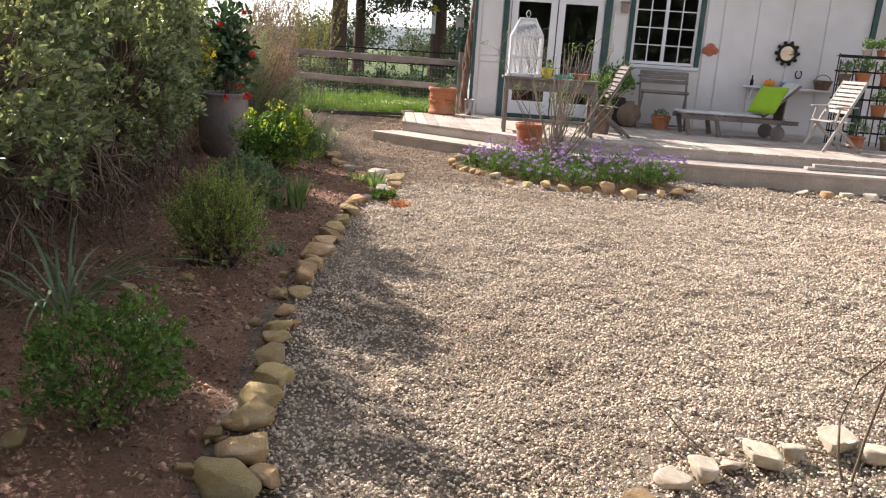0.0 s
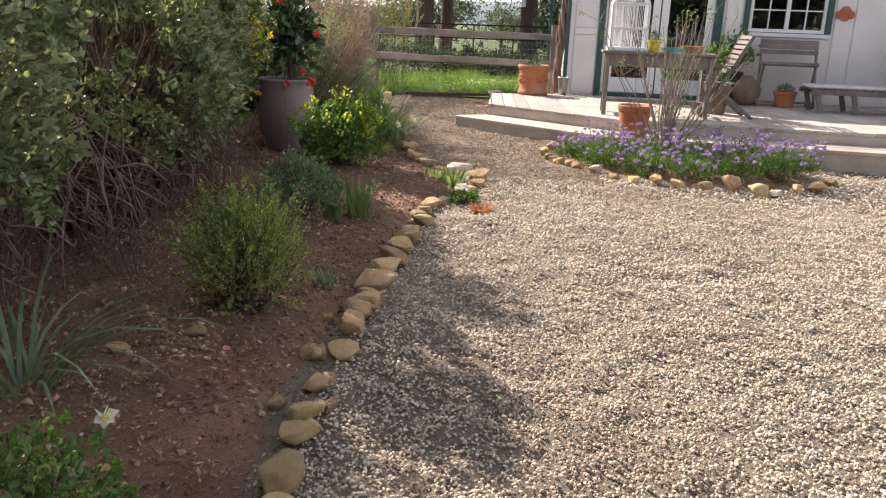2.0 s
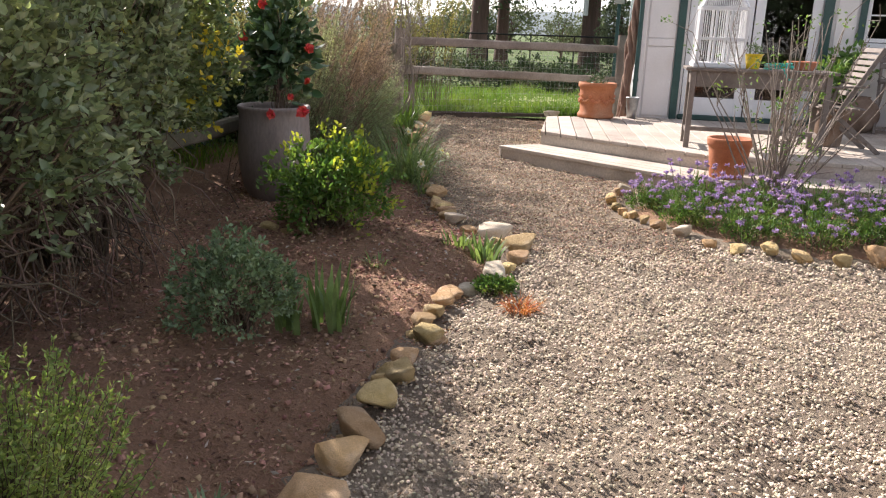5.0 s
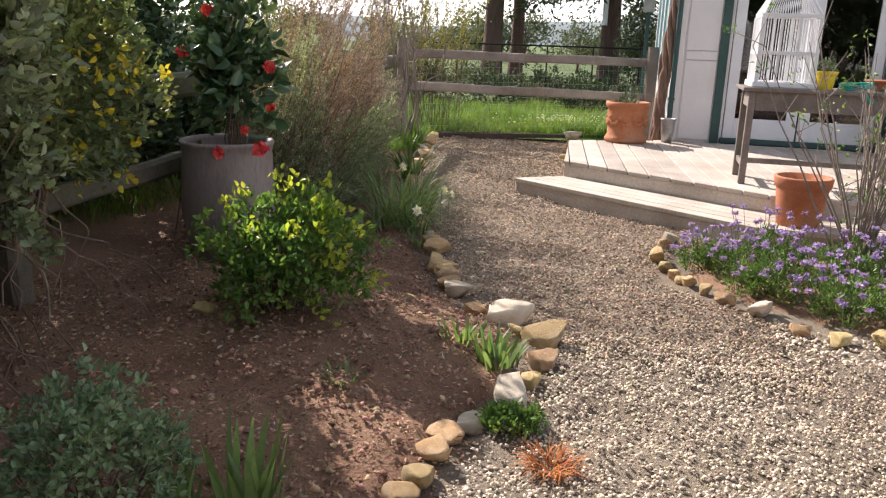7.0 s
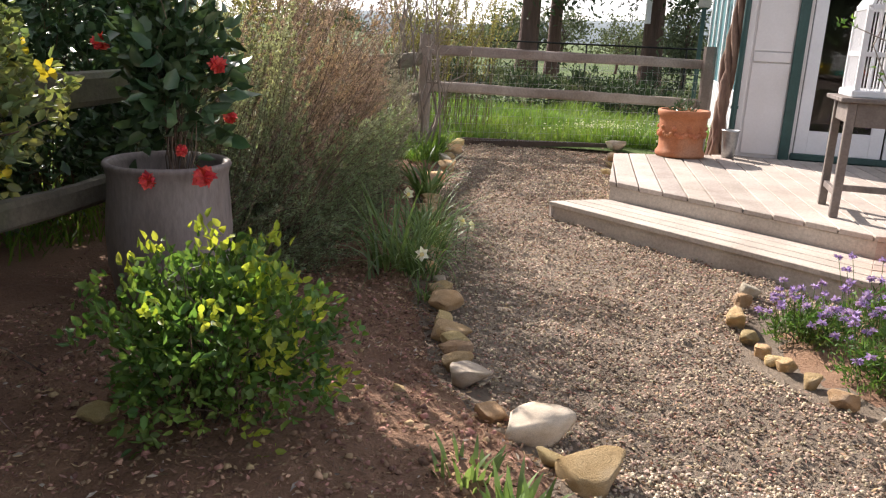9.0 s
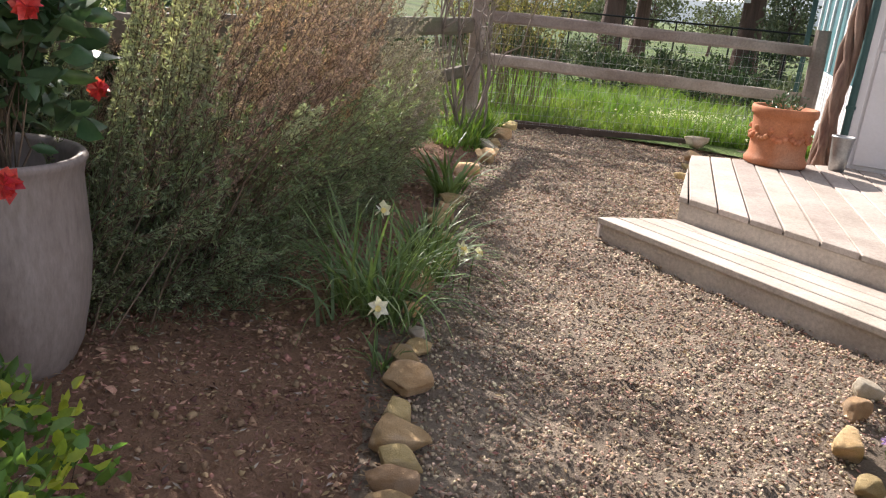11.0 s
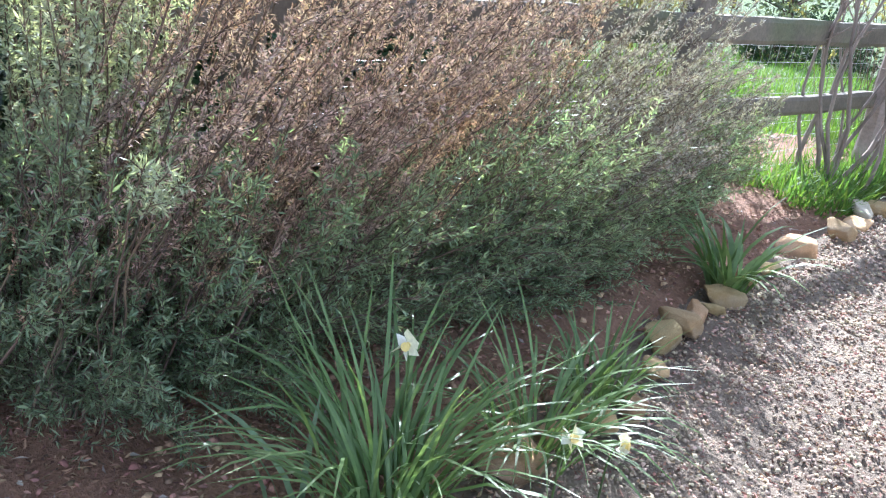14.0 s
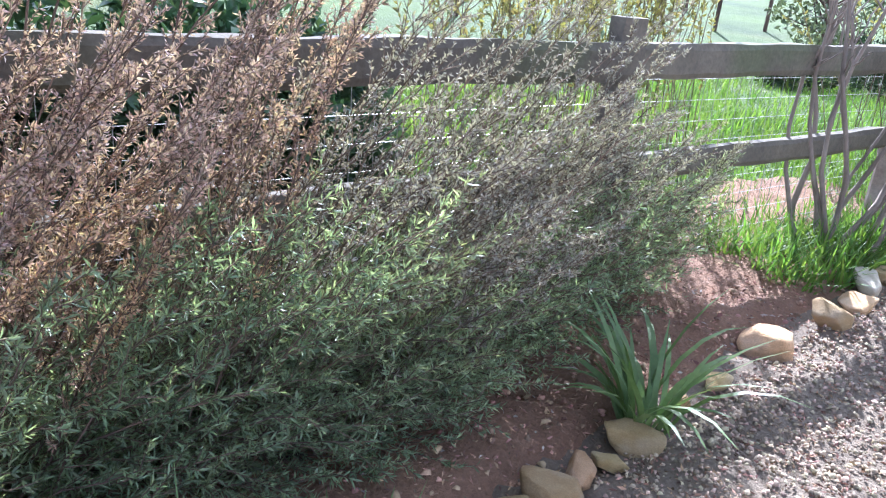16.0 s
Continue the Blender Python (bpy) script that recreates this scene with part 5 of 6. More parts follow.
def bare_shrub(name, label, at, count, h, spread, seed, leafy=40, mat=LIME_LEAF, bark=SMOOTH_BARK):
    global rng
    rng = np.random.default_rng(seed)
    ob = thing(name, label, "shrub", at)
    paths, rad, tips = [], [], []
    s = np.linspace(0, 1, 7)[:, None]
    for i in range(count):
        b = np.append(rng.normal(0, 0.05, 2), -0.04)
        e = np.array([*rng.normal(0, spread, 2), h * rng.uniform(0.55, 1.05)])
        p = b * (1 - s) + e * s + rng.normal(0, 0.015, (7, 3)) * s
        paths.append(p), rad.append(np.linspace(0.009, 0.003, 7))
        for _ in range(4):
            j = rng.integers(2, 7)
            q = p[j] + rng.normal(0, 0.09, 3) + [0, 0, 0.14]
            paths.append(p[j] * (1 - s) + q * s), rad.append(np.linspace(0.004, 0.0015, 7))
            tips.append(q)
    v, f = tubes(paths, rad, 5)
    linked("stem_tangle", mesh_np("stem_tangle", v, f), bark, ob)
    if leafy:
        tips = np.array(tips)[rng.choice(len(tips), leafy)]
        at_ = np.repeat(tips, 5, 0) + rng.normal(0, 0.025, (leafy * 5, 3))
        v, f = leaves(at_, rng.normal(0, 1, (leafy * 5, 3)), 0.035, 0.018)
        linked("foliage", mesh_np("foliage", v, f), mat, ob)
    return ob


bare_shrub("bare_shrub", "nearly bare twiggy shrub behind the flowers", (1.33, 10.85, 0.0), 46, 1.55, 0.4, 91, 90)
# dry arching stems in the near stone patch
arch = thing("dry_plant", "dark arching dry stems among pale rocks", "plant", (1.85, 3.1, 0.0))
v, f = tubes([[(-0.02, -0.02, -0.02), (-0.06, 0.0, 0.12), (-0.07, 0.02, 0.25), (-0.02, 0.04, 0.4), (0.07, 0.05, 0.49), (0.16, 0.06, 0.55)], [(0.0, 0, -0.02), (0.02, 0, 0.2), (0.05, 0, 0.4), (0.06, 0.01, 0.55), (0.08, 0.02, 0.7), (0.1, 0.02, 0.8)], [(-0.4, 0.02, 0.0), (-0.46, 0.05, 0.03), (-0.52, 0.08, 0.07), (-0.58, 0.1, 0.11), (-0.62, 0.12, 0.15), (-0.66, 0.14, 0.19)]], np.linspace(0.006, 0.002, 6)[None, :] * np.ones((3, 1)), 5)
linked("stem_tangle", mesh_np("stem_tangle", v, f), TWIG, arch)
strap_clump("dry_grass", "thin dry grass among pale rocks", "plant", (1.85, 3.0, 0.0), 60, 0.25, 0.1, 0.004, BLUE_STRAP, (0.3, 1.0), 92)


# ---- things on the deck ----
def pot(name, label, at, r, h, mat, plant=None, rim=0.02, seed=1, rz=0):
    ob = thing(name, label, "plant pot", at)
    part("body", lathe([(r * 0.72, 0), (r * 0.76, 0.01), (r * 0.93, h * 0.74), (r * 0.94, h * 0.78), (r, h * 0.8), (r + rim * 0.4, h * 0.97), (r + rim * 0.3, h), (r - 0.02, h), (r - 0.03, h * 0.86)], 28), mat, ob, smooth=True)
    part("potting_soil", lathe([(r - 0.028, h * 0.85), (r * 0.4, h * 0.88)], 20), SOIL, ob)
    return ob


big = thing("terracotta_planter", "orange terracotta planter with moulded garland", "planter", (-0.46, 14.95, DECK_Z))
part("body", lathe([(0.22, 0), (0.245, 0.01), (0.25, 0.045), (0.235, 0.065), (0.22, 0.1), (0.225, 0.22), (0.235, 0.36), (0.238, 0.4), (0.255, 0.41), (0.262, 0.45), (0.255, 0.475), (0.225, 0.475), (0.215, 0.42)], 40), TERRACOTTA, big, smooth=True)
part("potting_soil", lathe([(0.212, 0.41), (0.1, 0.43)], 20), SOIL, big)
rng = np.random.default_rng(17)
for k in range(10):
    bm = bmesh.new()
    for j in range(5):
        t = (k + j / 5) / 10 * 2 * math.pi
        bmesh.ops.create_icosphere(bm, subdivisions=1, radius=0.028, matrix=Matrix.Translation((0.228 * math.cos(t), 0.228 * math.sin(t), 0.27 - 0.05 * math.sin(j / 5 * math.pi) + (0.03 if j == 0 else 0))))
    part("garland", bm, TERRACOTTA, big, smooth=True)
cactus = rosette_bush("small_plant", "small dark spiky plant in the planter", "plant", (-0.46, 14.95, DECK_Z + 0.42), (0.09, 0.09, 0.09), 26, 7, 0.05, 0.014, CAMELLIA_LEAF, seed=18, stems=12)
bucket = thing("zinc_bucket", "small zinc bucket standing on the deck", "bucket", (0.02, 15.12, DECK_Z))
part("body", lathe([(0.06, 0), (0.075, 0.14), (0.085, 0.27), (0.092, 0.275), (0.092, 0.29), (0.08, 0.29), (0.07, 0.2)], 20), ZINC, bucket, smooth=True)
# gnarled vine trunk
vine = thing("climbing_vine", "gnarled brown vine trunk climbing the house corner", "vine", (-0.1, 15.47, 0.0))
paths = []
for k in range(5):
    t = np.linspace(0, 1, 14)
    paths.append(np.stack([0.05 * np.sin(t * 13 + k * 1.3) + 0.13 * t - 0.02 * k * (1 - t), 0.05 * np.cos(t * 11 + k * 1.9), t * 2.9 - 0.05], 1))
v, f = tubes(paths, np.array([np.linspace(0.052 - 0.005 * k, 0.018, 14) + 0.009 * np.sin(np.arange(14) * 1.7 + k) for k in range(5)]), 9)
linked("trunk", mesh_np("trunk", v, f), VINE_BARK, vine, smooth=True)

table = thing("potting_table", "weathered grey wooden potting table", "table", (0.6, 12.33, DECK_Z), rz=1)
TL, TW, TH = 1.45, 0.62, 0.785
for k in range(5):
    part("top_board", box(TL, TW / 5 - 0.006, 0.03, (TL / 2 - 0.03, TW / 10 + k * TW / 5 - 0.03, TH), bevel=0.005), GREY_WOOD, table)
for x in (0.05, TL - 0.11):
    for y in (0.03, TW - 0.09):
        part("leg", beam((x, y, 0), (x, y, TH), 0.055, 0.055, 0.005), GREY_WOOD, table)
part("apron", box(TL - 0.22, 0.025, 0.16, (TL / 2 - 0.03, 0.03, TH - 0.16), bevel=0.003), GREY_WOOD, table)
part("apron", box(TL - 0.22, 0.025, 0.16, (TL / 2 - 0.03, TW - 0.09, TH - 0.16), bevel=0.003), GREY_WOOD, table)
for x in (0.05, TL - 0.11):
    part("apron", box(0.025, TW - 0.18, 0.14, (x, TW / 2 - 0.03, TH - 0.14), bevel=0.003), GREY_WOOD, table)
    part("stretcher", box(0.03, TW - 0.18, 0.045, (x, TW / 2 - 0.03, 0.14), bevel=0.003), GREY_WOOD, table)
part("stretcher", box(TL - 0.22, 0.03, 0.045, (TL / 2 - 0.03, TW / 2 - 0.03, 0.15), bevel=0.003), GREY_WOOD, table)

TT = DECK_Z + TH + 0.03
cage = thing("bird_cage", "white wire bird cage with a peaked roof", "bird cage", (0.88, 12.6, TT), rz=3)
CW, CD, CH = 0.45, 0.36, 0.52
part("base", box(CW + 0.06, CD + 0.06, 0.05, bevel=0.008), WHITE_TRIM, cage)
for sx in (-1, 1):
    for sy in (-1, 1):
        part("corner_post", box(0.03, 0.03, CH, (sx * CW / 2, sy * CD / 2, 0.05), bevel=0.003), WHITE_TRIM, cage)
for z in (0.27, CH + 0.05):
    for sy in (-1, 1):
        part("band", box(CW - 0.03, 0.022, 0.03, (0, sy * CD / 2, z), bevel=0.002), WHITE_TRIM, cage)
    for sx in (-1, 1):
        part("band", box(0.022, CD - 0.03, 0.03, (sx * CW / 2, 0, z), bevel=0.002), WHITE_TRIM, cage)
for x in (-0.075, 0.075):
    for sy in (-1, 1):
        part("mullion", box(0.018, 0.016, CH, (x, sy * CD / 2, 0.05)), WHITE_TRIM, cage)
wires = []
for k in range(23):
    x = -CW / 2 + CW * k / 22
    wires += [[(x, s * CD / 2, 0.05), (x, s * CD / 2, 0.3), (x, s * CD / 2, 0.58)] for s in (-1, 1)]
    wires += [[(x, s * CD / 2, 0.59), (x * 0.75, s * CD * 0.25, 0.70), (x * 0.5, 0, 0.82)] for s in (-1, 1)]
for k in range(17):
    y = -CD / 2 + CD * k / 16
    wires += [[(s * CW / 2, y, 0.05), (s * CW / 2, y, 0.3), (s * CW / 2, y, 0.58)] for s in (-1, 1)]
    wires += [[(s * CW / 2, y, 0.59), (s * CW * 0.375, y * 0.6, 0.70), (s * CW * 0.25, 0, 0.82)] for s in (-1, 1)]
v, f = tubes(wires, np.full((len(wires), 3), 0.0034), 4)
linked("wires", mesh_np("wires", v, f), WHITE_TRIM, cage)
for s in (-1, 1):
    for q in (-1, 1):
        part("roof_bar", beam((s * CW / 2, q * CD / 2, 0.59), (s * CW / 4, 0, 0.83), 0.02, 0.02, 0.002), WHITE_TRIM, cage)
part("ridge", box(CW / 2 + 0.03, 0.025, 0.025, (0, 0, 0.82), bevel=0.003), WHITE_TRIM, cage)
v, f = tubes([[(0.03 * math.cos(a), 0, 0.9 + 0.05 * math.sin(a)) for a in np.linspace(-1.4, 4.5, 10)]], np.full((1, 10), 0.006), 6)
linked("ring", mesh_np("ring", v, f), WHITE_TRIM, cage)
yp = pot("flower_pot", "glossy yellow flower pot on the table", (1.22, 12.5, TT), 0.085, 0.15, YELLOW)
rosette_bush("small_plant", "small succulent in the yellow pot", "plant", (1.22, 12.5, TT + 0.13), (0.06, 0.06, 0.06), 18, 6, 0.035, 0.012, GREY_LEAF, seed=101, stems=6)
hose = thing("hose_coil", "coiled teal garden hose lying on the table", "hose", (1.48, 12.55, TT))
a = np.linspace(0, 9 * math.pi, 90)
v, f = tubes([np.stack([0.13 * np.cos(a) * (1 + 0.1 * np.sin(a * 0.7)), 0.1 * np.sin(a), 0.012 + 0.005 * a / 3 + 0.012 * np.sin(a * 1.3)], 1), np.stack([np.linspace(0.0, 0.16, 90), np.full(90, -0.2) - 0.03 * np.sin(a * 0.2), np.linspace(0.05, 0, 90) - 0.12 * np.sin(np.linspace(0, math.pi, 90)) + 0.01], 1)], np.full((2, 90), 0.009), 6)
linked("coil", mesh_np("coil", v, f), TEAL_HOSE, hose, smooth=True)
pot("plant_pot", "low terracotta bowl on the table", (1.72, 12.7, TT), 0.15, 0.09, TERRACOTTA)
rosette_bush("potted_plant", "leafy green plant behind the table", "plant", (2.18, 13.25, DECK_Z + 0.38), (0.2, 0.2, 0.26), 60, 8, 0.07, 0.035, SHRUB_LEAF, seed=102, lift=1.1, low=-0.7, stems=20, inner=0.3)
pot("plant_pot", "tall brown clay pot holding a leafy plant", (2.18, 13.25, DECK_Z), 0.18, 0.4, BROWN_CLAY)
pot("plant_pot", "orange terracotta pot standing on the step", (1.0, 11.5, STEP_Z), 0.2, 0.37, TERRACOTTA)


def folding_chair(name, label, at, rz, mat):
    """A slatted folding chair with crossed legs and arms."""
    c = thing(name, label, "chair", at, "folding chairs", rz=rz)
    for s in (-0.25, 0.25):
        part("back_leg", beam((s, -0.32, 0.0), (s, 0.24, 1.06), 0.024, 0.045, 0.004), mat, c)
        part("front_leg", beam((s * 0.86, 0.36, 0.0), (s * 0.86, -0.22, 0.46), 0.024, 0.045, 0.004), mat, c)
        part("armrest", beam((s * 1.06, -0.26, 0.66), (s * 1.06, 0.14, 0.68), 0.05, 0.022, 0.004), mat, c)
        part("arm_post", beam((s * 1.06, -0.2, 0.45), (s * 1.06, -0.16, 0.65), 0.022, 0.03, 0.003), mat, c)
    for k in range(6):
        y = -0.24 + k * 0.075
        part("seat_slat", box(0.44, 0.06, 0.016, (0, y, 0.44), bevel=0.003), mat, c)
    for k in range(8):
        z = 0.58 + k * 0.062
        part("back_slat", box(0.475, 0.014, 0.05, (0, -0.32 + 0.56 * z / 1.06 - 0.012, z), rot=(-28, 0, 0), bevel=0.003), mat, c)
    part("stretcher", beam((-0.25, 0.22, 0.11), (0.25, 0.22, 0.11), 0.02, 0.03, 0.003), mat, c)
    return c


folding_chair("folding_chair", "weathered grey slatted folding chair beside the table", (2.2, 12.9, DECK_Z), -84, GREY_WOOD)
folding_chair("folding_chair", "silvered slatted folding armchair by the plant stand", (5.7, 13.05, DECK_Z), -74, PALE_WOOD)

lounger = thing("sun_lounger", "grey wooden sun lounger with raised back and pale pad", "lounger", (3.62, 14.1, DECK_Z), rz=2)
for y in (0.0, 0.6):
    part("side_rail", box(1.95, 0.035, 0.07, (0.98, y, 0.27), bevel=0.005), GREY_WOOD, lounger)
for k in range(13):
    part("slat", box(0.075, 0.56, 0.018, (0.06 + k * 0.105, 0.3, 0.335), bevel=0.003), GREY_WOOD, lounger)
for x in (0.12, 0.62):
    for y in (0.02, 0.58):
        part("leg", beam((x + 0.06, y, 0), (x - 0.02, y, 0.3), 0.045, 0.07, 0.006), GREY_WOOD, lounger)
for y in (0.02, 0.58):
    part("leg", beam((1.62, y, 0.1), (1.66, y, 0.3), 0.045, 0.06, 0.006), GREY_WOOD, lounger)
    wheel = lathe([(0.07, -0.02), (0.12, -0.018), (0.125, 0), (0.12, 0.018), (0.07, 0.02)], 22)
    wheel.transform(pose(1.62, y - 0.05, 0.125, 90))
    part("wheel", wheel, GREY_WOOD, lounger, "dark wooden wheel")
part("backrest", beam((1.36, 0.3, 0.35), (1.92, 0.3, 0.92), 0.56, 0.03, 0.005), GREY_WOOD, lounger)
part("back_prop", beam((1.72, 0.3, 0.30), (1.74, 0.3, 0.72), 0.4, 0.025, 0.003), GREY_WOOD, lounger)
pad = part("mattress", box(1.34, 0.56, 0.045, (0.68, 0.3, 0.355), bevel=0.018), PAD, lounger, "pale canvas pad", True)
part("back_mattress", beam((1.36, 0.3, 0.41), (1.90, 0.3, 0.96), 0.55, 0.045, 0.018), PAD, lounger, "pale canvas pad")
bm = bmesh.new()
bmesh.ops.create_grid(bm, x_segments=14, y_segments=14, size=0.25)
for w in bm.verts:
    e = max(0.0, (1 - abs(w.co.x / 0.25) ** 3) * (1 - abs(w.co.y / 0.25) ** 3))
    w.co.z = 0.075 * e ** 0.6
geo = bmesh.ops.duplicate(bm, geom=bm.faces[:])
for w in [g for g in geo["geom"] if isinstance(g, bmesh.types.BMVert)]:
    w.co.z *= -1
bmesh.ops.remove_doubles(bm, verts=bm.verts[:], dist=0.0005)
bmesh.ops.recalc_face_normals(bm, faces=bm.faces[:])
bm.transform(pose(5.06, 14.3, DECK_Z + 0.66, 52, 0, -48) @ Matrix.Diagonal((1.0, 1.12, 1, 1)))
tagged(part("cushion", bm, LIME, None, smooth=True), "lime green square cushion leaning on the lounger", "cushion")

# folded bench chair below the window with a pot on its shelf
bench = thing("folding_stand", "weathered wooden folding stand below the window", "stand", (3.46, 15.0, DECK_Z), rz=0)
for s in (-0.42, 0.42):
    part("leg", beam((s, -0.14, 0), (s * 0.96, 0.12, 0.95), 0.03, 0.04, 0.004), GREY_WOOD, bench)
    part("leg", beam((s * 0.92, 0.18, 0), (s * 0.9, -0.12, 0.66), 0.03, 0.04, 0.004), GREY_WOOD, bench)
for z, y in ((0.62, -0.06), (0.80, 0.06), (0.88, 0.09), (0.95, 0.11)):
    part("slat", box(0.86, 0.02, 0.065, (0, y, z), rot=(-14, 0, 0), bevel=0.004), GREY_WOOD, bench)
for k in range(5):
    part("seat_slat", box(0.84, 0.05, 0.018, (0, -0.14 + k * 0.06, 0.64), bevel=0.003), GREY_WOOD, bench)
part("bar", box(0.8, 0.03, 0.03, (0, -0.1, 0.06), bevel=0.003), GREY_WOOD, bench)
pot("plant_pot", "low orange terracotta pot under the folding stand", (3.46, 14.92, DECK_Z), 0.17, 0.24, TERRACOTTA)
rosette_bush("small_plant", "small trailing plant in the low pot", "plant", (3.46, 14.92, DECK_Z + 0.21), (0.13, 0.13, 0.07), 30, 6, 0.04, 0.02, GREY_LEAF, seed=105, stems=8)
vase = thing("round_vase", "round brown earthenware vase on the deck", "vase", (2.9, 15.02, DECK_Z))
part("body", lathe([(0.1, 0), (0.17, 0.06), (0.215, 0.17), (0.215, 0.25), (0.17, 0.36), (0.09, 0.41), (0.075, 0.43), (0.085, 0.45), (0.065, 0.45), (0.055, 0.42)], 28), BROWN_CLAY, vase, smooth=True)
box_ob = linked("crate", bpy.data.meshes.new("crate"), IRON)
bm = box(0.4, 0.3, 0.5, (2.62, 15.15, DECK_Z), bevel=0.01)
bm.to_mesh(box_ob.data), bm.free()
tagged(box_ob, "dark storage crate against the wall", "crate")
rosette_bush("potted_plant", "leafy plant hanging over the dark crate", "plant", (2.66, 15.1, DECK_Z + 0.5), (0.3, 0.2, 0.3), 60, 8, 0.08, 0.045, LIME_LEAF, seed=106, lift=0.9, low=-0.5, stems=16, inner=0.3)

# wall shelf and ornaments
shelf = thing("wall_shelf", "white wall shelf with small ornaments", "shelf", (5.77, WY - 0.12, 1.14))
part("board", box(1.66, 0.22, 0.035, (0, 0, 0), bevel=0.005), WHITE_TRIM, shelf)
for x in (-0.7, 0.7):
    part("bracket", beam((x, 0.1, -0.22), (x, -0.08, 0.0), 0.02, 0.03, 0.003), WHITE_TRIM, shelf)
SZ = 1.177
bottle = thing("bottle", "small dark bottle on the wall shelf", "bottle", (5.05, WY - 0.13, SZ))
part("body", lathe([(0.028, 0), (0.03, 0.08), (0.012, 0.12), (0.012, 0.18), (0.015, 0.18)], 14), IRON, bottle, smooth=True)
gourd = thing("pumpkin", "small orange pumpkin on the wall shelf", "pumpkin", (5.36, WY - 0.14, SZ))
for k in range(8):
    bm = bmesh.new()
    bmesh.ops.create_uvsphere(bm, u_segments=10, v_segments=8, radius=0.055)
    bm.transform(pose(0, 0, 0, 0, 0, k * 45) @ Matrix.Translation((0.05, 0, 0.058)) @ Matrix.Diagonal((0.9, 0.9, 1.05, 1)))
    part("lobe", bm, ORANGE, gourd, smooth=True)
part("stalk", lathe([(0.012, 0.1), (0.008, 0.14)], 8), TWIG, gourd)
dish = thing("glass_dish", "pale blue glass dish on the wall shelf", "dish", (5.7, WY - 0.14, SZ))
part("body", lathe([(0.06, 0), (0.13, 0.05), (0.15, 0.1), (0.14, 0.1), (0.1, 0.04)], 20), material("pale_blue_glass", (0.35, 0.5, 0.55), (0.42, 0.56, 0.6), None, 0.15, 5, 50, 0), dish, smooth=True)
basket = thing("basket", "brown wicker basket on the wall shelf", "basket", (6.28, WY - 0.14, SZ))
for k in range(6):
    part("weave", lathe([(0.11 + 0.01 * k, k * 0.028), (0.122 + 0.01 * k, k * 0.028 + 0.014), (0.11 + 0.01 * k, k * 0.028 + 0.027)], 20), VINE_BARK, basket, smooth=True)
v, f = tubes([[(0.14 * math.cos(a), 0, 0.14 + 0.12 * math.sin(a)) for a in np.linspace(0, math.pi, 12)]], np.full((1, 12), 0.009), 6)
linked("handle", mesh_np("handle", v, f), VINE_BARK, basket)
mirror = thing("sun_mirror", "round mirror in a black scalloped frame", "mirror", (5.62, WY - 0.03, 1.77))
rim = lathe([(0.125, 0), (0.13, 0.03), (0.165, 0.035), (0.175, 0.02), (0.17, 0)], 36)
rim.transform(pose(0, 0, 0, 90))
part("frame", rim, IRON, mirror, smooth=True)
for k in range(10):
    a = k / 10 * 2 * math.pi
    bm = lathe([(0.035, 0), (0.03, 0.02), (0.01, 0.03)], 12)
    bm.transform(pose(0.19 * math.cos(a), 0, 0.19 * math.sin(a), 90))
    part("scallop", bm, IRON, mirror)
glass = lathe([(0.126, 0), (0.126, 0.006)], 32)
glass.transform(pose(0, -0.008, 0, 96))
part("glass", glass, MIRROR, mirror)
plaque = thing("wall_plaque", "small cloud-shaped terracotta plaque on the wall", "plaque", (4.27, WY - 0.02, 1.68))
bm = bmesh.new()
for dx, dz, r in ((0, 0.09, 0.09), (-0.09, 0.05, 0.06), (0.09, 0.05, 0.06), (0, 0.02, 0.07)):
    bmesh.ops.create_uvsphere(bm, u_segments=14, v_segments=8, radius=r, matrix=Matrix.Translation((dx, 0, dz)) @ Matrix.Diagonal((1, 0.25, 1, 1)))
part("body", bm, TERRACOTTA, plaque, smooth=True)
shoe = thing("horseshoe", "dark iron horseshoe on the wall", "horseshoe", (5.88, WY - 0.02, 1.42))
v, f = tubes([[(0.055 * math.cos(a), 0, 0.07 * math.sin(a)) for a in np.linspace(-4.2, 1.05, 14)]], np.full((1, 14), 0.011), 6)
linked("bow", mesh_np("bow", v, f), IRON, shoe)

# plant stand with pots
stand = thing("plant_stand", "black iron tiered plant stand", "plant stand", (6.62, 14.1, DECK_Z), rz=-8)
for x in (-0.5, 0.5):
    for y in (-0.3, 0.0, 0.3):
        part("post", beam((x, y, 0), (x, y, 1.5 if y > 0.1 else (1.0 if y > -0.1 else 0.55)), 0.016, 0.016, 0), IRON, stand)
for z, y in ((0.5, -0.2), (0.98, 0.08), (1.45, 0.26)):
    for k in range(12):
        part("shelf_bar", box(1.04, 0.014, 0.012, (0, y - 0.12 + k * 0.024, z)), IRON, stand)
    part("shelf_rim", box(1.06, 0.016, 0.05, (0, y - 0.14, z - 0.02)), IRON, stand)
for k in range(9):
    part("back_bar", beam((-0.45 + k * 0.1125, 0.36, 0), (-0.45 + k * 0.1125, 0.36, 1.4), 0.02, 0.012, 0), IRON, stand)
for z in (0.2, 0.75, 1.2):
    part("back_bar", box(1.04, 0.012, 0.03, (0, 0.36, z)), IRON, stand)
rr = random.Random(4)
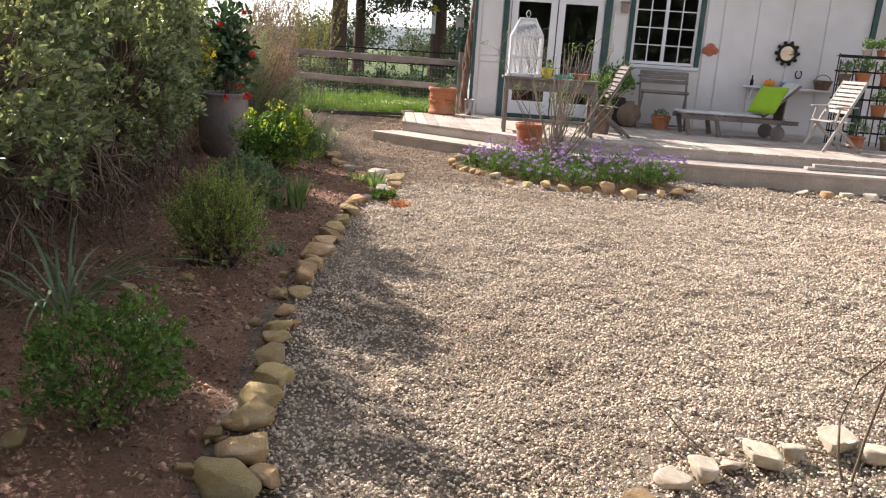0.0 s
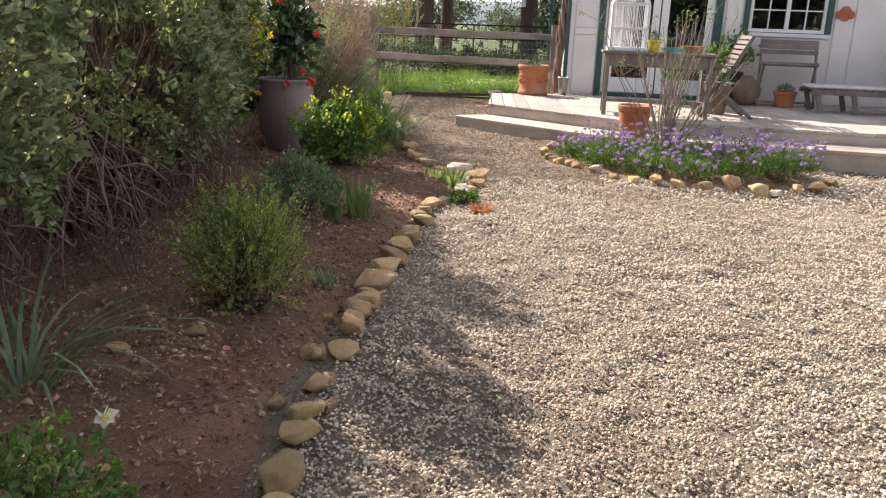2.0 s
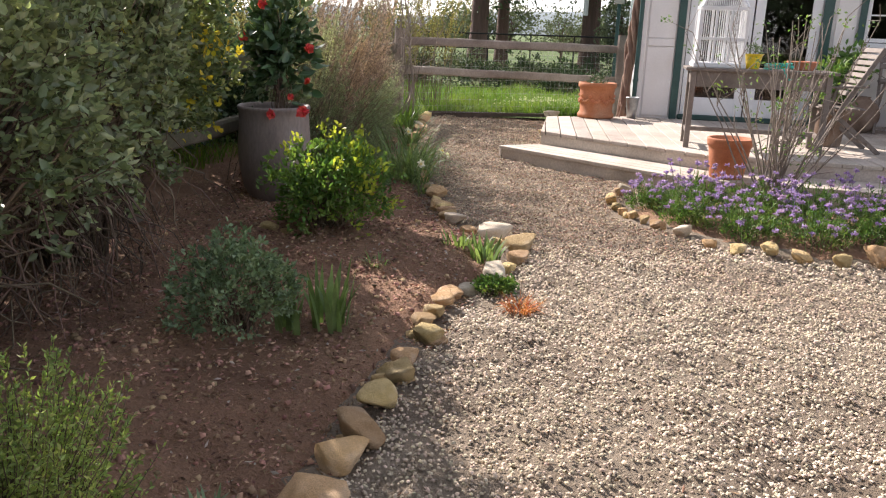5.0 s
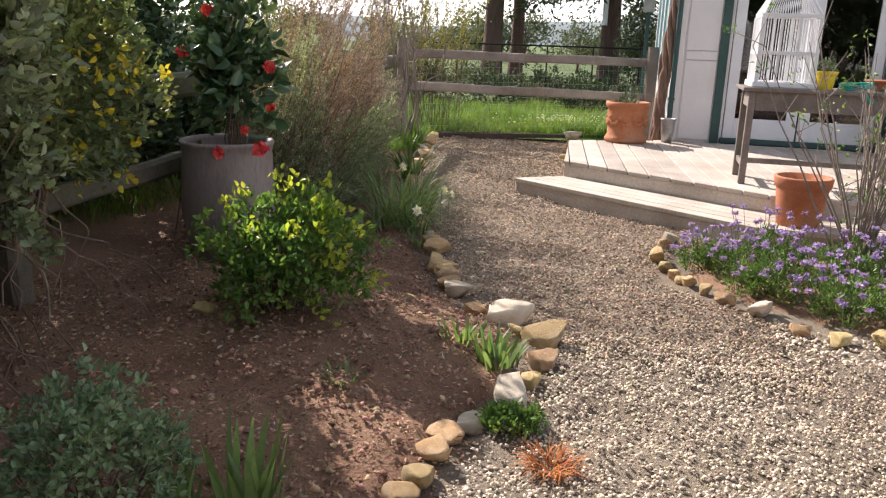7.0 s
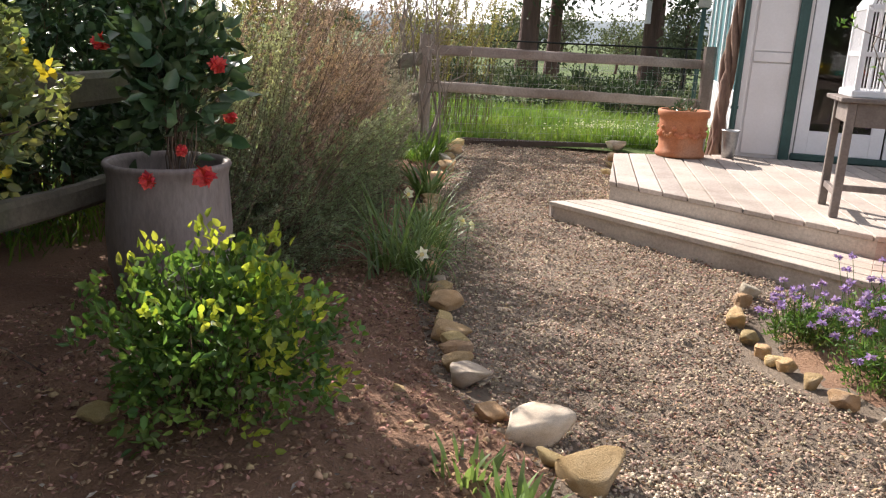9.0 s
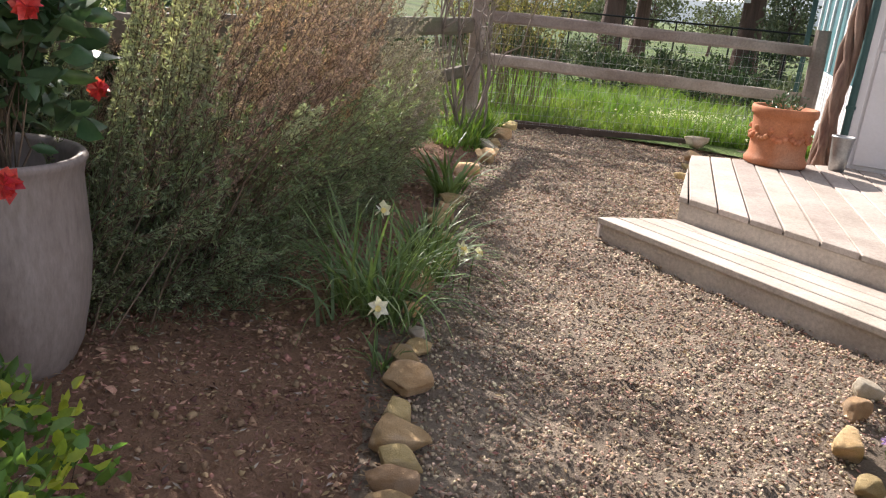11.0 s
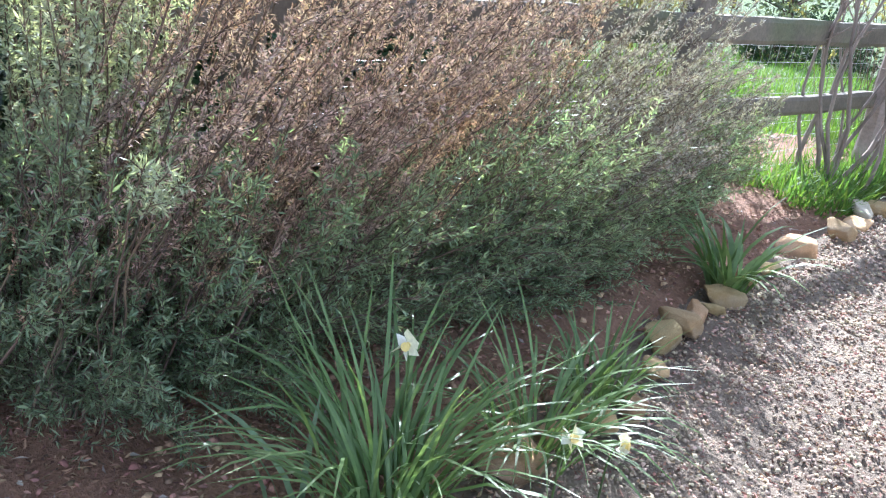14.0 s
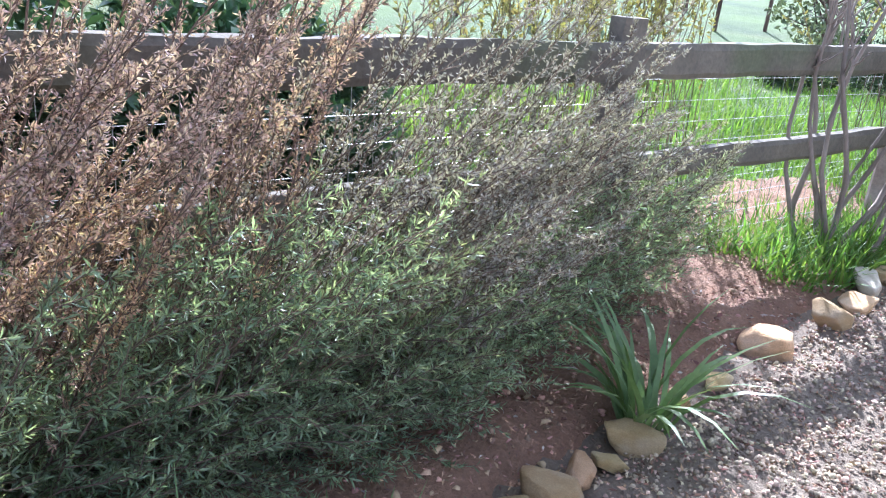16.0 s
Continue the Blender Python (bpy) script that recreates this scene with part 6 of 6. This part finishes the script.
for i, (x, y, z, r, h, m) in enumerate([(-0.38, -0.2, 0.51, 0.11, 0.19, TERRACOTTA), (0.1, -0.2, 0.51, 0.12, 0.2, TERRACOTTA), (0.4, -0.2, 0.51, 0.1, 0.17, TERRACOTTA), (-0.42, 0.08, 0.99, 0.1, 0.18, BROWN_CLAY), (-0.15, 0.08, 0.99, 0.12, 0.21, TERRACOTTA), (0.25, 0.08, 0.99, 0.13, 0.22, TERRACOTTA), (-0.1, 0.26, 1.46, 0.075, 0.13, PALE_STONE), (0.12, 0.26, 1.46, 0.07, 0.12, TERRACOTTA), (-0.2, -0.36, 0.0, 0.14, 0.2, TERRACOTTA), (0.3, -0.38, 0.0, 0.15, 0.22, BROWN_CLAY)]):
    w = stand.matrix_world @ Vector((x, y, z))
    pot("plant_pot", ("terracotta" if m is TERRACOTTA else "brown clay" if m is BROWN_CLAY else "pale stoneware") + " pot with a small plant on the plant stand", tuple(w), r, h, m)
    rosette_bush("small_plant", "small leafy plant in a stand pot", "plant", (w.x, w.y, w.z + h * 0.9), (r * 1.1, r * 1.1, r * 1.2), 26, 7, 0.045, 0.022, rr.choice([LIME_LEAF, SHRUB_LEAF, GREY_LEAF]), seed=120 + i, lift=0.7, stems=8)
strap_clump("agave", "variegated agave rosette at the deck edge", "plant", (6.5, 12.6, DECK_Z), 40, 0.06, 0.4, 0.05, STRAP, (0.3, 0.9), 140)


# ---- grass, trees and distance ----
def grass_patch(name, label, x0, x1, y0, y1, n, h, seed, keep=None, z=0.0):
    global rng
    rng = np.random.default_rng(seed)
    p = np.stack([rng.uniform(x0, x1, n), rng.uniform(y0, y1, n), np.full(n, z)], 1)
    if keep:
        p = p[keep(p[:, 0], p[:, 1])]
    a = rng.uniform(0, 2 * math.pi, len(p))
    tall = h * rng.uniform(0.4, 1.2, len(p)) * (1 + 0.4 * np.sin(p[:, 0] * 2.1 + 1) * np.sin(p[:, 1] * 1.7))
    v, f = blades(p, np.stack([np.cos(a), np.sin(a)], 1), tall, 0.012, rng.uniform(0.1, 0.7, len(p)), 3)
    ob = linked(name, mesh_np(name, v, f), GRASS)
    return tagged(ob, label, "grass", kind="stuff")


def behind_edge(x, y):
    return y > 16.75 + (x + 3.32) * 0.335


grass_patch("grass", "tall bright green grass behind the timber edging", -3.5, 0.0, 16.6, 19.5, 15000, 0.30, 201, behind_edge)
grass_patch("grass", "bright green grass beyond the fence", -12, 0.0, 19.5, 24, 16000, 0.2, 202)
grass_patch("grass", "sunlit green grass behind the side fence", -9, -3.75, 9, 19.5, 26000, 0.32, 203)
grass_patch("grass", "fresh grass along the fence foot", -3.75, -3.05, 14.4, 16.6, 2600, 0.3, 204, lambda x, y: x < border(y) - 0.1)
rng = np.random.default_rng(205)
q = np.stack([rng.normal(-1.5, 0.4, 420), rng.normal(18.4, 0.3, 420), rng.uniform(0.12, 0.26, 420)], 1)
v, f = leaves(np.repeat(q, 6, 0), unit(rng.normal(0, 1, (2520, 3)) * [1, 1, 0.5]), 0.02, 0.014)
tagged(linked("white_flowers", mesh_np("white_flowers", v, f), WHITE_PETAL), "drift of tiny white flowers in the grass", "flowers", kind="stuff")


def redwood(x, y, r, h, seed, low=5.0):
    """A tall straight trunk with limbs that carry drooping sprays."""
    global rng
    rng = np.random.default_rng(seed)
    ob = thing("redwood_tree", "tall redwood with dark furrowed trunk", "tree", (x, y, -0.1), "redwood trees")
    k = 12
    t = np.linspace(0, 1, k)
    p = np.stack([0.1 * np.sin(t * 5 + seed), 0.1 * np.cos(t * 4), t * h], 1)
    v, f = tubes([p], [r * (1.25 - t) * np.where(t < 0.04, 1.25, 1)], 14)
    linked("trunk", mesh_np("trunk", v, f), BARK, ob, smooth=True)
    paths, rad, tips = [], [], []
    s = np.linspace(0, 1, 6)[:, None]
    for i in range(110):
        z = low + (h - low) * rng.uniform(0, 1) ** 1.7
        a = rng.uniform(0, 2 * math.pi)
        ln = (1.1 - z / h) * rng.uniform(2.5, 4.6)
        e = np.array([math.cos(a) * ln, math.sin(a) * ln, z - ln * rng.uniform(0.15, 0.5)])
        b = np.array([0, 0, z])
        q = b * (1 - s) + e * s
        q[:, 2] += np.sin(s[:, 0] * 3) * 0.25
        paths.append(q), rad.append(np.linspace(0.06, 0.015, 6))
        tips.append(q[2:])
    v, f = tubes(paths, rad, 5)
    linked("limbs", mesh_np("limbs", v, f), BARK, ob)
    c = np.concatenate(tips)
    c = np.repeat(c, 26, 0) + rng.normal(0, 0.38, (len(c) * 26, 3)) * [1, 1, 0.7]
    v, f = leaves(c, rng.normal(0, 1, c.shape) * [1, 1, 0.6] - [0, 0, 0.5], rng.uniform(0.15, 0.32, len(c)), 0.09)
    linked("crown", mesh_np("crown", v, f), TREE_LEAF, ob)
    return ob


redwood(-6.3, 34.5, 0.3, 17, 301, 6.0)
redwood(-5.75, 36.0, 0.21, 16, 302, 4.8)
redwood(-2.2, 35.0, 0.3, 17, 303, 3.8)


def round_tree(name, label, x, y, r, h, seed, mat=FAR_LEAF, n=110, per=16, size=0.28):
    global rng
    rng = np.random.default_rng(seed)
    ob = thing(name, label, "tree", (x, y, -0.1))
    t = np.linspace(0, 1, 7)
    paths, rad = [np.stack([0.1 * np.sin(t * 3), 0 * t, t * h * 0.7], 1)], [np.linspace(0.16, 0.05, 7) * h / 5]
    d = unit(rng.normal(0, 1, (n, 3)))
    c = d * (rng.uniform(0.35, 1, (n, 1)) ** 0.6) * [r, r, h * 0.42] * (1 + 0.3 * rng.normal(0, 0.5, (n, 1))) + [0, 0, h * 0.58]
    for i in range(16):
        s = t[:, None]
        paths.append(np.array([0, 0, h * rng.uniform(0.15, 0.5)]) * (1 - s) + c[i] * s), rad.append(np.linspace(0.05, 0.012, 7) * h / 5)
    v, f = tubes(paths, rad, 6)
    linked("trunk", mesh_np("trunk", v, f), BARK, ob)
    q = np.repeat(c, per, 0) + rng.normal(0, size * 0.9, (n * per, 3))
    v, f = leaves(q, rng.normal(0, 1, q.shape), size * rng.uniform(0.6, 1.2, len(q)), size * 0.55)
    linked("crown", mesh_np("crown", v, f), mat, ob)
    return ob


tr = random.Random(9)
for i in range(34):
    x = -64 + i * 2.9 + tr.uniform(-1.5, 1.5)
    if -15 < x < 30 or i % 2 == 0:
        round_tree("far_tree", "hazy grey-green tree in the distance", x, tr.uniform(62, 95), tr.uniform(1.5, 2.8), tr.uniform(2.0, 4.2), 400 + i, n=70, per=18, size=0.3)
for x, y, r, h in ((-9.5, 33, 1.4, 2.6), (-4.4, 46, 1.6, 2.7), (-1.0, 34, 0.7, 3.2), (-12.5, 28, 1.4, 3.0)):
    round_tree("garden_tree", "open leafy tree beyond the garden fence", x, y, r, h, 500 + int(x * 10) % 97, n=90, per=16, size=0.16)
for i in range(26):
    x, y = -10.5 + i * 0.43 + tr.uniform(-0.3, 0.3), tr.uniform(22.5, 31)
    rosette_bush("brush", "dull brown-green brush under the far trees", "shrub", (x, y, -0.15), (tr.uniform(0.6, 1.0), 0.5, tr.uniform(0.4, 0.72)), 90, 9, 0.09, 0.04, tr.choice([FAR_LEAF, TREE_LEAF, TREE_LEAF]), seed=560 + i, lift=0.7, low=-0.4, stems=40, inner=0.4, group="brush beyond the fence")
# trees behind the camera, added so the door and window glass reflect dark
for i in range(10):
    round_tree("yard_tree", "dense dark tree added out of view behind the yard", -11 + i * 2.9, -9.5 + tr.uniform(-1.5, 1.0), 2.2, tr.uniform(5.5, 8), 620 + i, TREE_LEAF, n=130, per=16, size=0.4)
# vineyard rows behind the side fence
vines = thing("vineyard", "rows of dark vine posts in a bright field", "vineyard", kind="structure")
for i in range(5):
    for j in range(9):
        x, y = -15 - i * 3.2, 14 + j * 1.9 + i * 0.4
        part("vine_post", beam((x, y, -0.1 + 0.1 * (-10 - x)), (x + 0.04, y, 1.3 + 0.1 * (-10 - x)), 0.07, 0.07, 0.0), BARK, vines)
# far metal rail
rail = thing("far_rail", "thin dark metal rail fence beyond the lawn", "fence", kind="structure")
v, f = tubes([[(-9, 29, z), (-4, 29.5, z), (0.5, 30, z)] for z in (1.35, 0.9)] + [[(-9 + k * 1.36, 29 + k * 0.145, -0.1), (-9 + k * 1.36, 29 + k * 0.145, 0.6), (-9 + k * 1.36, 29 + k * 0.145, 1.35)] for k in range(8)], np.full((10, 3), 0.025), 5)
linked("rails", mesh_np("rails", v, f), IRON, rail)
# hills on the horizon
n = 120
a = np.linspace(-1.5, 1.5, n)
hv, hf = [], []
for j, (d, k) in enumerate(((560, 0), (600, 1), (700, 1))):
    for t in a:
        top = 14 + 9 * math.sin(t * 5 + 1) + 5 * math.sin(t * 11) + 2 * math.sin(t * 27)
        hv.append((d * math.sin(t), d * math.cos(t), -2 if not k else top * (1.0 if j == 1 else 1.5)))
hf = [(j * n + i, j * n + i + 1, (j + 1) * n + i + 1, (j + 1) * n + i) for j in range(2) for i in range(n - 1)]
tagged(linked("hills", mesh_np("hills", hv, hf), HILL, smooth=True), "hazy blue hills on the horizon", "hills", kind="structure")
# hanging feeder and bird house
feeder = thing("bird_feeder", "yellow-capped white bird feeder fixed to a redwood trunk", "bird feeder", (-2.3, 34.46, 2.1))
part("tube", lathe([(0.09, 0.0), (0.09, 0.9)], 14), WHITE_TRIM, feeder)
part("cap", lathe([(0.24, 0.9), (0.2, 1.02), (0.05, 1.15)], 16), YELLOW, feeder)
part("arm", beam((0, 0.0, 0.8), (0.1, 0.5, 0.8), 0.04, 0.04, 0), IRON, feeder)
house_box = thing("bird_house", "pale wooden bird house on a post", "bird house", (-0.42, 18.6, 0))
part("pole", beam((0, 0, -0.1), (0, 0, 1.95), 0.06, 0.06, 0.004), GREEN_TRIM, house_box)
part("box", box(0.17, 0.17, 0.22, (0, 0, 1.95), bevel=0.006), PALE_WOOD, house_box)
part("roof", box(0.23, 0.23, 0.03, (0, 0, 2.17), bevel=0.006), OLD_WOOD, house_box)

# ---- loose ground cover: pebbles, chips ----
rng = np.random.default_rng(601)


def pebbles(n, x0, x1, y0, y1, size, keep, height=gravel_z):
    x, y = rng.uniform(x0, x1, n), rng.uniform(y0, y1, n)
    m = keep(x, y)
    x, y = x[m], y[m]
    n = len(x)
    z = height(x, y) + rng.uniform(-0.004, 0.017, n)
    r = size * rng.uniform(0.55, 1.35, n)
    base = np.array([[1, 0, -0.3], [-0.5, 0.87, -0.3], [-0.5, -0.87, -0.3], [0.62, 0.36, 0.75], [-0.62, 0.36, 0.75], [0, -0.72, 0.75]], float)
    tri = np.array([[3, 4, 5], [0, 1, 3], [1, 4, 3], [1, 2, 4], [2, 5, 4], [2, 0, 5], [0, 3, 5]])
    sh = base[None] * (rng.uniform(0.6, 1.25, (n, 6, 1))) * r[:, None, None] * np.array([1, 0.85, 0.6])
    a, b = rng.uniform(0, 2 * math.pi, n), rng.normal(0, 0.5, n)
    ca, sa, cb, sb = np.cos(a)[:, None], np.sin(a)[:, None], np.cos(b)[:, None], np.sin(b)[:, None]
    px, pz = sh[..., 0] * cb - sh[..., 2] * sb, sh[..., 0] * sb + sh[..., 2] * cb
    v = np.stack([px * ca - sh[..., 1] * sa + x[:, None], px * sa + sh[..., 1] * ca + y[:, None], pz + z[:, None]], -1)
    return v.reshape(-1, 3), (np.arange(n)[:, None, None] * 6 + tri[None]).reshape(-1, 3)


def yard(x, y):
    in_patch = ((x - 1.45) / 1.45) ** 2 + ((y - 10.4) / 1.0) ** 2 < 1
    in_deck = (y > 11.3 + np.maximum(0, 0.72 - x) * 0.657) & (x > np.where(y < 13, -1.36, -1.0)) & (y < 15.3)
    return (x > border(y) + 0.02) & ~in_patch & ~in_deck & (y < 16.65 + (x + 3.3) * 0.33)


for k, (n, x0, x1, y0, y1, s) in enumerate(((64000, -0.6, 3.4, 2.2, 5.5, 0.0086), (58000, -0.8, 4.6, 5.5, 9.0, 0.0094), (42000, -3.3, 0.8, 8.6, 13.0, 0.0092), (20000, -3.4, -0.8, 13.0, 17.2, 0.012), (17000, 3.0, 8.0, 5.5, 11.2, 0.016), (8000, 0.6, 3.2, 9.0, 11.2, 0.013))):
    v, f = pebbles(n, x0, x1, y0, y1, s, yard)
    tagged(linked("pebbles", mesh_np("pebbles", v, f), PATH_PEBBLE if k in (2, 3) else PEBBLE), "loose pale tan gravel pebbles", "gravel", kind="stuff")


def chips(n, x0, x1, y0, y1, size, keep, height):
    x, y = rng.uniform(x0, x1, n), rng.uniform(y0, y1, n)
    m = keep(x, y)
    p = np.stack([x[m], y[m], height(x[m], y[m]) + rng.uniform(0.0, 0.012, m.sum())], 1)
    d = rng.normal(0, 1, p.shape) * [1, 1, 0.22]
    return leaves(p, d, size * rng.uniform(0.5, 1.7, len(p)), size * rng.uniform(0.25, 0.6, len(p)), 0.05, 0.25)


v, f = chips(66000, -3.2, 0.2, 2.0, 11.5, 0.02, lambda x, y: x < border(y) + 0.05, lambda x, y: np.maximum(bed_z(x, y), gravel_z(x, y)))
tagged(linked("mulch", mesh_np("mulch", v, f), CHIP), "brown bark mulch and dry leaf litter", "mulch", kind="stuff")
v, f = chips(24000, -3.6, -1.0, 9.5, 16.5, 0.018, lambda x, y: x < border(y) + 0.05, lambda x, y: np.maximum(bed_z(x, y), gravel_z(x, y)))
tagged(linked("mulch", mesh_np("mulch", v, f), CHIP), "brown bark mulch and dry leaf litter", "mulch", kind="stuff")
PALE_CHIP = material("pale_dry_leaf", (0.34, 0.28, 0.22), (0.48, 0.42, 0.36), None, 0.9, 3, 60, 0, island=0.4)
v, f = chips(3600, -3.2, 0.1, 2.0, 16.0, 0.025, lambda x, y: x < border(y) - 0.03, bed_z)
tagged(linked("leaf_litter", mesh_np("leaf_litter", v, f), PALE_CHIP), "pale dry leaves scattered on the mulch", "leaf litter", kind="stuff")
v, f = chips(52000, -3.2, 0.6, 8.8, 17.0, 0.019, lambda x, y: (x > border(y)) & yard(x, y), gravel_z)
tagged(linked("path_litter", mesh_np("path_litter", v, f), CHIP), "brown leaf crumbs strewn on the gravel path", "leaf litter", kind="stuff")
v, f = chips(1500, -2.5, 3.0, 2.0, 9.5, 0.02, lambda x, y: yard(x, y), gravel_z)
tagged(linked("path_litter", mesh_np("path_litter", v, f), CHIP), "brown leaf crumbs strewn on the gravel yard", "leaf litter", kind="stuff")
v, f = pebbles(9000, -3.2, 0.1, 2.0, 16.0, 0.016, lambda x, y: x < border(y) - 0.04, bed_z)
tagged(linked("soil_clods", mesh_np("soil_clods", v, f), CHIP), "brown crumbled soil clods on the bed", "soil", kind="stuff")
